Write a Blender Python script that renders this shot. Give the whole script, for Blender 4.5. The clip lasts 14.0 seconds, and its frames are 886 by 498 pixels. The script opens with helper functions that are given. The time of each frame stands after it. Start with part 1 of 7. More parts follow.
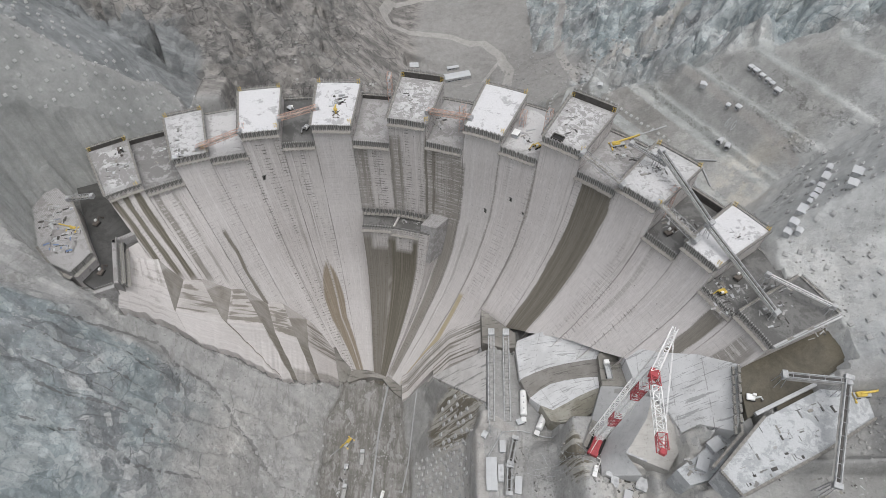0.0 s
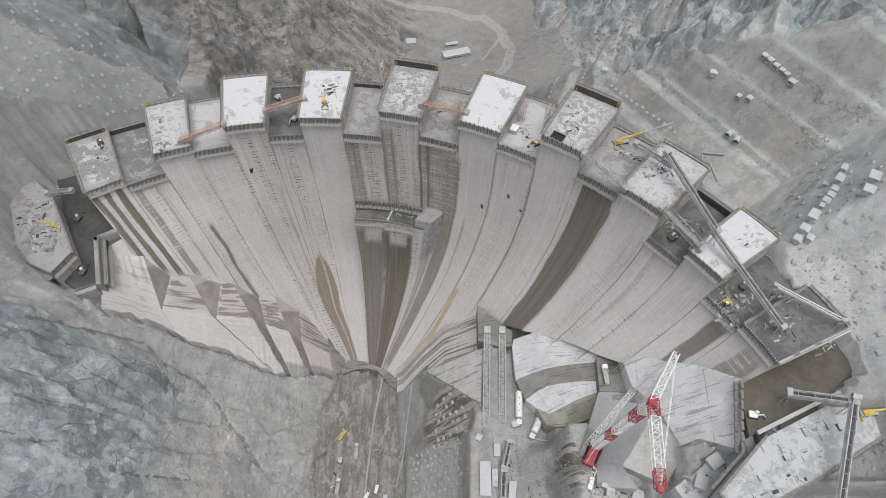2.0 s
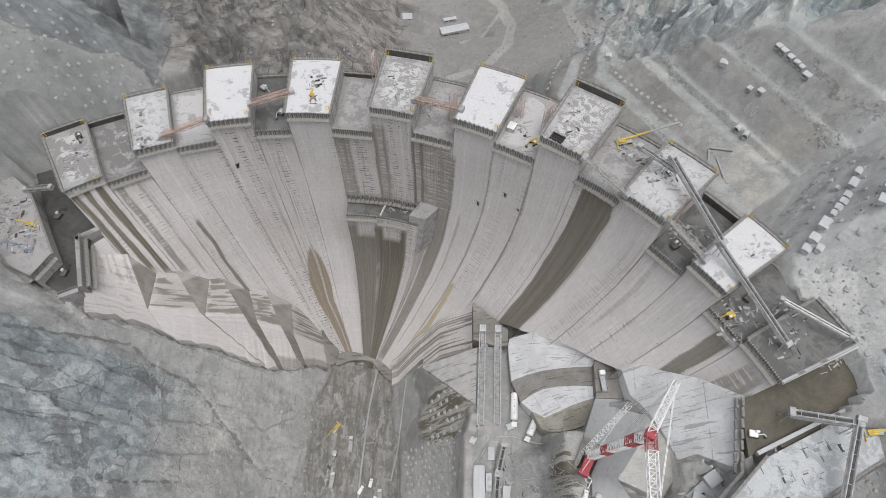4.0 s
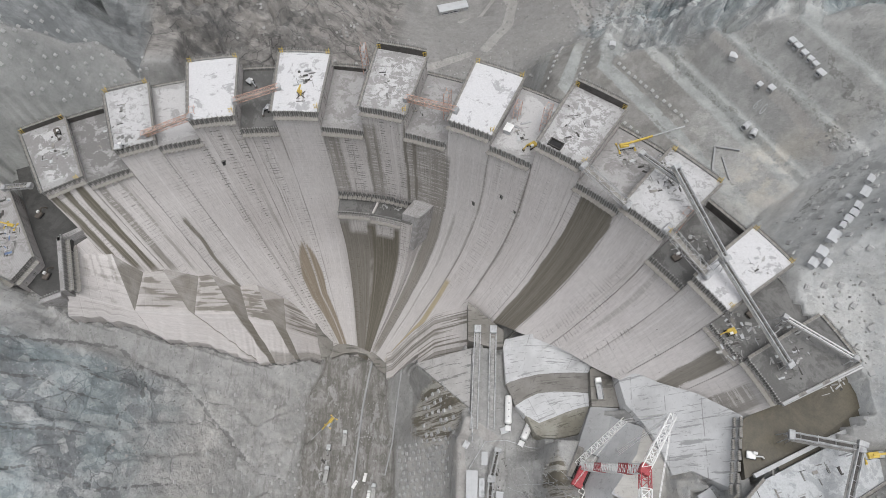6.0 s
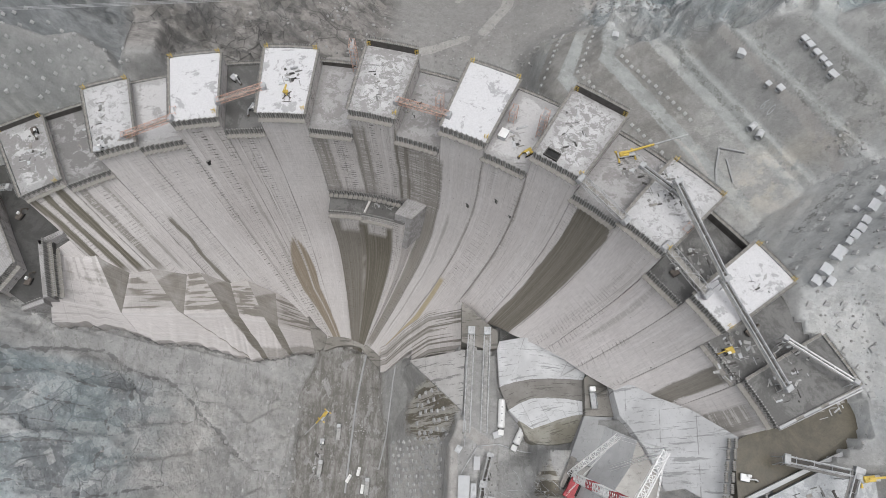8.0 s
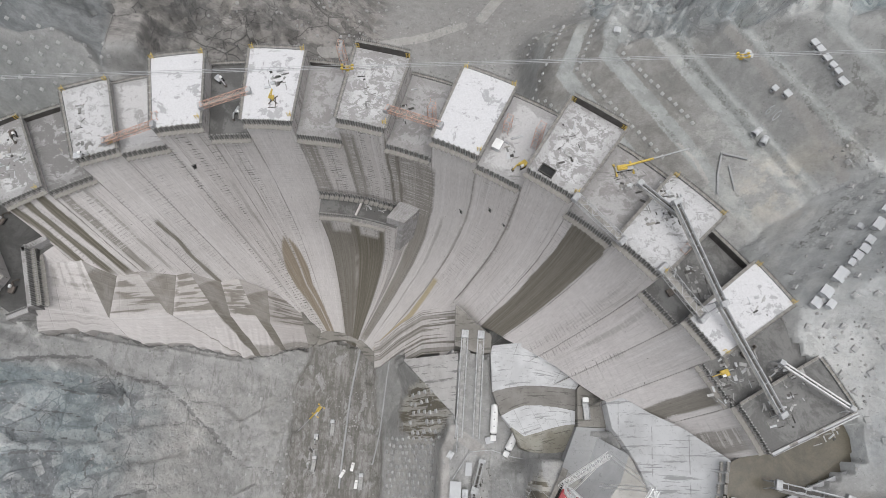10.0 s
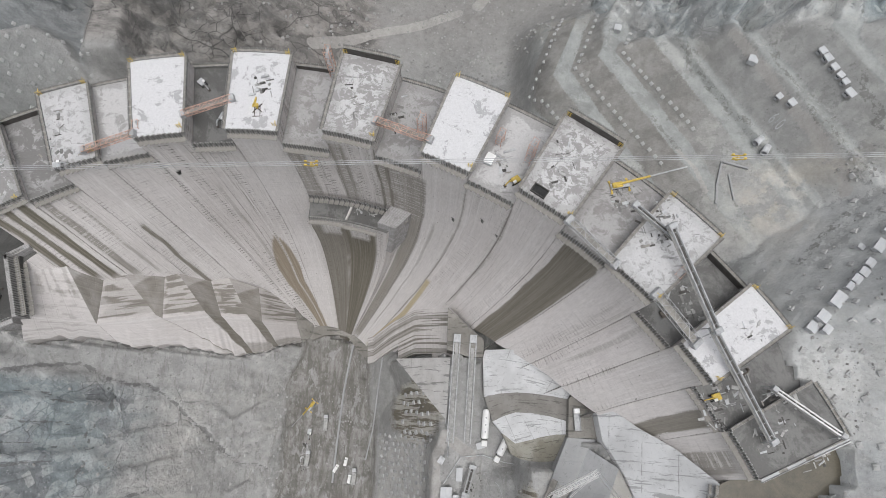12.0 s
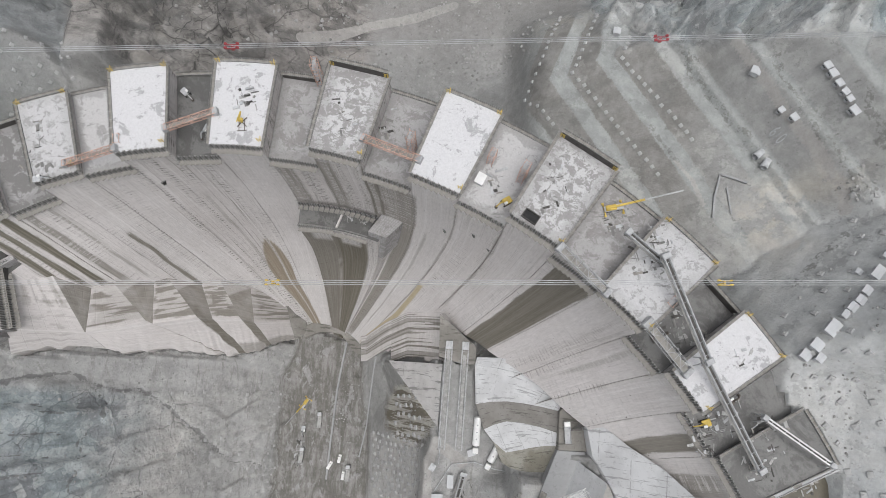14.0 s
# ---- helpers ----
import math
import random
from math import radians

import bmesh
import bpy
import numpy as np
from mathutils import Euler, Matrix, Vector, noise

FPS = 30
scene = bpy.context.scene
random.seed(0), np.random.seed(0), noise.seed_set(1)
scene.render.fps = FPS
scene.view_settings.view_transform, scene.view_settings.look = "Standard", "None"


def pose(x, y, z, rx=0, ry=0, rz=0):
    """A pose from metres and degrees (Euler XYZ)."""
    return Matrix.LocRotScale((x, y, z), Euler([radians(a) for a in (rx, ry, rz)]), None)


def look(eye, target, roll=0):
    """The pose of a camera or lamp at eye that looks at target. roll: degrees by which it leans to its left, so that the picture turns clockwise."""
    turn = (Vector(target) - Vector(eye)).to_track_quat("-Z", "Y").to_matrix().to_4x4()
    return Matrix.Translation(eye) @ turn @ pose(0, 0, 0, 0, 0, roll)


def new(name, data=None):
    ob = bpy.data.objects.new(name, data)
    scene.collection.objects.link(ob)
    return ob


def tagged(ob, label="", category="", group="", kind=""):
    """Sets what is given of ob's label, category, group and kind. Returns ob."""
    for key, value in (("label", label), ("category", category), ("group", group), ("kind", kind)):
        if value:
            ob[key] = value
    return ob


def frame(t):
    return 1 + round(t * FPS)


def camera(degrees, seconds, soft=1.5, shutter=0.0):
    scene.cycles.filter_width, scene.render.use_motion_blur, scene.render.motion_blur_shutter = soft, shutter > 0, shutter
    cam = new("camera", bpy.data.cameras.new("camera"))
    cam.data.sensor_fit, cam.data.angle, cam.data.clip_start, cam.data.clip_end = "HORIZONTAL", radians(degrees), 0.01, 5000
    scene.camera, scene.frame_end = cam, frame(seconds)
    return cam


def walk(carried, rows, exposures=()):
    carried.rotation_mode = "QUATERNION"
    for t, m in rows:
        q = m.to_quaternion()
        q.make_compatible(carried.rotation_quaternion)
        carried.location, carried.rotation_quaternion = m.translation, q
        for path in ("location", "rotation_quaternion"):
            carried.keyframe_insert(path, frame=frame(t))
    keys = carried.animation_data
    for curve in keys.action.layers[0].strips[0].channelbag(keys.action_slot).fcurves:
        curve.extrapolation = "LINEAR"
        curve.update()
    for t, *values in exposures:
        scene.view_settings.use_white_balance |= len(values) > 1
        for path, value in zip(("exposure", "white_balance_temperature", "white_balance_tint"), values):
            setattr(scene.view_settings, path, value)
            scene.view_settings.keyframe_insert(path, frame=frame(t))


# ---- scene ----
cam = camera(72.00, 14.0, soft=0.55)
PATH = [  # seconds, eye, target, roll
    (0, (0.00, 0.00, 353.40), (-2.64, 120.11, 193.51), -0.02),
    (0.5, (0.71, 4.79, 353.76), (-2.01, 122.53, 192.12), -0.03),
    (1, (1.52, 9.87, 353.85), (-1.32, 125.13, 190.43), -0.03),
    (1.5, (2.28, 14.87, 354.13), (-0.68, 127.58, 188.93), -0.03),
    (2, (3.02, 19.96, 354.35), (-0.05, 130.02, 187.38), -0.04),
    (2.5, (3.73, 24.96, 354.53), (0.57, 132.38, 185.85), -0.06),
    (3, (4.46, 30.10, 354.70), (1.25, 134.75, 184.29), -0.07),
    (5.5, (7.86, 54.66, 355.86), (4.41, 145.81, 177.87), -0.11),
    (6, (8.61, 59.56, 356.01), (5.12, 147.92, 176.62), -0.11),
    (6.5, (9.36, 64.41, 356.13), (5.85, 149.99, 175.40), -0.12),
    (7, (10.16, 69.38, 356.26), (6.65, 152.10, 174.20), -0.09),
    (7.5, (10.72, 74.20, 356.57), (7.25, 154.04, 173.23), -0.11),
    (8, (11.39, 79.24, 356.83), (7.95, 156.19, 172.26), -0.10),
    (10.5, (14.77, 103.57, 358.17), (11.57, 166.40, 168.32), -0.04),
    (11, (15.49, 108.54, 358.39), (12.39, 168.43, 167.59), -0.00),
    (11.5, (16.07, 113.37, 358.57), (13.10, 170.39, 166.89), 0.03),
    (12, (16.78, 118.30, 358.75), (13.91, 172.38, 166.23), 0.07),
    (12.5, (17.47, 123.09, 358.95), (14.70, 174.22, 165.61), 0.08),
    (13, (18.13, 128.11, 359.15), (15.47, 176.23, 165.05), 0.09),
    (13.5, (18.81, 132.93, 359.33), (16.28, 178.19, 164.53), 0.10),
    (14, (19.43, 137.95, 359.46), (16.99, 180.90, 164.14), 0.14),
]
walk(cam, [(t, look(eye, target, roll)) for t, eye, target, roll in PATH])

# ---- light: a bright overcast sky ----
SUN_EL, SUN_AZ = 76.0, 150.0
world = bpy.data.worlds.new("overcast_sky")
scene.world = world
world.use_nodes = True
wn = world.node_tree.nodes
sky = wn.new("ShaderNodeTexSky")
sky.sky_type = 'NISHITA'
sky.sun_disc = False
sky.sun_elevation = radians(SUN_EL)
sky.sun_rotation = radians(SUN_AZ)
sky.air_density, sky.dust_density, sky.ozone_density = 1.0, 4.0, 0.6
sat = wn.new("ShaderNodeHueSaturation")
sat.inputs["Saturation"].default_value = 0.25
world.node_tree.links.new(sky.outputs[0], sat.inputs["Color"])
world.node_tree.links.new(sat.outputs[0], wn["Background"].inputs["Color"])
wn["Background"].inputs["Strength"].default_value = 0.14
sun = new("sun", bpy.data.lights.new("sun", 'SUN'))
sun.data.energy, sun.data.angle, sun.data.color = 1.0, radians(50), (0.98, 0.99, 1.0)
az, el = radians(SUN_AZ), radians(SUN_EL)
sun.matrix_world = look((0, 0, 0), (-math.sin(az) * math.cos(el), -math.cos(az) * math.cos(el), -math.sin(el)))
scene.view_settings.exposure = 0.21


# ---- materials ----
class Mat:
    """A node material with short calls for its nodes."""

    def __init__(self, name, rough=0.8, metal=0.0):
        self.m = bpy.data.materials.new(name)
        self.m.use_nodes = True
        self.t = self.m.node_tree
        self.b = self.t.nodes["Principled BSDF"]
        self.b.inputs["Roughness"].default_value = rough
        self.b.inputs["Metallic"].default_value = metal
        self.b.inputs["Specular IOR Level"].default_value = 0.3

    def put(self, socket, value):
        if isinstance(value, bpy.types.NodeSocket):
            self.t.links.new(value, socket)
        elif isinstance(value, (tuple, list)) and len(value) == 3 and socket.type == 'RGBA':
            socket.default_value = (*value, 1)
        else:
            socket.default_value = value

    def node(self, kind, out=0, props=None, **ins):
        n = self.t.nodes.new(kind)
        for k, v in (props or {}).items():
            setattr(n, k, v)
        for k, v in ins.items():
            key = int(k[1:]) if k[0] == "i" and k[1:].isdigit() else k.replace("_", " ")
            self.put(n.inputs[key], v)
        return n.outputs[out]

    def coords(self, which="Object"):
        n = self.t.nodes.new("ShaderNodeTexCoord")
        return n.outputs[which]

    def mapped(self, vec, scale=(1, 1, 1), turn=(0, 0, 0), shift=(0, 0, 0)):
        return self.node("ShaderNodeMapping", Vector=vec, Scale=scale, Rotation=turn, Location=shift)

    def noise(self, vec, scale, detail=4, rough=0.6, warp=0.0):
        return self.node("ShaderNodeTexNoise", Vector=vec, Scale=scale, Detail=detail, Roughness=rough, Distortion=warp)

    def math(self, op, a, b=0.0, clamp=False):
        return self.node("ShaderNodeMath", props={"operation": op, "use_clamp": clamp}, i0=a, i1=b)

    def ramp(self, fac, a, b):
        """0 below a, 1 above b, smooth between."""
        n = self.t.nodes.new("ShaderNodeMapRange")
        n.interpolation_type = 'SMOOTHSTEP'
        self.put(n.inputs[0], fac)
        n.inputs[1].default_value, n.inputs[2].default_value = a, b
        return n.outputs[0]

    def mix(self, fac, a, b):
        n = self.t.nodes.new("ShaderNodeMix")
        n.data_type = 'RGBA'
        self.put(n.inputs[0], fac), self.put(n.inputs[6], a), self.put(n.inputs[7], b)
        return n.outputs[2]

    def attr(self, name):
        return self.node("ShaderNodeAttribute", props={"attribute_name": name})

    def split(self, col):
        n = self.t.nodes.new("ShaderNodeSeparateColor")
        self.put(n.inputs[0], col)
        return n.outputs[0], n.outputs[1], n.outputs[2]

    def xyz(self, vec):
        n = self.t.nodes.new("ShaderNodeSeparateXYZ")
        self.put(n.inputs[0], vec)
        return n.outputs[0], n.outputs[1], n.outputs[2]

    def shade(self, c, grain, amount):
        """Lightens and darkens a colour by a grain about 0.5."""
        v = self.math('ADD', 1.0 - amount * 0.5, self.math('MULTIPLY', grain, amount))
        return self.node("ShaderNodeHueSaturation", Value=v, Color=c)

    def color(self, c):
        self.put(self.b.inputs["Base Color"], c)
        return self

    def bump(self, h, strength=0.3, dist=0.1):
        self.put(self.b.inputs["Normal"], self.node("ShaderNodeBump", Strength=strength, Distance=dist, Height=h))
        return self


def plain(name, col, rough=0.7, metal=0.0, grain=2.0, vary=0.35):
    """Paint or metal with grime at two scales."""
    m = Mat(name, rough, metal)
    p = m.coords()
    big, fine = m.noise(p, grain * 0.25, 3), m.noise(p, grain * 3, 3)
    dark = tuple(c * (1 - vary) for c in col)
    c = m.mix(m.ramp(big, 0.35, 0.7), col, dark)
    c = m.mix(m.math('MULTIPLY', m.ramp(fine, 0.5, 0.8), 0.4), c, tuple(c_ * 0.6 + 0.08 for c_ in col))
    m.color(c)
    return m.m


# ---- numbers of the place ----
CX, CY, R_UP, R_TOP = -57.0, 20.0, 225.0, 194.0   # plan of the arch: centre, upstream and downstream radius


def polar(th, rho, z=0.0):
    a = radians(th)
    return Vector((CX + rho * math.sin(a), CY + rho * math.cos(a), z))


# the downstream face, level by level: height, arc centre x, y, radius
ARCS = ((-25, -57, 130, 24), (0, -56, 130, 36), (10, -55, 130.5, 42), (40, -50.5, 129, 62), (70, -47, 119, 85.5), (105, -46, 87.5, 123.5), (160, -57, 20, 193.5), (185, -57, 20, 194.5))
# bearing of the upright joint planes, by block angle
BEARING = ((-46, -50), (-32, -46), (-20, -44), (-14.8, -46), (-11, -37), (-6.4, -24), (-2.5, -13), (3.5, 1), (10, 21), (17, 42), (24.7, 53), (34, 53), (39.5, 61), (50, 66), (63, 72), (76, 78))
# level at which the face meets the rock, by block angle
FOOT = ((-45, 140), (-36, 122), (-29.8, 101), (-25.6, 83), (-20.5, 61), (-17.0, 47), (-11.0, 22), (-5.5, 3), (-2.5, 0), (17.5, 0), (20.3, 3), (23.3, 12), (26, 46), (30, 66), (33, 70), (35, 72), (37, 76), (40, 81), (43.4, 89), (47, 97), (51.2, 105), (53.8, 111), (58, 122), (63, 133), (68, 146), (76, 150))


def foot_level(th):
    return np.interp(th, [a for a, _ in FOOT], [b for _, b in FOOT])


def glide(z, k):
    """A smooth curve through the arcs' column k."""
    zs, vs = np.array([r[0] for r in ARCS], float), np.array([r[k] for r in ARCS], float)
    h, d = np.diff(zs), np.diff(vs) / np.diff(zs)
    m = np.concatenate(([d[0]], (d[:-1] * h[1:] + d[1:] * h[:-1]) / (h[1:] + h[:-1]), [d[-1]]))
    z = np.clip(z, zs[0], zs[-1])
    i = np.clip(np.searchsorted(zs, z) - 1, 0, len(zs) - 2)
    t = (z - zs[i]) / h[i]
    return vs[i] * (1 + 2 * t) * (1 - t)**2 + m[i] * h[i] * t * (1 - t)**2 + vs[i + 1] * t * t * (3 - 2 * t) + m[i + 1] * h[i] * t * t * (t - 1)


def face_xy(th, z, off=0.0):
    """The face at a block angle and level; off: metres out of it, downstream. Each angle is one upright plane."""
    th, z = np.asarray(th, float), np.asarray(z, float)
    cx, cy, r = glide(z, 1), glide(z, 2), glide(z, 3) - off
    px, py = CX + R_TOP * np.sin(np.radians(th)) - cx, CY + R_TOP * np.cos(np.radians(th)) - cy
    b = np.radians(np.interp(th, [a for a, _ in BEARING], [b for _, b in BEARING]))
    dx, dy = np.sin(b), np.cos(b)
    side = px * dy - py * dx
    q = np.sqrt(np.maximum(r * r - side * side, (0.1 * r)**2))
    return cx + side * dy + q * dx, cy - side * dx + q * dy


def face_pt(th, z, off=0.0):
    x, y = face_xy(th, z, off)
    return Vector((float(x), float(y), float(z)))


def face_out(th, z):
    """Level direction out of the face."""
    return (face_pt(th, z, 1.0) - face_pt(th, z)).normalized()


# west footings, from the pit down to the gorge floor: each lies between a west and an east line,
# both given at the dam's foot, at the brink and at the rock
STEPS = (
    (((-157.0, 171.0, 122.0), (-150.0, 149.0, 123.0), (-147.5, 139.7, 120.8)), ((-143.2, 172.7, 113.8), (-132.9, 150.2, 100.2), (-129.0, 144.5, 89.0))),
    (((-134.4, 170.7, 98.6), (-132.6, 150.0, 99.8), (-128.9, 144.4, 88.6)), ((-127.9, 172.6, 94.1), (-117.5, 157.8, 80.5), (-94.4, 145.4, 38.0))),
    (((-116.8, 174.7, 79.8), (-115.2, 156.8, 78.4), (-93.8, 145.5, 37.0)), ((-111.6, 177.5, 75.8), (-100.0, 161.9, 66.5), (-88.6, 147.3, 32.0))),
    (((-101.4, 176.4, 60.9), (-95.7, 162.3, 58.5), (-86.6, 148.6, 29.0)), ((-93.5, 178.5, 55.0), (-86.0, 164.5, 47.5), (-78.0, 152.0, 20.0))),
    (((-83.6, 177.3, 41.5), (-80.6, 163.2, 40.5), (-76.4, 153.0, 18.5)), ((-71.5, 178.0, 18.0), (-69.0, 167.0, 13.0), (-67.4, 157.1, 2.0))),
)


def line_point(line, v):
    """A footing line: 0 at the dam's foot, 1 at the brink, 2 at the rock."""
    a, b, c = (Vector(p) for p in line)
    return a.lerp(b, v) if v < 1 else b.lerp(c, v - 1)


def step_point(k, u, v):
    """A point of a west footing; its edge on the rock is ragged."""
    p = line_point(STEPS[k][0], v).lerp(line_point(STEPS[k][1], v), u)
    if v > 1:
        p.y += (v - 1) * 3.0 * noise.fractal(Vector((p.x * 0.09, 3.7, 0.0)), 0.7, 2.2, 4)
    return p


def pad_point(th, d):
    """East footing d metres out from the foot of the face."""
    z0 = float(foot_level(th))
    fx, fy = face_xy(th, z0)
    return Vector((float(fx) + 0.05 * d, float(fy) - d, z0 - 0.25 * max(d, 0)))


# concrete and dirt bands on the east bank, each between an upper and a lower line
BANDS = {
    "strip_head": ((34.5, 150.5, 76.0), (44.0, 150.5, 84.5), (54.0, 149.0, 93.0), (62.5, 146.0, 100.5), (69.0, 142.0, 106.0), (73.0, 138.0, 108.0)),
    "strip_top": ((33.8, 147.1, 74.2), (42.4, 145.7, 80.5), (51.7, 143.6, 87.3), (59.9, 140.0, 93.3), (65.8, 136.5, 97.6), (69.7, 133.7, 99.3)),
    "strip_low": ((35.0, 129.6, 74.6), (41.2, 131.2, 79.2), (48.2, 131.9, 84.4), (55.5, 131.5, 89.7), (62.6, 130.6, 94.9), (67.9, 129.5, 98.8)),
    "dirt_low": ((38.9, 119.1, 77.4), (43.3, 121.6, 80.6), (48.1, 123.4, 84.1), (54.3, 123.4, 88.7), (61.3, 122.4, 93.8), (67.4, 120.9, 98.4)),
    "lower_low": ((43.2, 114.2, 80.5), (48.3, 110.5, 84.3), (54.0, 112.3, 88.5), (59.0, 114.1, 92.2), (63.9, 115.3, 95.7), (67.3, 115.5, 98.4)),
    "mud_low": ((47.0, 106.0, 82.5), (50.0, 104.5, 84.8), (54.3, 103.8, 88.0), (57.8, 104.0, 90.8), (61.0, 104.4, 93.3), (63.8, 105.0, 95.4)),
}
# the tilted plane east of the platform: outline in plan
SLOPE = ((76.5, 127.5), (83.0, 124.5), (88.6, 119.6), (97.8, 113.2), (107.5, 103.4), (105.8, 94.8), (104.6, 84.7), (103.4, 81.2), (97.6, 85.6), (95.0, 87.6), (90.2, 86.6), (88.0, 94.5), (85.6, 101.5), (81.5, 109.6), (78.9, 113.8))
# the pale wedge beside the twin tracks
WEDGE = ((-9.3, 147.9, 38.0), (18.8, 146.6, 73.0), (18.3, 118.5, 73.0))
# the muddy pool at the east end
POOL = ((108.5, 103.1), (117.7, 107.7), (145.1, 122.9), (149.7, 108.9), (130.3, 96.0), (110.5, 86.3), (105.4, 83.6), (105.9, 92.1), (106.4, 99.2))
# the dark pit at the west end and the cluttered block beside it
PIT = ((-168.0, 151.0), (-156.5, 144.5), (-149.0, 148.0), (-155.0, 176.0), (-150.0, 184.0), (-160.0, 190.0), (-176.0, 212.0), (-190.0, 206.0), (-181.0, 190.0), (-163.0, 160.0))
WEST_BLOCK = ((-193.0, 198.5), (-183.0, 191.0), (-161.3, 159.2), (-166.3, 148.5), (-176.8, 153.0), (-187.0, 162.7), (-199.5, 186.0), (-197.5, 195.0))
BENCH = ((84.0, 104.5, 115.0), (79.8, 94.5, 117.0), (69.1, 80.0, 117.0), (74.5, 72.5, 115.0))
BANK = ((75.4, 110.5, 103.1), (69.2, 94.7, 103.0), (62.8, 85.0, 102.8), (62.0, 75.5, 103.5))
TERRACE = ((82.3, 69.8), (89.8, 74.4), (101.4, 83.6), (105.6, 81.8), (105.0, 77.8), (93.0, 66.5), (86.0, 64.5))
PLATFORM = ((67.6, 129.5), (71.5, 133.5), (77.0, 128.0), (79.3, 114.6), (67.4, 114.5))


def slope_level(x, y):
    return 1.313 * x + 0.134 * y - 7.05


def inside(x, y, pts):
    odd = False
    for (ax, ay), (bx, by) in zip(pts, pts[1:] + pts[:1]):
        if (ay > y) != (by > y) and x < ax + (y - ay) / (by - ay) * (bx - ax):
            odd = not odd
    return odd


def line_at(line, f):
    """A band's edge at a share of its length."""
    pts = BANDS[line] if isinstance(line, str) else line
    k = min(int(f * (len(pts) - 1)), len(pts) - 2)
    return Vector(pts[k]).lerp(Vector(pts[k + 1]), f * (len(pts) - 1) - k)


def value_noise(x, y, seed=0):
    rs = np.random.RandomState(seed)
    tab = rs.rand(256, 256)
    xi, yi = np.floor(x).astype(int), np.floor(y).astype(int)
    fx, fy = x - xi, y - yi
    fx, fy = fx * fx * (3 - 2 * fx), fy * fy * (3 - 2 * fy)
    a, b = tab[xi % 256, yi % 256], tab[(xi + 1) % 256, yi % 256]
    c, d = tab[xi % 256, (yi + 1) % 256], tab[(xi + 1) % 256, (yi + 1) % 256]
    return a + (b - a) * fx + (c - a) * fy + (a - b - c + d) * fx * fy


def fbm(x, y, scale, octaves=5, seed=0, gain=0.5, ridged=False):
    out, amp, tot = 0.0, 1.0, 0.0
    for o in range(octaves):
        n = value_noise(x / scale * 2**o + 17.3 * o, y / scale * 2**o + 5.1 * o, seed + o)
        out, tot, amp = out + amp * ((1 - abs(2 * n - 1)) if ridged else n), tot + amp, amp * gain
    return out / tot


def facets(x, y, size, seed=0):
    """Tilted plates of broken rock: each cell of a jittered grid is a plane of its own; and the distance to its edge."""
    rs = np.random.RandomState(seed)
    tab = rs.rand(128, 128, 5)
    u, v = x / size, y / size
    iu, iv = np.floor(u).astype(int), np.floor(v).astype(int)
    best, second, val = np.full(u.shape, 9.0), np.full(u.shape, 9.0), np.zeros(u.shape)
    for du in (-1, 0, 1):
        for dv in (-1, 0, 1):
            t = tab[(iu + du) % 128, (iv + dv) % 128]
            dx, dy = u - (iu + du + t[..., 0]), v - (iv + dv + t[..., 1])
            d = np.hypot(dx, dy)
            w = t[..., 2] + (t[..., 3] - 0.5) * 2 * dx + (t[..., 4] - 0.5) * 2 * dy
            near = d < best
            second = np.where(near, best, np.minimum(second, d))
            val, best = np.where(near, w, val), np.where(near, d, best)
    return val, second - best


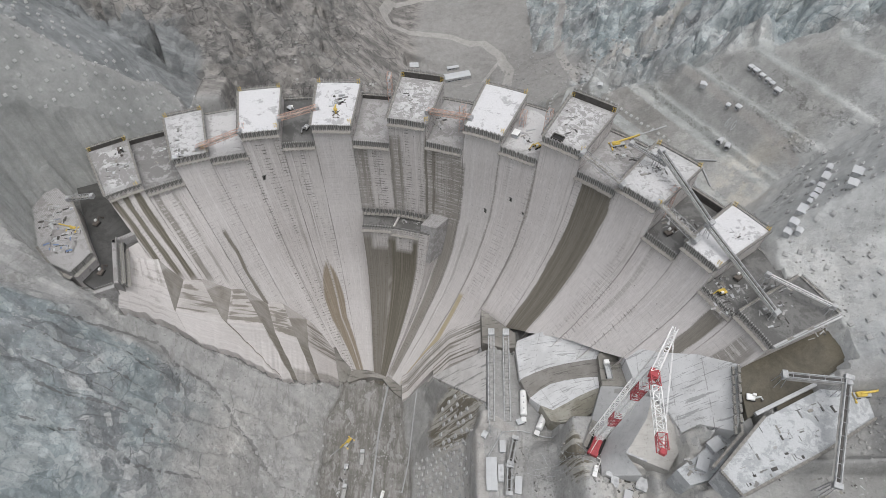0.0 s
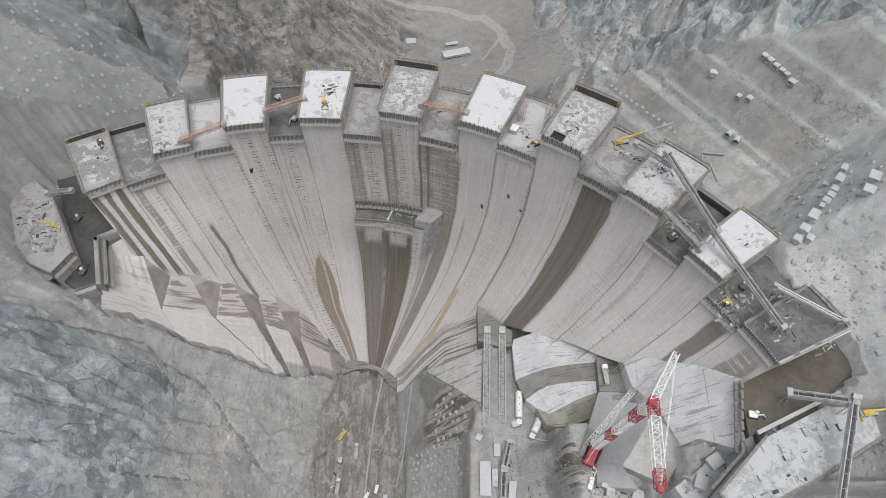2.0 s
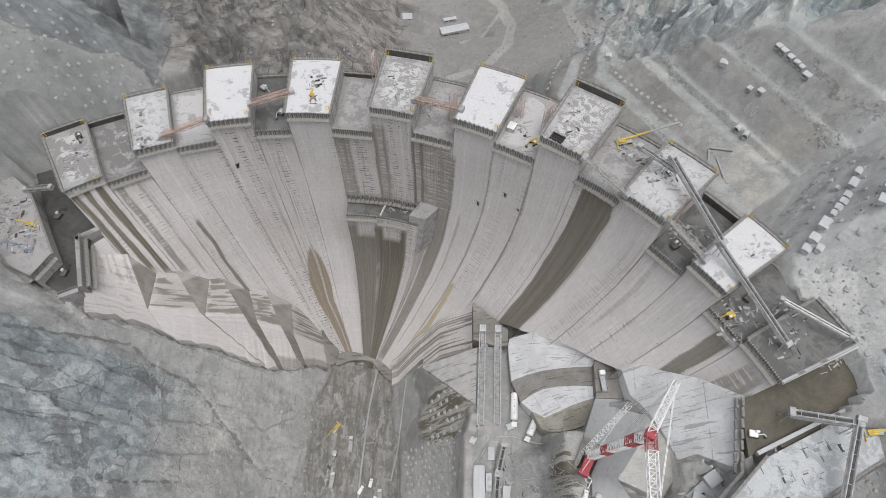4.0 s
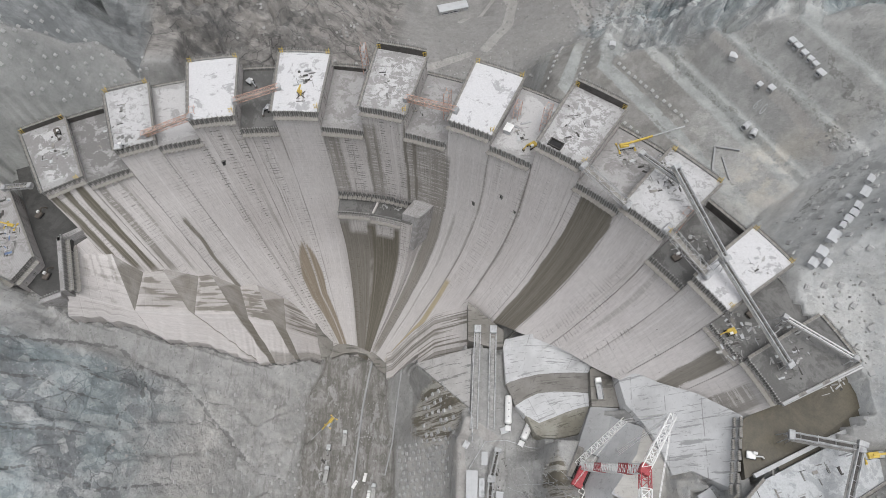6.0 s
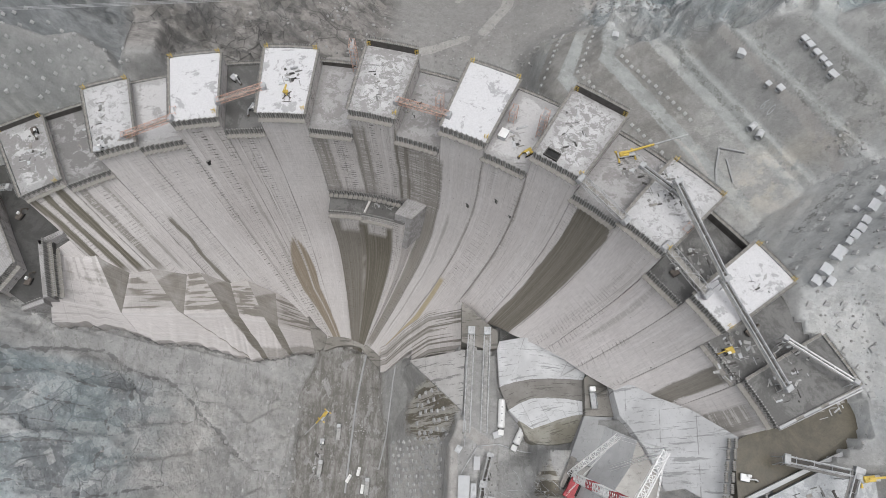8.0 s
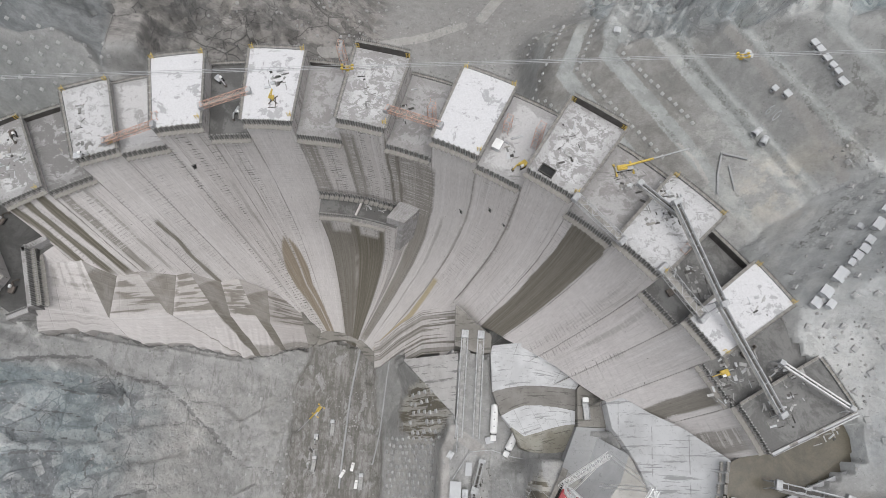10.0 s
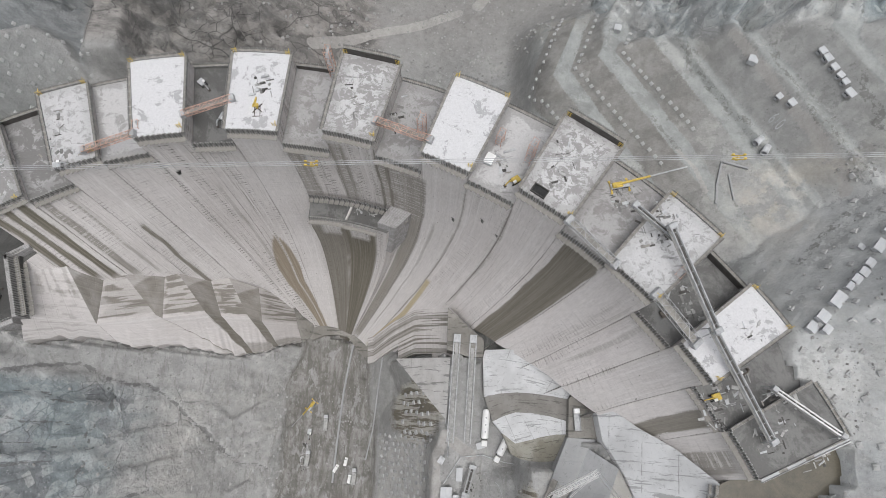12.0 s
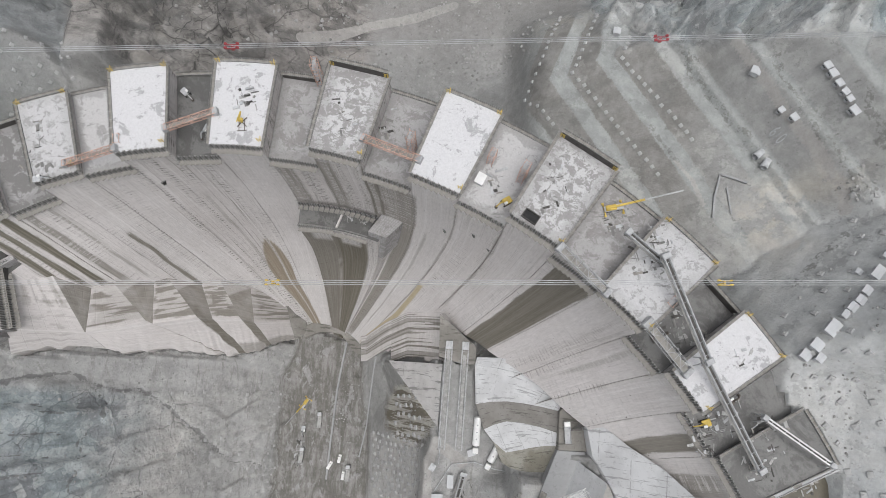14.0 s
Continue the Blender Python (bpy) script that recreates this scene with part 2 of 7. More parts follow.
# Cross-sections of the gorge: y, then (x, height) from the west side to the east side
SECTIONS = (
    (20, ((-330, 330), (-190, 200), (-138, 128), (-118, 85), (-91, 26), (-74, 0), (-22, 0), (0, 24), (24, 72), (46, 80), (62, 98), (90, 130), (106, 145), (140, 149), (165, 165), (340, 300))),
    (75, ((-330, 330), (-175, 185), (-138, 130), (-122, 88), (-91, 26), (-70, 0), (-20, 0), (0, 24), (24, 72), (46, 80), (62, 100), (90, 131), (106, 146), (140, 149), (165, 165), (340, 300))),
    (110, ((-330, 320), (-155, 148), (-137, 109), (-117, 63), (-91, 28), (-71, 1), (-22, 0), (-8, 20), (15, 56), (36, 70), (62, 98), (76, 104), (96, 128), (120, 146), (150, 152), (175, 170), (340, 300))),
    (150, ((-330, 290), (-180, 150), (-160, 124), (-128, 82), (-100, 44), (-73, 0), (-34, 0), (-8, 22), (22, 62), (40, 70), (66, 96), (90, 110), (118, 140), (130, 158), (150, 162), (180, 185), (340, 300))),
    (190, ((-330, 290), (-200, 175), (-178, 140), (-150, 112), (-120, 66), (-85, 5), (-30, 5), (0, 30), (40, 70), (90, 112), (118, 142), (144, 150), (165, 160), (190, 190), (340, 310))),
    (228, ((-330, 300), (-200, 205), (-172, 172), (-155, 140), (-120, 80), (-85, 30), (-30, 25), (20, 60), (70, 112), (98, 132), (122, 131), (138, 145), (152, 161), (163, 178), (190, 212), (340, 330))),
    (262, ((-330, 290), (-200, 200), (-175, 176), (-152, 142), (-125, 118), (-90, 84), (-40, 70), (10, 70), (45, 98), (66, 122), (90, 134), (112, 147), (126, 156), (147, 173), (168, 188), (200, 215), (340, 330))),
    (296, ((-330, 280), (-220, 185), (-187, 156), (-142, 150), (-118, 138), (-85, 108), (-45, 74), (-4, 68), (40, 80), (72, 118), (98, 132), (122, 144), (146, 158), (167, 184), (200, 215), (340, 330))),
    (330, ((-330, 270), (-220, 190), (-150, 160), (-93, 124), (-71, 105), (-36, 74), (-4, 70), (40, 79), (77, 92), (112, 108), (135, 130), (165, 165), (200, 205), (340, 330))),
    (400, ((-330, 280), (-220, 210), (-140, 150), (-74, 94), (-36, 64), (12, 54), (38, 60), (65, 76), (90, 92), (120, 120), (165, 165), (340, 320))),
    (480, ((-330, 300), (-220, 230), (-140, 165), (-86, 100), (-50, 63), (10, 58), (70, 70), (110, 92), (160, 140), (240, 220), (340, 320))),
    (640, ((-330, 330), (-220, 250), (-140, 180), (-90, 110), (-40, 70), (20, 62), (80, 80), (130, 120), (220, 210), (340, 330))),
)


def ease(v, a, b):
    s = np.clip((v - a) / (b - a), 0, 1)
    return s * s * (3 - 2 * s)


def ground_base(x, y):
    """The smooth lie of the land."""
    ys = np.array([s[0] for s in SECTIONS], float)
    hs = np.stack([np.interp(x, [p[0] for p in pts], [p[1] for p in pts]) for _, pts in SECTIONS])
    yy = np.clip(y, ys[0], ys[-1])
    i = np.clip(np.searchsorted(ys, yy) - 1, 0, len(ys) - 2)
    f = (yy - ys[i]) / (ys[i + 1] - ys[i])
    f = f * 0.5 + f * f * (3 - 2 * f) * 0.5
    rows = np.take_along_axis(hs, i[None], 0)[0], np.take_along_axis(hs, i[None] + 1, 0)[0]
    h = rows[0] * (1 - f) + rows[1] * f
    out = np.hypot(np.maximum(abs(x) - 330, 0), np.maximum(np.maximum(y - 640, 20 - y), 0))
    return h + 120 * (1 - np.exp(-out / 400)) + 0.0 * x


# ---- the ground ----
def spread(lo, hi, step, far):
    """Even steps from lo to hi, growing ones beyond, out to far."""
    mid = list(np.arange(lo, hi + step / 2, step))
    a, s = [], step
    while (a[-1] if a else hi) < far:
        s *= 1.35
        a.append((a[-1] if a else hi) + s)
    b, s = [], step
    while (b[-1] if b else lo) > -far:
        s *= 1.35
        b.append((b[-1] if b else lo) - s)
    return np.array(b[::-1] + mid + a)


def steps(h, zero, step, flat):
    """Benches cut into a slope: level for the first part of each step, then a steep face."""
    k = (h - zero) / step
    f = k - np.floor(k)
    face = ease(f, flat, flat + 0.06) * (1 - ease(f, 0.95, 1.0))
    brink = ease(f, flat - 0.10, flat - 0.02) * (1 - ease(f, flat + 0.03, flat + 0.10))
    return zero + (np.floor(k) + np.clip((f - flat) / (1 - flat), 0, 1)) * step, face + 1j * brink


def terraces(h, x, y):
    """Two planes of cut benches that meet in a corner on the east bank, and low benches on the muddy slope below the dam."""
    wob = 3.6 * (fbm(x, y, 34, 4, 31) - 0.5)
    u = (x - 135) * 0.82 + (y - 228) * 0.57 + wob
    v = (x - 147) * 0.77 - (y - 170) * 0.64 + wob
    nose = 127 + 0.55 * ((x - 66.8) * 0.941 - (y - 268.9) * 0.338 + wob)
    upper, fu = steps(np.minimum(142 + 1.33 * u, nose + 6), 142, 17, 0.26)
    lower, fl = steps(np.minimum(142 + 0.47 * u, nose), 130.7, 8.5, 0.33)
    south, fs = steps(170 + 1.65 * v, 170, 8.5, 0.35)
    south = 0.25 * south + 0.75 * (167 + 1.65 * v)
    first = np.where(u > 0, upper, lower)
    cut, face = np.maximum(first, south), np.where(south > first, 0.4 * fs, np.where(u > 0, fu, fl))
    w = ease(x, 42, 58) * (1 - ease(x, 182, 205)) * ease(y, 146, 160) * (1 - ease(y + 0.25 * (x - 130), 272, 300))
    h = h + w * (cut - h)
    low = ease(x, -14, -8) * (1 - ease(x, 10, 15)) * ease(y, 108, 113) * (1 - ease(y, 132, 138))
    muddy, fm = steps(h, 0, 6.5, 0.55)
    return h + low * 0.8 * (muddy - h), w, w * face + low * fm


# level places: centre x, y, half sizes, height
FLATS = (
    (38, 113, 17, 15, 72), (22, 88, 11, 20, 74), (24, 132, 10, 26, 73), (62, 92, 11, 15, 101.4), (68, 68, 18, 14, 112),
    (124, 82, 27, 12, 143), (130, 60, 30, 8, 138), (83, 284, 6, 6, None), (2, 391, 24, 12, 54.5), (-31, 400, 7, 7, 57), (-46, 130, 20, 60, 0.3), (72, 70, 7, 6, 105), (-134, 268, 9, 12, 140),
)
# worn dirt tracks: half width, then points
TRACKS = (
    (3.4, ((10, 500), (-30, 490), (-55, 471), (-58, 447), (-52, 435), (-34, 437), (-2, 439), (23, 431), (36, 412), (42, 385), (38, 360), (24, 336))),
    (2.6, ((76, 480), (82, 461), (86, 435), (79, 420), (75.5, 394), (78, 362), (83, 341))),
    (1.6, ((36, 406), (22, 385), (8, 372))),
    (2.4, ((14, 332), (-30, 318), (-60, 300))),
    (2.4, ((16, 74), (14, 100), (18, 112), (30, 104))),
    (0.8, ((106.5, 229.3), (112.9, 221.9), (117, 212.2))),
    (1.1, ((120, 268), (129.3, 253.9), (135.4, 245), (140.8, 236.6), (147.8, 227.1), (151.8, 219.9), (157.1, 213.2), (159.6, 206.1))),
)


# clefts in the west rock: width, then points
CLEFTS = (
    (0.5, ((-160, 123), (-153.9, 125.4), (-147.1, 129.9), (-137.4, 133), (-131, 128.5), (-122, 127.6), (-119.2, 128.6))),
    (0.72, ((-119.2, 128.6), (-114.5, 122.7), (-108.6, 114), (-101.5, 105.9), (-95.9, 98.4))), (0.35, ((-95.9, 98.4), (-89.7, 91.6), (-76, 87.6))),
    (0.38, ((-152, 93), (-140.6, 93.6), (-132.2, 94.3))), (0.36, ((-158, 110), (-146, 112), (-133, 108))), (0.36, ((-150, 78), (-138, 80), (-126, 76), (-112, 82))),
    (0.3, ((-131, 128.5), (-127, 116), (-130, 104), (-126, 92), (-129, 78))), (0.3, ((-156, 101), (-145, 103), (-136, 99))), (0.3, ((-150, 119), (-140, 121), (-132, 117))),
)


# rows of dark rubble on the brinks of the cut benches
RUBBLE = (
    ((103.2, 276.2), (106.5, 271.1), (114.7, 257.6), (119.9, 249.9), (126, 242.4), (131.8, 234.8), (136.5, 228.5)),
    ((131.9, 260.7), (137.7, 249.5), (146.2, 233.1), (151.6, 226.4), (155.6, 218.3), (161.5, 212.5)), ((152, 243), (160, 231), (168, 218), (174, 212)),
    ((140.2, 178.6), (145.7, 185.6), (152.7, 192.3), (158.4, 197)), ((96, 243), (101, 236), (107, 228)),
)


def along(x, y, pts):
    """Distance from a line of points."""
    best = np.full(np.shape(x), 1e9)
    for (ax, ay), (bx, by) in zip(pts, pts[1:]):
        dx, dy = bx - ax, by - ay
        f = np.clip(((x - ax) * dx + (y - ay) * dy) / (dx * dx + dy * dy + 1e-9), 0, 1)
        best = np.minimum(best, np.hypot(x - ax - f * dx, y - ay - f * dy))
    return best


CAP_X, CAP_Y = -220, 60
CAP = np.full((210, 100), 1e6)


def dig_foundation():
    """Keeps the ground below the dam and its footings."""
    def cap(p, z):
        i, j = round((p[0] - CAP_X) / 2), round((p[1] - CAP_Y) / 2)
        for di in (0, 1):
            for dj in (0, 1):
                if 0 <= i + di - 1 < CAP.shape[0] and 0 <= j + dj - 1 < CAP.shape[1]:
                    CAP[i + di - 1, j + dj - 1] = min(CAP[i + di - 1, j + dj - 1], z)
    for th in np.arange(-36.4, 66, 0.25):
        z0 = float(foot_level(th))
        a, b = face_pt(th, z0), polar(th, R_UP - 4)
        n = int((b - a).xy.length)
        for k in range(n + 1):
            p = a.lerp(b, k / n)
            cap(p, z0 - 3 - 0.05 * k if z0 > 6 else -4)
        if th > 21:
            for d in np.arange(0, 12 if th > 31 else 20, 1.0):
                p = pad_point(th, d)
                cap(p, p.z - 2)
    for th in np.arange(-37, -26, 0.25):
        for d in np.arange(-4, 2.6, 1.0):
            cap(polar(th, R_UP + d), 144.3 if th < -31.5 else 141.0)
    for k in range(len(STEPS)):
        for v in np.linspace(-0.2, 1.92, 50):
            for u in np.linspace(0, 1, 36):
                p = step_point(k, u, v)
                cap(p, p.z - 3)
            if k + 1 < len(STEPS):
                for u in np.linspace(0, 1, 10):
                    p = step_point(k, 1, v).lerp(step_point(k + 1, 0, v), u)
                    cap(p, p.z - 3)
    names = list(BANDS)
    for up, low in list(zip(names, names[1:])) + [(BENCH, BANK)]:
        for f in np.linspace(0, 1, 40):
            for g in np.linspace(0, 1, 16):
                p = line_at(up, f).lerp(line_at(low, f), g)
                cap(p, p.z - 2.2)
    for f in np.linspace(0, 1, 24):
        for g in np.linspace(0, 1, 24):
            p = Vector(WEDGE[0]).lerp(Vector(WEDGE[1]), f).lerp(Vector(WEDGE[2]), g)
            cap(p, p.z - 1.5)
    for x in range(66, 106):
        for y in range(76, 136):
            if inside(x, y, SLOPE):
                cap((x, y), slope_level(x, y) - 2.2)
            if inside(x, y, PLATFORM):
                cap((x, y), 100)
            if inside(x, y, [p[:2] for p in BENCH] + [(84.0, 73.5), (90.0, 82.0), (88.2, 94.0)]):
                cap((x, y), 113)
    for x in range(80, 108):
        for y in range(62, 86):
            if inside(x, y, TERRACE):
                cap((x, y), 128)
    for x in range(95, 160):
        for y in range(78, 130):
            if inside(x, y, POOL):
                cap((x, y), 143)
    for x in range(-202, -146):
        for y in range(142, 214):
            if inside(x, y, PIT):
                cap((x, y), 122)
            elif inside(x, y, WEST_BLOCK):
                cap((x, y), 130)


dig_foundation()


def ground_height(x, y):
    x, y = np.asarray(x, float), np.asarray(y, float)
    h = ground_base(x, y)
    h, bench, cut_face = terraces(h, x, y)
    west = 1 - ease(x, -95, -60)
    rocky = west * (1 - ease(y, 120, 150)) + west * ease(y, 262, 285) * 1.1 + ease(y, 300, 330) * ease(x, 85, 120)
    rocky = np.clip(rocky + ease(np.maximum(abs(x) - 180, y - 480), 0, 60) + 0.8 * ease((x - 144) * 0.8 + (y - 262) * 0.6, 10, 26) * (x > 60) + 0.7 * ease(y + 0.25 * (x - 130) + 6 * (fbm(x, y, 16, 3, 17) - 0.5), 264, 272) * (1 - ease(y, 330, 350)) * ease(x, 72, 84) * (1 - ease(x, 190, 210)), 0, 1)
    wx, wy = x + 10 * (fbm(x, y, 35, 3, 3) - 0.5), y + 10 * (fbm(x, y, 35, 3, 7) - 0.5)
    strata = fbm(wx * 0.55 + wy * 0.5, wy * 1.1 - wx * 0.8, 34, 6, 11, 0.55, True)
    plate, _ = facets(wx * 0.8 + wy * 0.4, wy - wx * 0.5, 15, 5)
    chip, _ = facets(wx - wy * 0.6, wy * 0.8 + wx * 0.4, 5.5, 9)
    calm = np.ones_like(h)
    for cx, cy, rx, ry, z in FLATS:
        w = 1 - ease(np.maximum(abs(x - cx) / rx, abs(y - cy) / ry), 0.75, 1.25)
        if z is None:
            z, w = float(terraces(ground_base(np.array([cx]), np.array([cy])), np.array([cx]), np.array([cy]))[0][0]), w * 0.8
        h = h * (1 - w) + z * w
        calm = calm * (1 - 0.9 * w)
    relief = 1 - west * (1 - ease(y, 140, 165)) * (0.45 + 0.35 * ease(x, -128, -112))
    h = h + calm * (rocky * relief * ((strata - 0.62) * 13 + (plate - 0.5) * 13 + (chip - 0.5) * 4.6) + (1 - bench * 0.7) * (fbm(x, y, 14, 4, 21) - 0.5) * 2.2) + 0.3 * (fbm(x, y, 5, 3, 33) - 0.5)
    # rock climbs to the outer edge of the west footings
    near = near_rock = (x < -65) & (x > -200) & (y > 95) & (y < 200)
    xs, ys, top = x[near], y[near], h[near]
    edge = [step_point(k, u, 2) for k in range(len(STEPS)) for u in np.linspace(0, 1, 16)]
    edge += [Vector(a).lerp(Vector(b), f) for a, b in (((-166.6, 148.0, 130.0), (-157.0, 143.5, 125.0)), ((-157.0, 143.5, 125.0), (-147.5, 139.7, 120.8))) for f in np.linspace(0, 1, 6)]
    for e in edge:
        top = np.maximum(top, e.z + 1.2 - 1.7 * np.hypot(xs - e.x, ys - e.y) + 3.0 * (fbm(xs, ys, 8, 4, 77) - 0.5))
    h = h.copy()
    h[near] = top
    near = (x > -30) & (x < 26) & (y > 92) & (y < 165)
    xs, ys, top = x[near], y[near], h[near]
    for f in np.linspace(0, 1, 24):
        e = Vector(WEDGE[0]).lerp(Vector(WEDGE[2]), f)
        top = np.maximum(top, e.z - 1.0 - (3.3 - 1.5 * f) * np.hypot(xs - e.x, ys - e.y) + 1.2 * (fbm(xs, ys, 6, 3, 78) - 0.5))
    h[near] = top
    brow = np.interp(x, (-215, -175, -169, -163, -157, -149, -144, -138), (236, 243, 249, 252, 262, 261, 254, 240))
    h = h - 5.0 * ease(y - brow, -1, 3) * (1 - ease(x, -146, -138)) * (1 - ease(y, 285, 310))
    jx, jy = x + 5 * (fbm(x, y, 9, 4, 91) - 0.5), y + 5 * (fbm(x, y, 9, 4, 95) - 0.5)
    cleft, rift_shade = np.zeros_like(h), np.zeros_like(h)
    # dark contact line for the ground colour along the footings' outer edge
    rift_shade[near_rock] = np.clip(1 - along(jx[near_rock] * 0.4 + x[near_rock] * 0.6, jy[near_rock] * 0.4 + y[near_rock] * 0.6, [e.xy for e in edge]) / 2.0, 0, 1)
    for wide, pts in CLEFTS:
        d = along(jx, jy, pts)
        # shade inside the cleft, kept as a mask for the colour
        rift_shade = np.maximum(rift_shade, 1 - d / (3.4 * wide))
        h = h - 2.0 * wide * np.exp(-(d / 1.3)**2) * (x < -70)
    for pts in RUBBLE:
        d = along(jx, jy, pts)
        cleft = np.maximum(cleft, 1.1 * np.exp(-(d / 1.1)**2))
        h = h + 0.8 * np.exp(-(d / 1.2)**2) * (fbm(x, y, 3, 2, 97) - 0.3)
    i, j = np.round((x - CAP_X) / 2).astype(int), np.round((y - CAP_Y) / 2).astype(int)
    inside = (i >= 0) & (j >= 0) & (i < CAP.shape[0]) & (j < CAP.shape[1])
    h = np.where(inside, np.minimum(h, CAP[np.clip(i, 0, CAP.shape[0] - 1), np.clip(j, 0, CAP.shape[1] - 1)]), h)
    return h, rocky * calm, bench, cut_face.real * calm, np.maximum(0.45 * cut_face.imag * calm, cleft), rift_shade


GRID = {}


def gz(x, y):
    """Height of the ground's mesh at a place."""
    xs, ys, h = GRID["x"], GRID["y"], GRID["h"]
    i, j = int(np.searchsorted(xs, x)) - 1, int(np.searchsorted(ys, y)) - 1
    fx, fy = (x - xs[i]) / (xs[i + 1] - xs[i]), (y - ys[j]) / (ys[j + 1] - ys[j])
    return float((h[j, i] * (1 - fx) + h[j, i + 1] * fx) * (1 - fy) + (h[j + 1, i] * (1 - fx) + h[j + 1, i + 1] * fx) * fy)


def build_ground():
    xs, ys = spread(-215, 225, 0.8, 3500), spread(44, 500, 0.85, 3500)
    x, y = np.meshgrid(xs, ys)
    h, rocky, bench, cut_face, brink, rift_shade = ground_height(x, y)
    GRID.update(x=xs, y=ys, h=h)
    n, m = x.shape
    verts = np.stack([x, y, h], -1).reshape(-1, 3)
    i = np.arange(n * m).reshape(n, m)
    quads = np.stack([i[:-1, :-1], i[:-1, 1:], i[1:, 1:], i[1:, :-1]], -1).reshape(-1, 4)
    me = bpy.data.meshes.new("ground")
    me.vertices.add(len(verts)), me.loops.add(quads.size), me.polygons.add(len(quads))
    me.vertices.foreach_set("co", verts.ravel())
    me.loops.foreach_set("vertex_index", quads.ravel().astype(np.int32))
    me.polygons.foreach_set("loop_start", np.arange(0, quads.size, 4, dtype=np.int32))
    me.polygons.foreach_set("use_smooth", np.ones(len(quads), bool))
    me.update(calc_edges=True)

    def attribute(name, *cols):
        at = me.color_attributes.new(name, 'FLOAT_COLOR', 'POINT')
        at.data.foreach_set("color", np.stack([*cols, np.ones_like(x)], -1).astype(np.float32).ravel())
    wob = 8 * (fbm(x, y, 22, 3, 41) - 0.5)
    brown = ease(y + wob + 0.55 * np.minimum(x + 147, 0), 256, 268) * (1 - ease(x + wob, -36, -22))
    soil = ease(y, 285, 330) * ease(x, -50, -20) * (1 - ease(x, 70, 100))
    bed = (1 - ease(h, 1.0, 4)) * (1 - ease(y, 170, 190))
    road = np.zeros_like(x)
    for wide, pts in TRACKS:
        road = np.maximum(road, 1 - ease(along(x, y, pts) + 0.12 * wob, wide * 0.7, wide * 1.3))
    sprayed = (1 - ease(x + wob, -96, -86)) * ease(y + wob, 124, 132) * (1 - ease(y + wob + 0.55 * np.minimum(x + 147, 0), 252, 262)) + ease(x, 124, 134) * (1 - ease(y - 0.7 * (x - 139), 188, 200)) * ease(y, 96, 110)
    sprayed = np.clip(sprayed + (1 - ease(x + wob, -62, -56)) * ease(x + wob, -108, -98) * (1 - ease(y, 160, 170)), 0, 1)
    sprayed = np.maximum(sprayed, 0.9 * ease(x, -24, -18) * (1 - ease(x + wob, 10, 13)) * (1 - ease(y, 108, 113)))
    sprayed = np.maximum(sprayed, 0.8 * ease(x + wob, 19, 23) * (1 - ease(x + wob, 100, 112)) * ease(y, 50, 58) * (1 - ease(y, 104, 112)))
    mud = np.exp(-((x - 3) / 13)**2 - ((y - 122) / 15)**2) * 1.3 + 0.9 * np.exp(-((x - 53) / 5)**2 - ((y - 84) / 14)**2)
    wash = 1.2 * np.exp(-(along(x, y, ((98, 341), (111, 349), (128, 347), (142, 355), (160, 372))) / 5)**2) * (0.3 + fbm(x * 0.7 + y * 0.7, (y - x) * 2.2, 14, 4, 47)) + 0.9 * np.exp(-(along(x, y, ((132, 207), (140, 203), (146, 196))) / 5)**2)
    wash = np.maximum(wash, 0.9 * np.exp(-(along(x, y, ((135.9, 219), (141, 214.4), (145.1, 212.2), (147.8, 207.6))) / 2.4)**2) + 0.9 * np.exp(-(along(x, y, ((133, 204), (138, 202), (141, 198.6))) / 3)**2))
    wash = np.maximum(wash, 0.4 * ease(x, -20, -14) * (1 - ease(x + wob, 8, 12)) * (1 - ease(y, 106, 112)))
    sprayed = sprayed * (1 - 0.65 * ease(y, 148, 170) * (x < -100))
    wash = np.maximum(wash, 0.7 * ease(x, 54, 62) * (1 - ease(x, 90, 100)) * ease(y, 50, 60) * (1 - ease(y, 98, 106)))
    attribute("zone", rocky * (1 - 0.7 * sprayed), brown, bed)
    attribute("wear", road, np.clip(sprayed, 0, 1), np.clip(mud, 0, 1))
    attribute("cover", np.clip(wash, 0, 1), bench, soil)
    attribute("cut", cut_face, ease(x, -130, -108) * (1 - ease(y, 128, 150)) * (1 - ease(x, -72, -64)), brink)
    brow = np.interp(x, (-215, -175, -169, -163, -157, -149, -144, -138), (236, 243, 249, 252, 262, 261, 254, 240))
    beyond = ease(y + 0.5 * wob - brow, -1, 4) * (1 - ease(x + wob, -146, -138)) * (1 - ease(y, 290, 310))
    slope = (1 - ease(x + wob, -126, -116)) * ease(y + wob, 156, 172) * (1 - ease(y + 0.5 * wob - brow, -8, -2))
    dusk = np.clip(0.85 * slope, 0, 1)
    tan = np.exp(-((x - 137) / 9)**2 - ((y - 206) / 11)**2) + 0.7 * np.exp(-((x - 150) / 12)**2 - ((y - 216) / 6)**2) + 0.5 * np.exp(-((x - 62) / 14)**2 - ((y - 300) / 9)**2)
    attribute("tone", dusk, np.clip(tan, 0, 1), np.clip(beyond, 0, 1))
    attribute("rift_shade", rift_shade, beyond * 0, beyond * 0)
    ob = new("ground", me)
    me.materials.append(M_GROUND)
    return tagged(ob, "grey rocky gorge with cut slopes and gravel floor", "ground", kind="structure")


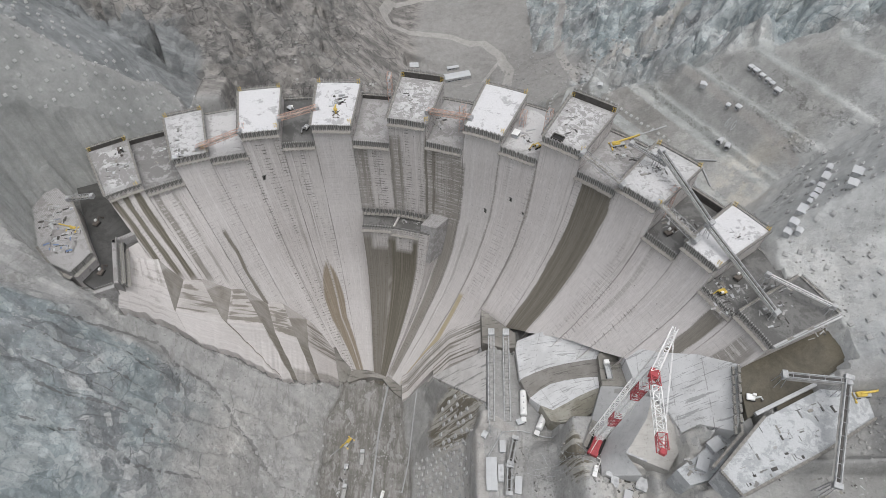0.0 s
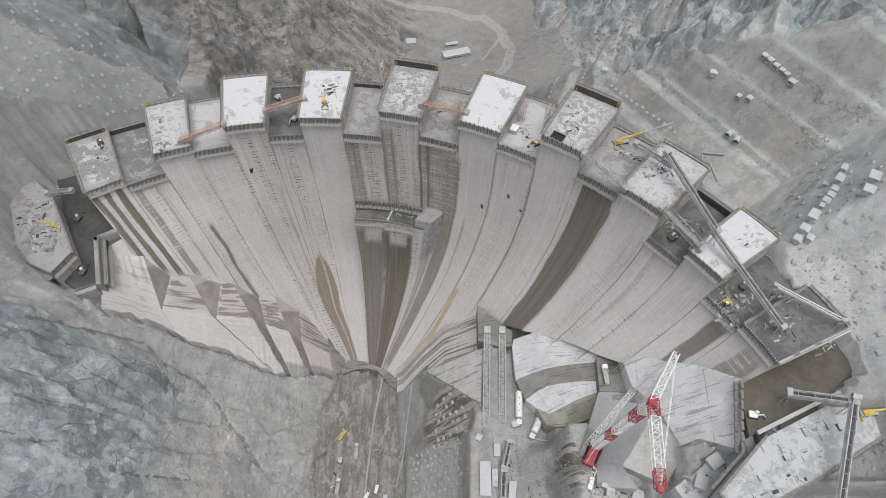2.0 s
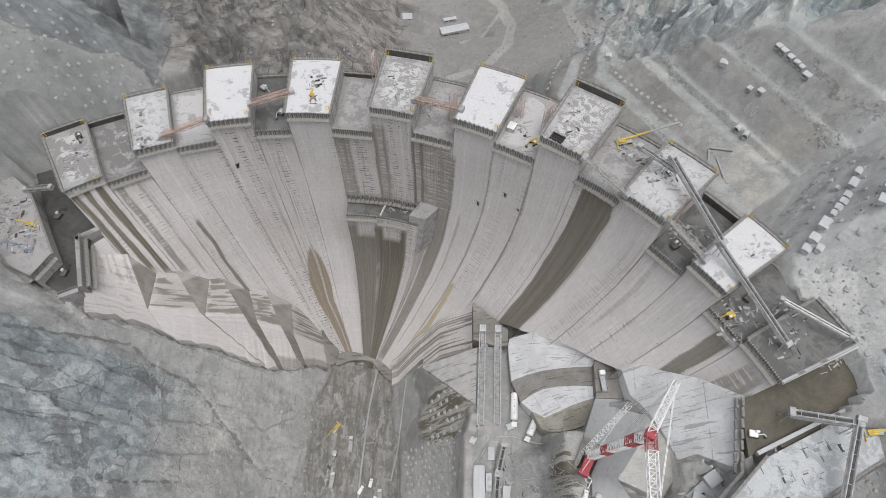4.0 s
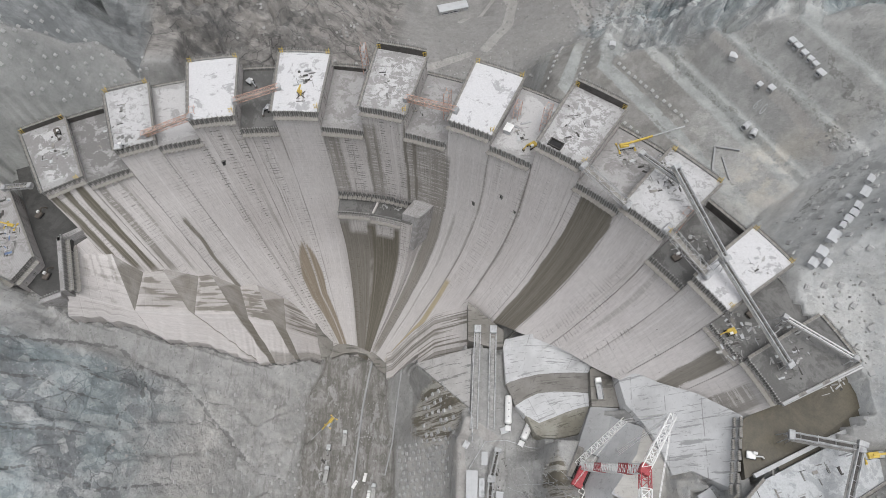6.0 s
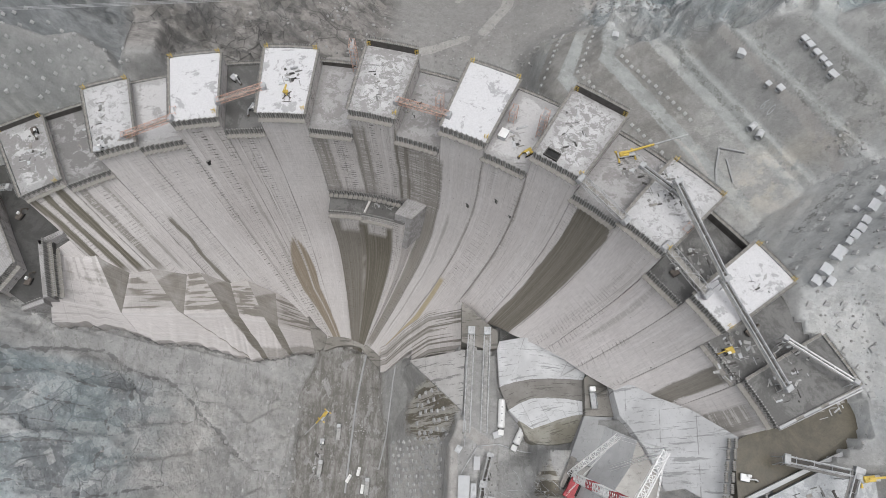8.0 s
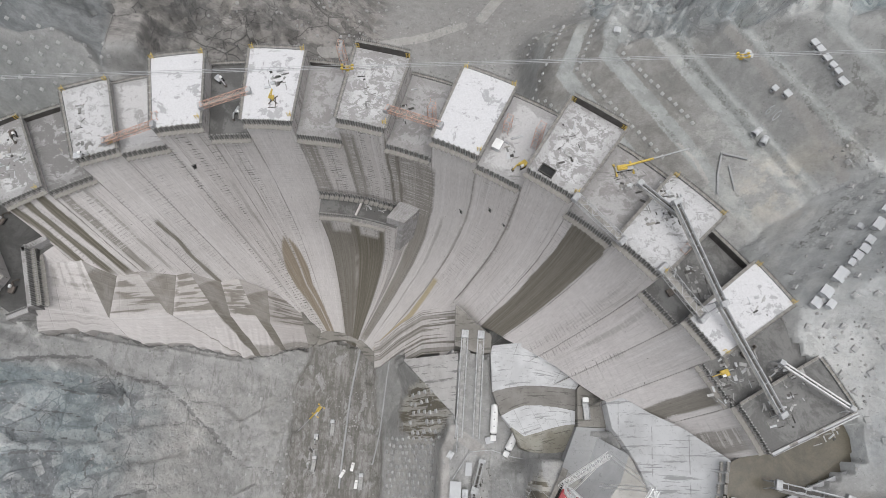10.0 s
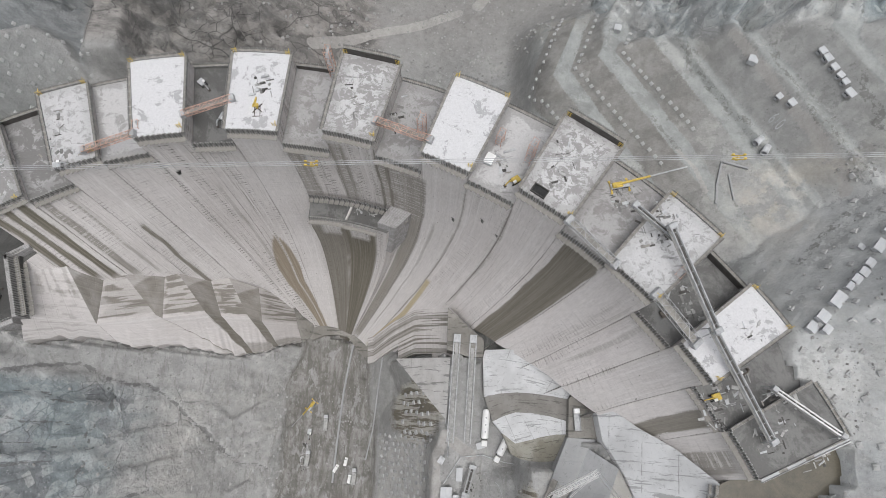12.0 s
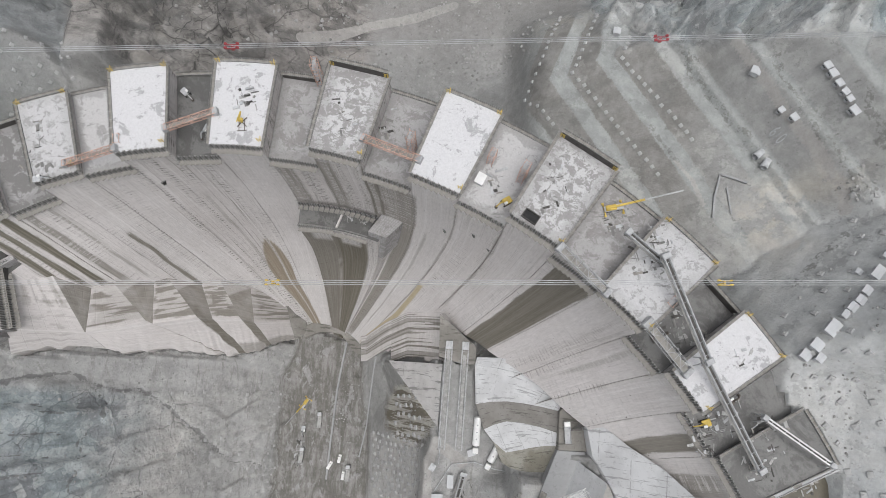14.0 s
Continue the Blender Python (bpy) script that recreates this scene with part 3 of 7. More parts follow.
def ground_material():
    m = Mat("gorge_ground", 0.92)
    p = m.coords()
    rock_w, brown_w, bed_w = m.split(m.attr("zone"))
    road_w, spray_w, mud_w = m.split(m.attr("wear"))
    wash_w, bench_w, soil_w = m.split(m.attr("cover"))
    cut_w, smooth_w, brink_w = m.split(m.attr("cut"))
    speck = m.noise(p, 0.42, 8, 0.78)
    ragged = m.noise(m.mapped(p, shift=(7, 31, 4)), 0.28, 8, 0.72)

    def crisp(w, jag, lo, hi):
        """A soft mask turned into one with a ragged, sharp edge."""
        return m.ramp(m.math('ADD', w, m.math('MULTIPLY', m.math('SUBTRACT', ragged, 0.5), jag)), lo, hi)
    cut_w, brink_w, road_w = crisp(cut_w, 1.6, 0.35, 0.7), crisp(brink_w, 1.6, 0.42, 0.6), crisp(road_w, 1.2, 0.38, 0.62)
    big, mid, fine = m.noise(p, 0.02, 5), m.noise(p, 0.13, 6, 0.65), m.noise(p, 0.9, 6, 0.7)
    grit = m.noise(p, 3.0, 4, 0.7)
    streak = m.noise(m.mapped(p, (0.16, 0.16, 0.012)), 1.0, 5, 0.6)
    c = m.mix(m.ramp(big, 0.35, 0.65), (0.245, 0.244, 0.238), (0.32, 0.319, 0.312))
    c = m.mix(m.math('MULTIPLY', m.ramp(mid, 0.45, 0.72), 0.6), c, (0.36, 0.357, 0.345))
    c = m.mix(m.math('MULTIPLY', m.ramp(fine, 0.55, 0.75), 0.45), c, (0.14, 0.14, 0.135))
    c = m.mix(m.math('MULTIPLY', bench_w, 0.85), c, m.mix(m.ramp(mid, 0.35, 0.65), (0.28, 0.293, 0.286), (0.338, 0.35, 0.341)))
    c = m.mix(m.math('MULTIPLY', m.ramp(speck, 0.58, 0.64), m.math('SUBTRACT', 0.5, m.math('MULTIPLY', bench_w, 0.35))), c, (0.175, 0.175, 0.168))
    c = m.mix(m.math('MULTIPLY', m.ramp(speck, 0.42, 0.37), m.math('SUBTRACT', 0.45, m.math('MULTIPLY', bench_w, 0.3))), c, (0.41, 0.408, 0.395))
    c = m.mix(m.math('MULTIPLY', cut_w, 0.85), c, m.mix(m.ramp(streak, 0.38, 0.62), (0.308, 0.307, 0.297), (0.37, 0.369, 0.357)))
    c = m.mix(m.math('MULTIPLY', m.math('MULTIPLY', cut_w, m.ramp(fine, 0.55, 0.68)), 0.4), c, (0.22, 0.215, 0.205))
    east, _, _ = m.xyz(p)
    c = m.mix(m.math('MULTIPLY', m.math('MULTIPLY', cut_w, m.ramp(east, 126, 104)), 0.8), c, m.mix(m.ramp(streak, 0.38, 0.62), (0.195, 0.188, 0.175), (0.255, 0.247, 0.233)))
    c = m.mix(m.math('MULTIPLY', soil_w, 0.6), c, m.mix(m.ramp(fine, 0.4, 0.7), (0.215, 0.205, 0.195), (0.27, 0.262, 0.25)))
    warp = m.node("ShaderNodeVectorMath", props={"operation": 'ADD'}, i0=p, i1=m.node("ShaderNodeVectorMath", props={"operation": 'SCALE'}, i0=m.node("ShaderNodeTexNoise", out=1, Vector=p, Scale=0.05, Detail=3.0), Scale=10.0))
    rock = m.mix(m.ramp(m.noise(p, 0.035, 5, 0.6), 0.36, 0.62), (0.325, 0.355, 0.364), (0.45, 0.473, 0.476))
    rock = m.mix(m.math('MULTIPLY', m.ramp(streak, 0.55, 0.70), 0.25), rock, (0.55, 0.54, 0.52))
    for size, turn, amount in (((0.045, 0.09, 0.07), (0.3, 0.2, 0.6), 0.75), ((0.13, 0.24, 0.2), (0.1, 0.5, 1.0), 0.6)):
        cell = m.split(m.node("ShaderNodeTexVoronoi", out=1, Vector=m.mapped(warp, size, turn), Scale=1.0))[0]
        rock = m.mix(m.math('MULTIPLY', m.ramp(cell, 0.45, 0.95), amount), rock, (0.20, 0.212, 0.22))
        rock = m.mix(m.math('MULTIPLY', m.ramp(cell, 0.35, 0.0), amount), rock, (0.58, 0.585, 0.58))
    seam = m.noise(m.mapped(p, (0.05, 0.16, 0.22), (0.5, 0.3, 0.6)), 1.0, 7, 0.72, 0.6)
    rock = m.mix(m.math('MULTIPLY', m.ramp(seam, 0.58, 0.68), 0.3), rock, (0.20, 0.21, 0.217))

    def cracks(size, turn, wide, where):
        v = m.node("ShaderNodeTexVoronoi", props={"feature": 'DISTANCE_TO_EDGE'}, Vector=m.mapped(warp, size, turn), Scale=1.0)
        return m.math('MULTIPLY', m.math('SUBTRACT', 1.0, m.ramp(v, 0.0, wide)), where)
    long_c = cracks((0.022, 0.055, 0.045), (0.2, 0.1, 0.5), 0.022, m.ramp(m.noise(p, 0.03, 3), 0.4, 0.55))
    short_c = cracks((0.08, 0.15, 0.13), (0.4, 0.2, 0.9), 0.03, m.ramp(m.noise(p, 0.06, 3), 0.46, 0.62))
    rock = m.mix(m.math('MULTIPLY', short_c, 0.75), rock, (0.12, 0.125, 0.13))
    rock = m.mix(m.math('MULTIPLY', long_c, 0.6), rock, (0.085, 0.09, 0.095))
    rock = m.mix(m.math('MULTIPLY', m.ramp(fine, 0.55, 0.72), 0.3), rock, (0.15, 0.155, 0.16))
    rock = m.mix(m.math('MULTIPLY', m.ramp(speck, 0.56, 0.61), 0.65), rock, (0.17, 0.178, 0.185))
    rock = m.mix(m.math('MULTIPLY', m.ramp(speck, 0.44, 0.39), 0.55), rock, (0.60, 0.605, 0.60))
    rock = m.mix(m.math('MULTIPLY', m.ramp(m.noise(m.mapped(p, shift=(3, 8, 1)), 0.022, 6, 0.62), 0.44, 0.56), 0.35), rock, (0.27, 0.345, 0.36))
    beige = m.mix(m.ramp(streak, 0.42, 0.62), (0.38, 0.368, 0.35), (0.49, 0.477, 0.455))
    beige = m.mix(m.math('MULTIPLY', m.ramp(speck, 0.56, 0.66), 0.5), beige, (0.22, 0.215, 0.205))
    beige = m.mix(m.math('MULTIPLY', long_c, 0.5), beige, (0.12, 0.12, 0.118))
    rock = m.mix(m.math('MULTIPLY', smooth_w, 0.85), rock, beige)
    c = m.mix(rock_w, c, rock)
    br = m.mix(m.ramp(m.noise(m.mapped(p, (0.035, 0.10, 0.05), (0, 0, 0.7)), 1.0, 7, 0.7), 0.38, 0.62), (0.14, 0.132, 0.125), (0.31, 0.292, 0.275))
    br = m.mix(m.math('MULTIPLY', m.ramp(seam, 0.5, 0.62), 0.8), br, (0.085, 0.08, 0.076))
    br = m.mix(m.math('MULTIPLY', m.ramp(cell, 0.4, 0.0), 0.45), br, (0.33, 0.305, 0.28))
    br = m.mix(m.math('MULTIPLY', m.math('MAXIMUM', short_c, long_c), 0.8), br, (0.06, 0.056, 0.053))
    c = m.mix(m.math('MULTIPLY', brown_w, 0.9), c, br)
    sp = m.mix(m.ramp(m.noise(p, 0.05, 4), 0.35, 0.65), (0.33, 0.328, 0.32), (0.43, 0.428, 0.42))
    sp = m.mix(m.math('MULTIPLY', m.ramp(speck, 0.55, 0.68), 0.4), sp, (0.19, 0.19, 0.187))
    sp = m.mix(m.math('MULTIPLY', m.ramp(m.noise(m.mapped(p, (0.5, 0.06, 0.03), (0, 0, 0.15)), 1.0, 7, 0.78), 0.54, 0.58), 0.5), sp, (0.21, 0.203, 0.19))
    sp = m.mix(m.math('MULTIPLY', m.ramp(m.noise(m.mapped(p, (0.05, 0.3, 0.2), (0, 0, 0.2)), 1.0, 7, 0.78), 0.56, 0.59), 0.45), sp, (0.5, 0.495, 0.48))
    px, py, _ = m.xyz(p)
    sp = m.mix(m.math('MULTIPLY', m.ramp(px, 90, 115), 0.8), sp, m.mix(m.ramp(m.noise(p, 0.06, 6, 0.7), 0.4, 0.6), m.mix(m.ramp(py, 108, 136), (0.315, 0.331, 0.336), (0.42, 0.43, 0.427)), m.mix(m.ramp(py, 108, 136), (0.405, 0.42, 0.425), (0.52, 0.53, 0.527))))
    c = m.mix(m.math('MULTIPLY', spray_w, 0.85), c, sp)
    wet = m.mix(m.ramp(m.noise(m.mapped(p, (0.3, 0.07, 1)), 1.0, 7, 0.75, 0.3), 0.40, 0.62), (0.15, 0.143, 0.13), (0.26, 0.254, 0.243))
    blot = m.ramp(m.noise(p, 0.10, 8, 0.75), 0.53, 0.555)
    wet = m.mix(m.math('MULTIPLY', blot, 0.6), wet, (0.13, 0.125, 0.112))
    wet = m.mix(m.math('MULTIPLY', m.ramp(m.noise(m.mapped(p, (0.2, 0.09, 1), shift=(5, 2, 0)), 1.0, 7, 0.75), 0.56, 0.58), 0.6), wet, (0.34, 0.34, 0.335))
    slope_w = m.math('MAXIMUM', bench_w, m.math('MULTIPLY', spray_w, 0.8))
    c = m.mix(m.math('MULTIPLY', m.math('MULTIPLY', m.ramp(m.noise(p, 0.035, 8, 0.72), 0.55, 0.565), slope_w), 0.32), c, (0.45, 0.443, 0.42))
    c = m.mix(m.math('MULTIPLY', m.math('MULTIPLY', m.ramp(m.noise(m.mapped(p, shift=(40, 9, 3)), 0.06, 8, 0.75), 0.55, 0.57), slope_w), 0.38), c, (0.185, 0.187, 0.18))
    c = m.mix(bed_w, c, wet)
    c = m.mix(crisp(mud_w, 1.0, 0.35, 0.6), c, m.mix(m.ramp(m.noise(m.mapped(p, (0.05, 0.42, 0.02)), 1.0, 6, 0.68), 0.47, 0.53), (0.155, 0.14, 0.112), (0.40, 0.385, 0.35)))
    c = m.mix(m.math('MULTIPLY', road_w, 0.75), c, m.mix(fine, (0.33, 0.315, 0.30), (0.42, 0.405, 0.385)))
    c = m.mix(m.math('MULTIPLY', wash_w, crisp(m.ramp(mid, 0.35, 0.6), 1.0, 0.3, 0.7)), c, (0.46, 0.448, 0.422))
    c = m.mix(m.math('MULTIPLY', m.ramp(grit, 0.58, 0.66), 0.2), c, (0.44, 0.437, 0.425))
    c = m.mix(m.math('MULTIPLY', m.math('MULTIPLY', m.ramp(m.noise(p, 0.45, 8, 0.8), 0.60, 0.63), m.math('SUBTRACT', 1.0, m.math('MULTIPLY', bench_w, 0.7))), 0.55), c, (0.14, 0.14, 0.135))
    c = m.mix(m.math('MULTIPLY', m.math('MULTIPLY', brink_w, m.ramp(m.noise(p, 0.30, 7, 0.78), 0.50, 0.54)), 0.65), c, (0.16, 0.16, 0.148))
    dusk_w, tan_w, _ = m.split(m.attr("tone"))
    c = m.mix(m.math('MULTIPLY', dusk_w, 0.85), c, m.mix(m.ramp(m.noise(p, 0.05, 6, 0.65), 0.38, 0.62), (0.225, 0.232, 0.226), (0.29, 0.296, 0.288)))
    c = m.mix(m.math('MULTIPLY', m.math('MULTIPLY', tan_w, m.ramp(m.noise(p, 0.09, 8, 0.75), 0.46, 0.52)), 0.8), c, (0.45, 0.425, 0.375))
    beyond_w = m.split(m.attr("tone"))[2]
    c = m.mix(m.math('MULTIPLY', beyond_w, 0.85), c, m.mix(m.ramp(m.noise(m.mapped(p, (0.05, 0.16, 0.1), (0, 0, 0.8)), 1.0, 7, 0.7), 0.38, 0.62), (0.15, 0.16, 0.165), (0.25, 0.262, 0.265)))
    rift_shade_w = m.split(m.attr("rift_shade"))[0]
    # paints the clefts' shade and the footings' contact line dark
    c = m.mix(m.math('MULTIPLY', crisp(rift_shade_w, 2.2, 0.62, 0.80), 0.75), c, m.mix(fine, (0.09, 0.09, 0.09), (0.21, 0.208, 0.205)))
    stones = m.noise(p, 1.0, 7, 0.82)
    clod = m.noise(m.mapped(p, shift=(13, 5, 2)), 0.22, 7, 0.74, 0.3)
    c = m.shade(m.shade(c, stones, 0.4), clod, 0.75)
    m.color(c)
    h = m.math('ADD', m.math('MULTIPLY', m.math('ADD', mid, m.math('MULTIPLY', seam, -0.6)), m.math('SUBTRACT', m.math('ADD', m.math('MULTIPLY', rock_w, 2.2), 0.5), m.math('MULTIPLY', bench_w, 0.35))), m.math('MULTIPLY', fine, 0.4))
    m.bump(m.math('ADD', h, m.math('MULTIPLY', clod, 0.6)), 0.6, 1.3)
    return m.m


M_GROUND = ground_material()


# ---- concrete ----
def face_concrete(name, marks, fresh=0.0):
    """Old lift-cast concrete: runs, lift joints, rows of tie marks; the stains and the footings' painted side shade
    come with the mesh.
    """
    m = Mat(name, 0.85)
    p, u = m.coords(), m.coords("UV")
    dark_w, brown_w, rust_w = m.split(m.attr("stain_shade"))
    old_w = m.node("ShaderNodeAttribute", out=3, props={"attribute_name": "stain_shade"})
    own = m.node("ShaderNodeObjectInfo", out=5)
    big, fine, grit = m.noise(p, 0.05, 5), m.noise(p, 0.9, 5, 0.7), m.noise(p, 2.6, 3, 0.7)
    c = m.mix(m.ramp(big, 0.35, 0.65), tuple(v + fresh for v in (0.505, 0.474, 0.460)), tuple(v + fresh for v in (0.565, 0.534, 0.521)))
    c = m.mix(m.math('MULTIPLY', own, 0.3), c, (0.40, 0.387, 0.373))
    c = m.mix(m.math('MULTIPLY', m.math('SUBTRACT', 1.0, old_w, clamp=True), 0.34 * marks), c, (0.62, 0.604, 0.598))
    run = m.noise(m.mapped(u, (0.8, 0.010, 1)), 1.0, 7, 0.78)
    wide = m.noise(m.mapped(u, (0.25, 0.009, 1), shift=(1, 4, 0)), 1.0, 6, 0.75)
    c = m.mix(m.math('MULTIPLY', m.math('MULTIPLY', m.ramp(wide, 0.575, 0.60), 0.6 * marks), old_w), c, (0.30, 0.283, 0.26))
    c = m.mix(m.math('MULTIPLY', m.math('MULTIPLY', m.ramp(run, 0.59, 0.62), 0.75 * marks), old_w), c, (0.21, 0.197, 0.178))
    thin = m.noise(m.mapped(u, (1.5, 0.013, 1), shift=(2, 6, 0)), 1.0, 7, 0.74)
    c = m.mix(m.math('MULTIPLY', m.math('MULTIPLY', m.ramp(thin, 0.56, 0.60), 0.5 * marks), m.math('ADD', old_w, 0.25, clamp=True)), c, (0.25, 0.236, 0.215))
    pale = m.noise(m.mapped(u, (0.5, 0.007, 1), shift=(7, 3, 0)), 1.0, 6, 0.7)
    c = m.mix(m.math('MULTIPLY', m.ramp(pale, 0.56, 0.59), 0.4), c, (0.63, 0.612, 0.604))
    x, y, z = m.xyz(u)
    patch = m.noise(m.mapped(u, (0.22, 0.011, 1), shift=(3, 9, 0)), 1.0, 5, 0.65)
    row = m.math('SUBTRACT', 1.0, m.ramp(m.math('PINGPONG', m.math('ADD', y, m.math('MULTIPLY', wide, 1.5)), 0.85), 0.22, 0.30))
    dash = m.ramp(m.noise(m.mapped(u, (0.2, 0.5, 1)), 1.0, 7, 0.8), 0.48, 0.53)
    tick_w = m.math('MULTIPLY', m.math('MULTIPLY', row, dash), m.ramp(patch, 0.50, 0.57))
    c = m.mix(m.math('MULTIPLY', m.math('MULTIPLY', tick_w, old_w), 0.95 * marks), c, (0.13, 0.122, 0.11))
    # a few ties and holes left open
    spot = m.ramp(m.noise(m.mapped(u, (0.9, 0.55, 1), shift=(2, 8, 0)), 1.0, 2, 0.5), 0.735, 0.75)
    c = m.mix(m.math('MULTIPLY', spot, 0.8 * marks), c, (0.09, 0.085, 0.08))
    seam = m.math('SUBTRACT', 1.0, m.ramp(m.math('PINGPONG', y, 1.5), 0.0, 0.16))
    c = m.mix(m.math('MULTIPLY', seam, m.math('MULTIPLY', m.math('ADD', 0.12, m.math('MULTIPLY', m.ramp(patch, 0.45, 0.6), 0.5 * marks)), m.math('ADD', 0.15, old_w))), c, (0.20, 0.195, 0.185))
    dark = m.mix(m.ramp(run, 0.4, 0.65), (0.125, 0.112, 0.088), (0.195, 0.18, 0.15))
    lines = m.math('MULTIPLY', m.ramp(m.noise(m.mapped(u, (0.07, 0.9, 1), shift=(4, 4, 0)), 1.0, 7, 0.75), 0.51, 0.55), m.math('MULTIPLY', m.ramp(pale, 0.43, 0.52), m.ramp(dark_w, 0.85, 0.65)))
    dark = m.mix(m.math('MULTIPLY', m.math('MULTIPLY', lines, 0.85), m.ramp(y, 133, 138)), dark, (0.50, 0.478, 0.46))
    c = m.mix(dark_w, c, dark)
    c = m.mix(brown_w, c, m.mix(m.ramp(run, 0.35, 0.65), (0.20, 0.165, 0.12), (0.29, 0.245, 0.19)))
    c = m.mix(rust_w, c, m.mix(fine, (0.33, 0.26, 0.14), (0.42, 0.35, 0.2)))
    c = m.mix(m.math('MULTIPLY', m.ramp(fine, 0.56, 0.72), 0.16), c, (0.22, 0.21, 0.2))
    c = m.mix(m.math('MULTIPLY', m.ramp(grit, 0.66, 0.70), 0.35), c, (0.24, 0.232, 0.22))
    c = m.shade(c, m.noise(m.mapped(u, (1.4, 0.25, 1), shift=(3, 1, 0)), 1.0, 6, 0.8), 0.7)
    m.color(c)
    m.put(m.b.inputs["Roughness"], m.math('SUBTRACT', 0.88, m.math('MULTIPLY', dark_w, 0.2)))
    m.bump(m.math('ADD', fine, m.math('MULTIPLY', m.math('ADD', seam, tick_w), -1.0)), 0.4, 0.15)
    return m.m


def apron_concrete(name, a, b, sx, sy, smears=0.65):
    """Sheets of pale concrete with thin dark joints, some broken, and washed-down dirt."""
    m = Mat(name, 0.88)
    p, u = m.coords(), m.coords("UV")
    c = m.mix(m.ramp(m.noise(p, 0.08, 6, 0.65), 0.38, 0.62), a, b)
    x, y, z = m.xyz(u)
    here = m.noise(p, 0.12, 5, 0.7)
    for axis, size, lo in ((x, sx, 0.47), (y, sy, 0.52)):
        w = m.math('SUBTRACT', 1.0, m.ramp(m.math('PINGPONG', m.math('ADD', axis, m.math('MULTIPLY', here, 0.7)), size / 2), 0.05, 0.17))
        c = m.mix(m.math('MULTIPLY', m.math('MULTIPLY', w, m.ramp(here, lo, lo + 0.08)), 0.5), c, (0.15, 0.145, 0.135))
    smear = m.noise(m.mapped(u, (0.07, 0.5, 1)), 1.0, 6, 0.7)
    c = m.mix(m.math('MULTIPLY', m.ramp(smear, 0.555, 0.585), smears), c, tuple(v * 0.45 for v in a))
    c = m.mix(m.math('MULTIPLY', m.ramp(m.noise(p, 0.5, 8, 0.8), 0.57, 0.61), 0.45), c, tuple(v * 0.55 for v in a))
    m.color(c)
    m.bump(m.noise(p, 0.9, 5, 0.7), 0.4, 0.2)
    return m.m


def top_concrete(name, dry, wet, a, b, grain=0.16, rough=0.85, border=0.0, marks=1.0):
    """A block's top: dry and damp patches with ragged edges, a damp border, dropped grout, drag marks and specks."""
    m = Mat(name, rough)
    p = m.node("ShaderNodeNewGeometry")
    n = m.noise(p, grain, 8, 0.74, 0.5)
    small = m.noise(p, grain * 5, 7, 0.76)
    grit = m.noise(p, 1.6, 6, 0.8)
    w = m.ramp(m.math('ADD', n, m.math('MULTIPLY', small, 0.25)), a, b)
    if border:
        u, v, _ = m.xyz(m.coords("UV"))
        e = m.math('MINIMUM', m.math('MULTIPLY', m.math('PINGPONG', u, 0.5), 18.0), m.math('MULTIPLY', m.math('PINGPONG', v, 0.5), 30.0))
        e = m.math('ADD', e, m.math('MULTIPLY', m.math('SUBTRACT', n, 0.5), 14.0))
        w = m.math('MAXIMUM', w, m.math('MULTIPLY', m.ramp(e, 3.2, 1.6), border))
    c = m.mix(m.math('MULTIPLY', w, 0.9), dry, wet)
    c = m.mix(m.math('MULTIPLY', m.ramp(small, 0.60, 0.68), 0.4), c, tuple(v * 0.7 for v in wet))
    drag = m.noise(m.mapped(p, (0.12, 1.3, 0.5), (0, 0, 0.5)), 1.0, 5, 0.7, 0.8)
    c = m.mix(m.math('MULTIPLY', m.math('MULTIPLY', m.ramp(drag, 0.60, 0.64), m.ramp(m.noise(m.mapped(p, shift=(9, 4, 0)), 0.11, 3), 0.52, 0.6)), 0.6 * marks), c, tuple(v * 0.6 for v in wet))
    c = m.mix(m.math('MULTIPLY', m.ramp(grit, 0.66, 0.69), 0.75), c, (0.09, 0.088, 0.085))
    c = m.shade(c, grit, 0.7)
    m.color(c)
    m.bump(m.math('ADD', small, grit), 0.4, 0.15)
    return m.m


M_FACE = face_concrete("dam_concrete", 1.0)
M_PAD = face_concrete("footing_concrete", 0.3, 0.035)
M_APRON = apron_concrete("apron_concrete", (0.555, 0.558, 0.562), (0.66, 0.664, 0.668), 9.0, 5.0)
M_STREAK = apron_concrete("streaked_concrete", (0.47, 0.458, 0.445), (0.56, 0.548, 0.536), 30.0, 6.0, 0.8)
M_BANK = apron_concrete("bank_concrete", (0.42, 0.425, 0.43), (0.50, 0.505, 0.51), 40.0, 30.0, 0.12)
M_RAMP = apron_concrete("ramp_concrete", (0.30, 0.303, 0.304), (0.34, 0.343, 0.344), 40.0, 30.0, 0.12)
M_DIRT = apron_concrete("packed_dirt", (0.235, 0.222, 0.205), (0.29, 0.277, 0.258), 60.0, 50.0)
M_EARTH = apron_concrete("beige_earth", (0.36, 0.348, 0.325), (0.44, 0.428, 0.405), 60.0, 50.0, 0.12)
M_BOARDS = apron_concrete("muddy_boards", (0.24, 0.225, 0.185), (0.38, 0.365, 0.32), 30.0, 2.2)
M_DUSK = apron_concrete("damp_concrete", (0.20, 0.19, 0.172), (0.27, 0.258, 0.238), 9.0, 30.0)
M_WHITE = top_concrete("dry_white_concrete", (0.565, 0.562, 0.57), (0.35, 0.347, 0.352), 0.685, 0.70, 0.16)
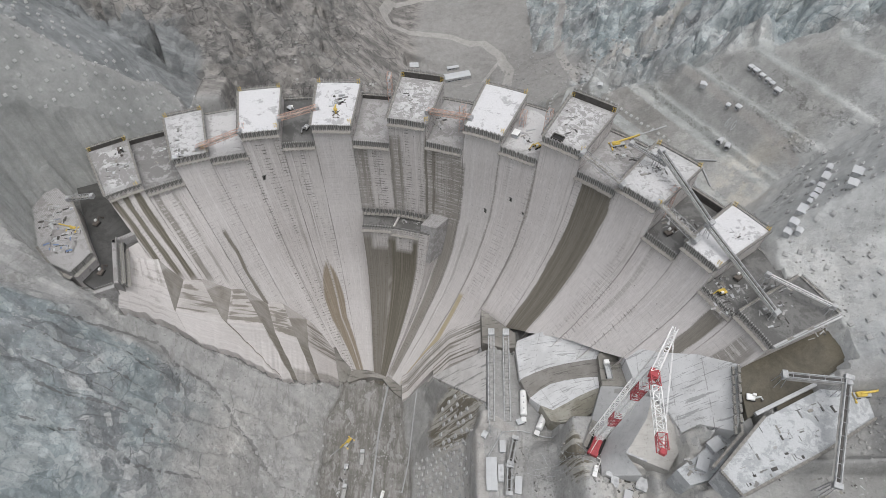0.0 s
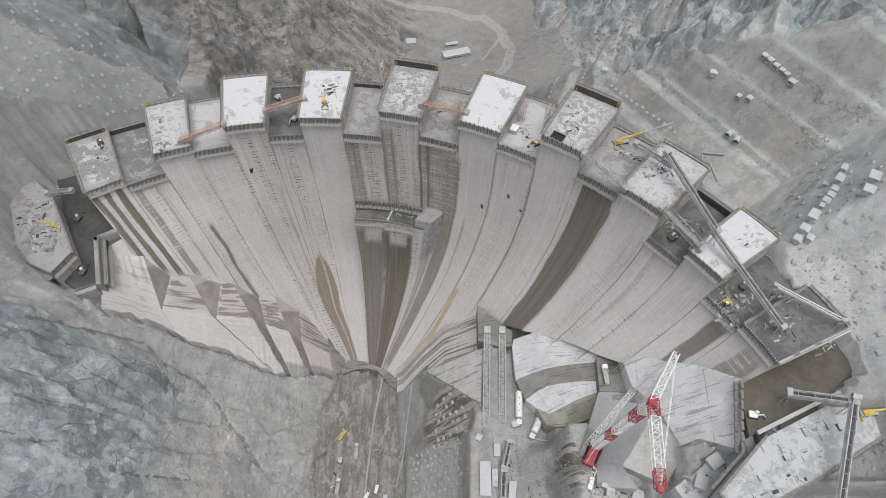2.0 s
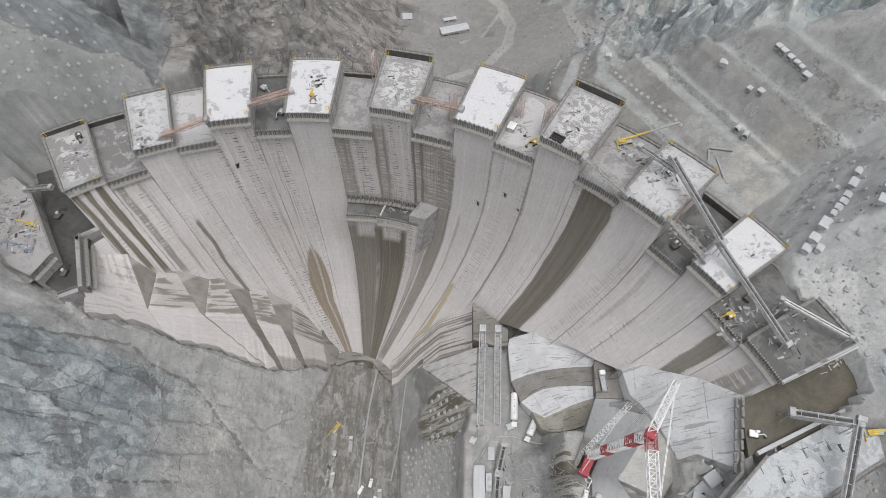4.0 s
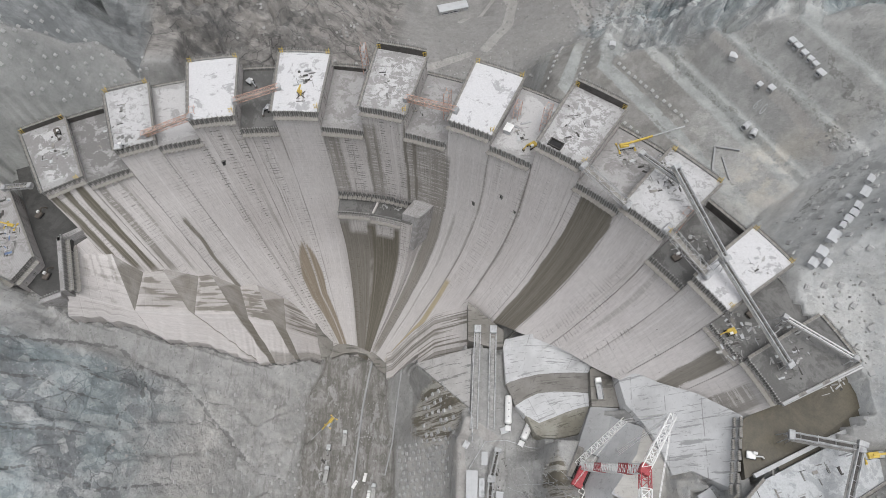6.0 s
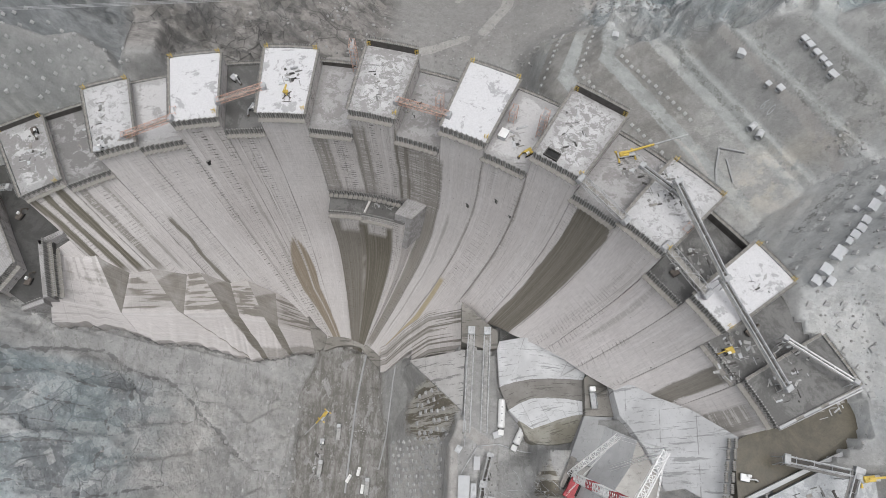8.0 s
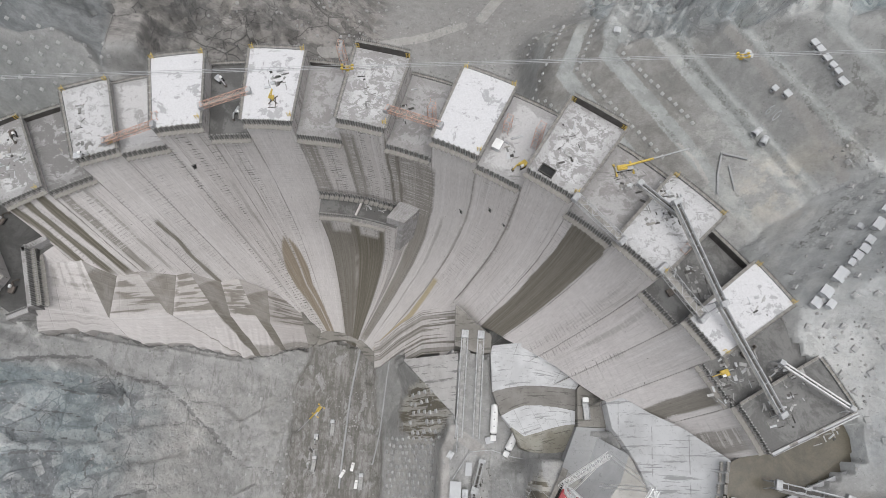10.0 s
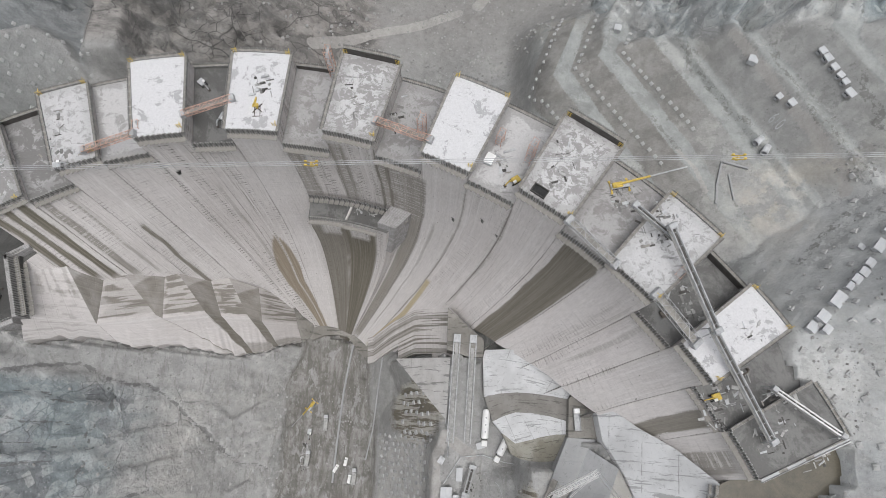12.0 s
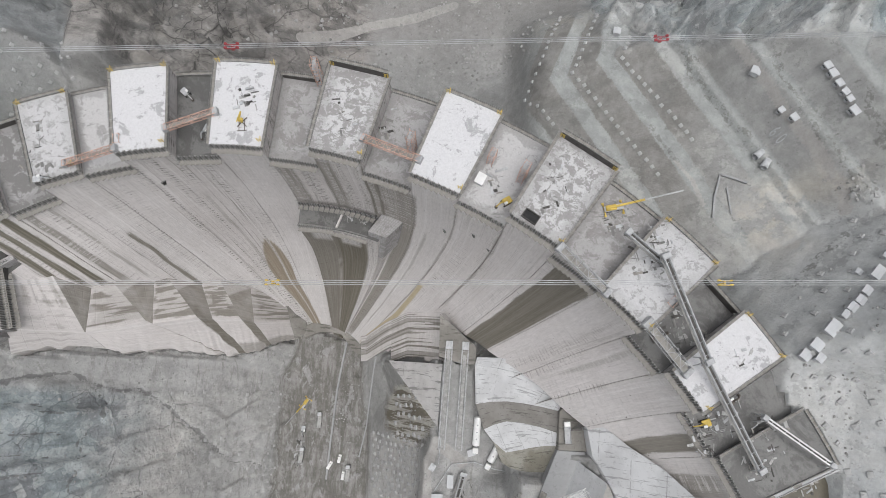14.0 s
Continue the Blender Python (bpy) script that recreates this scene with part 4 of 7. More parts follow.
M_PATCHY = top_concrete("drying_concrete", (0.49, 0.487, 0.487), (0.26, 0.251, 0.245), 0.605, 0.645, 0.34, 0.85, 0.5)
M_SOAK = top_concrete("half_soaked_concrete", (0.47, 0.467, 0.467), (0.225, 0.218, 0.213), 0.585, 0.61, 0.13, 0.8, 0.6)
M_GREY = top_concrete("green_concrete", (0.36, 0.352, 0.35), (0.245, 0.236, 0.23), 0.60, 0.68, 0.2, 0.85, 0.6)
M_DAMP = top_concrete("damp_top_concrete", (0.34, 0.334, 0.33), (0.175, 0.17, 0.166), 0.57, 0.61, 0.16, 0.7, 0.5)
M_PALE = top_concrete("pale_concrete", (0.475, 0.468, 0.466), (0.31, 0.302, 0.296), 0.68, 0.74, 0.14, 0.85, 0.9)
M_SPECK = top_concrete("blotched_white_concrete", (0.48, 0.477, 0.48), (0.31, 0.305, 0.30), 0.645, 0.69, 0.3, 0.85, 0.3, 1.6)
M_SLAB = top_concrete("slab_concrete", (0.46, 0.473, 0.482), (0.33, 0.342, 0.35), 0.60, 0.66, 0.12)
M_PIT = top_concrete("pit_concrete", (0.09, 0.089, 0.086), (0.06, 0.059, 0.057), 0.55, 0.7, 0.1, 0.6, 0.0, 0.3)
M_WET = top_concrete("wet_concrete", (0.165, 0.163, 0.158), (0.10, 0.098, 0.094), 0.56, 0.68, 0.1, 0.35, 0.0, 0.3)
M_MUD = top_concrete("muddy_water_on_concrete", (0.125, 0.112, 0.085), (0.075, 0.068, 0.055), 0.5, 0.8, 0.06, 0.2, 0.0, 0.0)
M_STEEL = plain("galvanised_steel", (0.44, 0.445, 0.45), 0.6, 0.1)
M_FORM = plain("form_boards", (0.235, 0.232, 0.222), 0.8, 0.0, 1.0)
M_SOLDIER = plain("grimy_form_steel", (0.41, 0.406, 0.395), 0.7, 0.2)
M_DARKFORM = plain("dark_form_face", (0.085, 0.08, 0.075), 0.8)
M_YELLOW = plain("yellow_paint", (0.62, 0.45, 0.10), 0.5)
M_RED = plain("red_paint", (0.42, 0.075, 0.085), 0.5)
M_WHITEP = plain("white_paint", (0.78, 0.78, 0.77), 0.5, 0.0, 1.0, 0.15)
M_ORANGE = plain("faded_orange_paint", (0.62, 0.40, 0.32), 0.6)
M_BLACK = plain("black_rubber_and_hole_dark", (0.03, 0.03, 0.03), 0.8)
M_GLASS = plain("dark_glass", (0.03, 0.035, 0.04), 0.15)
M_BLUE = plain("blue_tarpaulin", (0.16, 0.23, 0.38), 0.6)
M_ROOF = plain("white_roof_sheet", (0.48, 0.49, 0.50), 0.5, 0.0, 0.6, 0.12)
M_WALLS = plain("grey_cabin_wall", (0.50, 0.51, 0.52), 0.7)
M_RUST = plain("rusty_bars", (0.13, 0.112, 0.098), 0.8)
M_WOOD = plain("weathered_timber", (0.30, 0.285, 0.262), 0.85)
M_BLOCKC = plain("anchor_concrete", (0.42, 0.42, 0.415), 0.85, 0.0, 1.0, 0.2)


def link(name, bm, mats, parent=None, smooth=False):
    me = bpy.data.meshes.new(name)
    bm.normal_update()
    bm.to_mesh(me)
    bm.free()
    for mt in mats if isinstance(mats, (list, tuple)) else [mats]:
        me.materials.append(mt)
    if smooth:
        me.polygons.foreach_set("use_smooth", [True] * len(me.polygons))
    ob = new(name, me)
    ob.parent = parent
    return ob


def part(name, bm, material, parent, label=""):
    ob = link(name, bm, material, parent)
    return tagged(ob, label) if label else ob


def box(bm, lo, hi, m=None, mat=0):
    """A box from corner to corner, turned by m."""
    v = [bm.verts.new((m or Matrix()) @ Vector((x, y, z))) for x in (lo[0], hi[0]) for y in (lo[1], hi[1]) for z in (lo[2], hi[2])]
    for f in ((0, 1, 3, 2), (4, 6, 7, 5), (0, 4, 5, 1), (2, 3, 7, 6), (0, 2, 6, 4), (1, 5, 7, 3)):
        bm.faces.new([v[i] for i in f]).material_index = mat
    return v


build_ground()

# ---- the dam: its blocks from west to east: first angle, last angle, top, inner and outer rim height, top surface ----
BLOCKS = (
    (-36.6, -32.0, 123, 0.0, 0.0, M_WET), (-32.0, -27.4, 146, 0.8, 2.2, M_SOAK), (-27.4, -22.2, 142.5, 0.5, 2.5, M_DAMP),
    (-22.2, -17.6, 153, 0.6, 1.0, M_SPECK), (-17.6, -12.5, 149.5, 0.3, 0.5, M_PALE), (-12.5, -7.3, 160.5, 0.4, 0.6, M_WHITE),
    (-7.3, -2.6, 152, 0.8, 1.2, M_WET), (-2.6, 2.8, 162.5, 0.3, 0.6, M_WHITE), (2.8, 8.1, 153.5, 0.5, 2.0, M_GREY),
    (8.1, 13.4, 168.5, 0.6, 3.0, M_PATCHY), (13.4, 18.7, 158, 0.4, 0.6, M_GREY), (18.7, 23.8, 172.3, 0.2, 0.4, M_WHITE),
    (23.8, 29.0, 166, 0.3, 0.5, M_PALE), (29.0, 34.3, 179, 0.8, 3.0, M_PATCHY), (34.3, 39.7, 168.5, 0.8, 0.8, M_GREY),
    (39.7, 45.0, 173.5, 0.4, 0.8, M_SPECK), (45.0, 49.6, 158, 0.6, 3.5, M_WET), (49.6, 54.0, 166, 0.3, 0.5, M_WHITE),
    (54.0, 58.8, 154.5, 0.4, 0.6, M_WET), (58.8, 63.6, 157.5, 0.6, 0.8, M_WET), (63.6, 69.4, 145, 0.8, 1.2, M_MUD),
)
dam = new("arch_dam")
tagged(dam, "pale concrete arch dam built in stepped blocks", "dam")

# dark runs of water on the face: first angle, last angle, lowest and highest level, strength
RUNS = (
    (35.2, 39.5, 60, 170, 0.95), (56.4, 58.2, 100, 152, 0.85), (60.6, 63.0, 112, 152, 0.6), (2.9, 8.2, -9, 101, 0.85), (8.2, 14.2, -9, 101, 1.0),
    (16.6, 19.0, 5, 150, 0.7), (2.8, 18.4, 106, 160, 0.55), (-31.8, -31.0, 105, 146, 1.0), (-30.4, -29.7, 100, 146, 1.0), (-29.0, -28.0, 95, 146, 1.0),
    (-26.9, -26.0, 90, 140, 0.7), (-24.4, -24.0, 84, 140, 0.5), (-20.9, -20.3, 55, 112, 0.9), (-12.6, -12.2, 30, 100, 0.3), (-8.6, -8.0, 20, 120, 0.3),
    (20.4, 20.8, 20, 110, 0.4), (23.6, 23.9, 30, 160, 0.5), (28.8, 29.2, 70, 160, 0.5), (46.5, 47.2, 110, 158, 0.35),
    (4.4, 5.2, 106, 152, 0.75), (7.9, 8.5, 106, 160, 0.75), (13.1, 13.6, 106, 164, 0.85), (14.2, 14.7, 106, 158, 0.85), (17.3, 17.9, 106, 156, 0.6),
)


# how weathered the face is, by angle: fresh pours between old ones
AGED = ((-36, 0.5), (-27, 0.4), (-23, 0.5), (-21.5, 0.35), (-19.5, 0.28), (-14.2, 0.28), (-13.2, 0.9), (-12, 1.0), (-6, 1.0), (-3.4, 0.5), (-2.2, 0.12), (2.4, 0.12), (2.9, 0.9), (18, 0.8), (19, 0.06), (23, 0.1), (24.2, 0.35), (28, 0.35), (33, 0.25), (39, 0.4), (40, 0.12), (42.5, 0.1), (44, 0.5), (45.5, 0.45), (47, 0.1), (58, 0.08), (70, 0.2))


def stains(th, z):
    wob = 0.5 * (fbm(th * 8 + 90, z + 60, 12, 3, 51) - 0.5)
    dark = np.zeros_like(th)
    for a, b, lo, hi, s in RUNS:
        e = 0.09
        w = ease(th + wob, a - e, a + e) * (1 - ease(th + wob, b - e, b + e)) * ease(z, lo - 4, lo + 4) * (1 - ease(z, hi - 3, hi + 1))
        dark = np.maximum(dark, s * w)
    k = np.clip((71 - z) / 71, 0, 1)
    mid, half = np.interp(z, (0, 35, 71), (-3.4, -6.3, -5.4)), 2.9 * np.clip(k * 3, 0, 1) ** 0.6 * (1 - 0.3 * k)
    brown = (1 - ease(abs(th + 0.4 * wob - mid) - half, -0.15, 0.12)) * (1 - ease(z, 70, 72))
    brown = brown * (1 - 0.75 * (1 - ease(abs(th - mid - 0.3 * half), 0.08, 0.34)))
    mid = np.interp(z, (8, 37, 67), (23.3, 25.0, 24.3))
    rust = (1 - ease(abs(th + 0.2 * wob - mid), 0.35, 0.6)) * (1 - ease(z, 66, 68)) * ease(z, 2, 8)
    # two lit patches below the outlet floor, painted by clearing the dark tone
    for a, b, lo in ((4.6, 8.2, 91), (9.6, 13.2, 90)):
        dark = dark * (1 - 0.95 * ease(th + wob, a, a + 0.4) * (1 - ease(th + wob, b - 0.4, b)) * ease(z + 8 * wob, lo - 2, lo + 1))
    old = np.interp(th, *zip(*AGED))
    return np.clip(dark * (1 - rust), 0, 1), brown * 0.95, rust * 0.8, old


def sheet(bm, uvl, col, pts, uv, mat, tone=None):
    """A grid of faces through rows of points."""
    g = [[bm.verts.new(p) for p in row] for row in pts]
    for j in range(len(g) - 1):
        for i in range(len(g[0]) - 1):
            f = bm.faces.new((g[j][i], g[j][i + 1], g[j + 1][i + 1], g[j + 1][i]))
            f.material_index = mat
            for lp, (jj, ii) in zip(f.loops, ((j, i), (j, i + 1), (j + 1, i + 1), (j + 1, i))):
                lp[uvl].uv = uv(jj, ii)
                t = tone[jj][ii] if tone is not None else (0, 0, 0)
                lp[col] = (*t[:3], t[3] if len(t) > 3 else 1)


def dam_block(a0, a1, top, mat):
    bm = bmesh.new()
    uvl, col = bm.loops.layers.uv.new("uv"), bm.loops.layers.float_color.new("stain_shade")
    base = float(min(foot_level(a0), foot_level(a1))) - (1 if a0 > 33 else 10)
    n = 38
    zs = list(np.arange(base, top - 1, 2.5)) + [float(top)]
    few = [base, top]
    ths = np.concatenate(([a0 + 0.02, a0 + 0.07], np.linspace(a0 + 0.14, a1 - 0.14, n - 3), [a1 - 0.07, a1 - 0.02]))
    jut = random.uniform(-0.14, 0.14)
    tg, zg = np.meshgrid(ths, np.array(zs))
    tone = np.stack(stains(tg, zg), -1)
    edge = np.exp(-np.minimum(tg - a0, a1 - tg) / 0.55) * (fbm(tg * 3 + 40, zg + 40, 22, 3, 81) > 0.46) * random.choice((0.3, 0.6, 0.9, 1.0))
    tone[..., 3] = np.clip(np.maximum(tone[..., 3], 0.95 * edge), 0, 1)
    seam = (np.minimum(tg - a0, a1 - tg) < 0.1) * ease(fbm(tg * 0 + 7 * a0, zg, 9, 4, 83), 0.46, 0.56)
    tone[..., 0] = np.maximum(tone[..., 0], (0.12 if -23 < a0 < -10 or -4 < a0 < 2 else 0.55 if a0 < 38 else 0.3) * seam)
    low = [float(foot_level(t)) - 1.0 if a0 > 30 else base for t in ths]
    sheet(bm, uvl, col, [[face_pt(t, max(z, lo), -jut) for t, lo in zip(ths, low)] for z in zs], lambda j, i: (ths[i] * 3.3 + 300, zs[j] + 30), 0, tone)
    sheet(bm, uvl, col, [[polar(t, R_UP, z) for t in ths[::-1]] for z in few], lambda j, i: (ths[i] * 3.9, few[j]), 0)
    for t, order in ((ths[0], 1), (ths[-1], -1)):
        sheet(bm, uvl, col, [(polar(t, R_UP, z), face_pt(t, z, -jut)) if order > 0 else (face_pt(t, z, -jut), polar(t, R_UP, z)) for z in zs], lambda j, i: (i * 30, zs[j]), 0)
    rr = (0, 0.25, 0.5, 0.75, 1)
    sheet(bm, uvl, col, [[face_pt(t, top, -jut).lerp(polar(t, R_UP, top), f) for t in ths] for f in rr], lambda j, i: ((ths[i] - a0) / (a1 - a0), rr[j]), 1)
    bmesh.ops.remove_doubles(bm, verts=bm.verts, dist=0.02)
    return link("dam_block", bm, [M_FACE, mat], dam)


def ribbed(name, stations, plain_p, rib_p, mats, mat_of):
    """A strip swept along x with ribs: one piece, its section changing at the ribs."""
    bm = bmesh.new()
    rows = [[bm.verts.new((x, y, z)) for y, z in (rib_p if rib else plain_p)] for x, rib in stations]
    for (a, ra), (b, rb) in zip(zip(rows, (r for _, r in stations)), zip(rows[1:], (r for _, r in stations[1:]))):
        for i in range(len(a)):
            j = (i + 1) % len(a)
            bm.faces.new((a[i], a[j], b[j], b[i])).material_index = mat_of(i, ra or rb)
    bm.faces.new(rows[0][::-1]), bm.faces.new(rows[-1])
    bmesh.ops.recalc_face_normals(bm, faces=bm.faces)
    me = bpy.data.meshes.new(name)
    bm.normal_update(), bm.to_mesh(me), bm.free()
    for mt in mats:
        me.materials.append(mt)
    return me


def form_panel_mesh():
    """One cantilever form: board, two soldiers and a plank platform on brackets."""
    xs = [(-0.93, 0)]
    for c in (-0.5, 0.45):
        xs += [(c - 0.14, 0), (c - 0.12, 1), (c + 0.12, 1), (c + 0.14, 0)]
    xs.append((0.93, 0))
    board = ((0.18, 0.1), (0.0, 0.1), (0.0, 0.0), (0.0, -2.7), (-2.2, -2.72), (-2.2, -2.85), (0.0, -2.86), (0.0, -2.88), (0.0, -2.9), (0.18, -2.9))
    rib = ((0.18, 0.1), (0.0, 0.9), (-0.5, 0.9), (-0.5, -2.7), (-2.2, -2.72), (-2.2, -2.85), (-0.6, -3.3), (-0.5, -4.4), (0.0, -4.4), (0.18, -2.95))
    return ribbed("form_panel", xs, board, rib, (M_FORM, M_WOOD, M_SOLDIER), lambda i, r: 1 if i in (3, 4) else 2 if r else 0)


FORM = form_panel_mesh()


def walkway_mesh(size):
    """A length of side form with its ribs, catwalk and rail stubs, in one piece."""
    xs, n = [], 5
    for k in range(n):
        c = -size / 2 + 0.14 + k * (size - 0.28) / (n - 1)
        xs += [(c - 0.13, 0), (c - 0.1, 1), (c + 0.1, 1), (c + 0.13, 0)]
    board = ((0.14, -2.4), (0.14, 0.0), (0.0, 0.0), (0.0, -0.15), (-0.88, -0.15), (-0.88, 0.05), (-0.96, 0.05), (-0.96, -0.25), (0.0, -0.26), (0.0, -2.4))
    rib = board[:5] + ((-0.88, 0.95), (-0.96, 0.95), (-0.96, -0.25), (-0.34, -0.26), (-0.34, -2.4))
    return ribbed("side_form", xs, board, rib, (M_FORM, M_WOOD, M_SOLDIER), lambda i, r: 1 if i in (3, 7) else 2 if r else 0)


SIDE = walkway_mesh(3.0)


def set_child(name, me, parent, m):
    ob = new(name, me)
    ob.parent = parent
    ob.matrix_basis = m
    return ob


def edge_pose(p, out, lift=0.0):
    """At p, with -y pointing outwards."""
    y = -Vector(out).normalized()
    x = y.cross(Vector((0, 0, 1))).normalized()
    m = Matrix((x, y, Vector((0, 0, 1)))).transposed().to_4x4()
    m.translation = Vector(p) + Vector((0, 0, lift))
    return m


def dress_block(blk, a0, a1, top, rim, back, prev, nxt):
    """Forms along the edges of a block's top: downstream and upstream, and on the sides that stand free."""
    am = (a0 + a1) / 2
    n = max(1, round((face_pt(a1, top) - face_pt(a0, top)).length / 1.9))
    for k in range(n):
        t = a0 + (a1 - a0) * (k + 0.5) / n
        p = face_pt(t, top, 0.3 + random.uniform(-0.06, 0.06))
        set_child("form_panel", FORM, blk, edge_pose((p.x, p.y, 0), face_out(t, top), top + rim + random.uniform(-0.1, 0.15)))
    n = max(1, round((a1 - a0) * radians(1) * R_UP / 3.0))
    for k in range(n):
        t = a0 + (a1 - a0) * (k + 0.5) / n
        set_child("side_form", SIDE, blk, edge_pose(polar(t, R_UP - 0.1), polar(t, 2) - polar(t, 1), top + back + random.uniform(-0.05, 0.08)))
    if back > 1.5:
        # inner side of a tall rim: its shade is given as a dark colour
        bm = bmesh.new()
        t0, t1 = a0 + 0.15, a1 - 0.15
        a, b = polar(t0, R_UP - 0.45, top), polar(t1, R_UP - 0.45, top)
        along_v = (b - a)
        m = edge_pose(a, polar(am, 1) - polar(am, 2))
        box(bm, (0, 0, 0.02), (along_v.length, 0.2, back - 0.05), m)
        part("back_form", bm, M_DARKFORM, blk, "upstream form wall coloured dark for its inner shade")
    for t, other, sgn in ((a0, prev, -1), (a1, nxt, 1)):
        if other is not None and other > top - 1.0:
            continue
        side = polar(t + 90 * sgn, 1) - Vector((CX, CY, 0))
        pa, pb = face_pt(t, top), polar(t, R_UP, top)
        side = Vector(((pb - pa).y, -(pb - pa).x, 0)) * sgn
        n = max(1, int((pb - pa).length / 3.0))
        for k in range(n):
            p = pa.lerp(pb, (k + 0.5) / n)
            set_child("side_form", SIDE, blk, edge_pose((p.x, p.y, 0), side, top + rim + random.uniform(-0.06, 0.08)))


block_obs = []
for k, (a0, a1, top, rim, back, mat) in enumerate(BLOCKS):
    blk = dam_block(a0, a1, top, mat)
    block_obs.append(blk)
    if top > 130 and k < len(BLOCKS) - 1:
        dress_block(blk, a0, a1, top, rim, back, BLOCKS[k - 1][2] if k else None, BLOCKS[k + 1][2] if k + 1 < len(BLOCKS) else None)


# ---- footings between the face and the rock ----
def footing(a0, a1, reach):
    """One east footing block: its top, its two sides and its outer edge."""
    bm = bmesh.new()
    uvl, col = bm.loops.layers.uv.new("uv"), bm.loops.layers.float_color.new("stain_shade")
    ths = np.linspace(a0, a1, max(6, int((a1 - a0) * 5)))
    ds = np.linspace(-4, reach, 90)
    pts = [[pad_point(t, d) for t in ths] for d in ds]
    tg, dg = np.meshgrid(ths, ds)
    thin = fbm(tg * 0.12 + 30, dg * 1.5 + 70, 1.0, 3, 64)
    dark = np.clip(0.85 * ease(thin, 0.60, 0.63) + 0.5 * (fbm(tg * 0.2 + 3, dg * 0.6 + 7, 1.6, 2, 66) > 0.64), 0, 0.85)
    tone = np.stack([dark, 0 * dark, 0 * dark, 0.4 + 0 * dark], -1)
    sheet(bm, uvl, col, [row[::-1] for row in pts], lambda j, i: (ths[::-1][i] * 4 + 50, ds[j]), 0, tone[:, ::-1])
    # both sides coloured dark throughout: their shade is painted in
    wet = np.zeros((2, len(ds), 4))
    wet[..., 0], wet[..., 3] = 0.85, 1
    for i, order in ((0, 1), (len(ths) - 1, -1)):
        line = [pts[j][i] for j in range(len(ds))][::order]
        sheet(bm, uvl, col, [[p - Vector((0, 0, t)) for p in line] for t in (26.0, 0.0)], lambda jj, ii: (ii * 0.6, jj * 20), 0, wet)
    line = pts[-1]
    sheet(bm, uvl, col, [[p - Vector((0, 0, t)) for p in line] for t in (14.0, 0.0)], lambda jj, ii: (ii, jj * 14), 0)
    bmesh.ops.remove_doubles(bm, verts=bm.verts, dist=0.02)
    return tagged(link("sloped_footing", bm, [M_PAD], dam), "pale sloping concrete footing with joints")


def step_footing(k):
    """One west footing: a striped slope by the dam, a pale slope down to the rock, and a flank towards the next one,
    its shade painted in.
    """
    bm = bmesh.new()
    uvl, col = bm.loops.layers.uv.new("uv"), bm.loops.layers.float_color.new("stain_shade")
    us, vs = np.linspace(0, 1, 34), np.concatenate((np.linspace(-0.25, 1, 70), np.linspace(1.02, 2, 40)))
    pts = [[step_point(k, u, v) for u in us] for v in vs]
    ug, vg = np.meshgrid(us, vs)
    wob = fbm(ug * 5 + 11 * k, vg * 5 + 40, 1.0, 3, 57) - 0.5
    if k:
        lines = ease(fbm(ug * 1.6 + 9 + 7 * k, vg * 26 + 70, 1.6, 3, 61), 0.46, 0.54)
        edge = 1 - ease(vg + 0.12 * wob - 0.05, 0.86, 0.90)
        dark = edge * (0.28 + 0.62 * lines) * (0.5 + 0.5 * ease(ug + 0.5 * wob, 0.02, 0.2) * (1.15 - 0.5 * ug))
        rim = ease(ug + 0.1 * wob, 0.955, 0.985) * ease(vg, 1.0, 1.2) * (0.6 if k > 1 else 0.3)
        dark = np.maximum(dark, rim) + 0.5 * (k > 2) * ease(vg + 0.2 * wob, 1.72, 1.8)
    else:
        dark = 0.3 * (fbm(ug * 14 + 5, vg * 3 + 70, 1.0, 4, 62) > 0.60) * (vg < 0.6) + 0.25 * (fbm(ug * 3, vg * 16 + 20, 1.0, 4, 63) > 0.66)
    dark = np.clip(dark, 0, 0.8)
    tone = np.stack([dark, 0 * dark, 0 * dark, 0.15 + 0 * dark], -1)
    sheet(bm, uvl, col, [row[::-1] for row in pts], lambda j, i: (vs[j] * 20, (1 - us[i]) * 18), 0, tone[:, ::-1])
    if k + 1 < len(STEPS):
        ws = np.linspace(0, 1, 12)
        flank = [[step_point(k, 1, v).lerp(step_point(k + 1, 0, v), w) for w in ws] for v in vs]
        wg, vg = np.meshgrid(ws, vs)
        # shade of the east-facing flank, painted as a dark tone
        flank_shade = np.clip(0.62 + 0.40 * (fbm(wg * 3 + 4 * k, vg * 4 + 9, 1.0, 4, 58) - 0.3) + 0.2 * ease(vg, 1.0, 1.1), 0, 0.9)
        flank_shade = flank_shade * (1 - 0.5 * (1 - ease(vg + wg * 0.5, 0.25, 0.3)))
        sheet(bm, uvl, col, [row[::-1] for row in flank], lambda j, i: (vs[j] * 20, ws[i] * 12), 0, np.stack([flank_shade, 0 * flank_shade, 0 * flank_shade, 0.3 + 0 * flank_shade], -1)[:, ::-1])
    south = pts[-1]
    sheet(bm, uvl, col, [[p - Vector((0, 0, t)) for p in south] for t in (10.0, 0.0)], lambda jj, ii: (ii, jj * 14), 0)
    west = [row[0] for row in pts]
    sheet(bm, uvl, col, [[p - Vector((0, 0, t)) for p in west] for t in (10.0, 0.0)], lambda jj, ii: (ii, jj * 14), 0)
    bmesh.ops.remove_doubles(bm, verts=bm.verts, dist=0.02)
    return tagged(link("stepped_footing", bm, [M_PAD], dam), "pale stepped concrete footing with damp stripes on the rock")


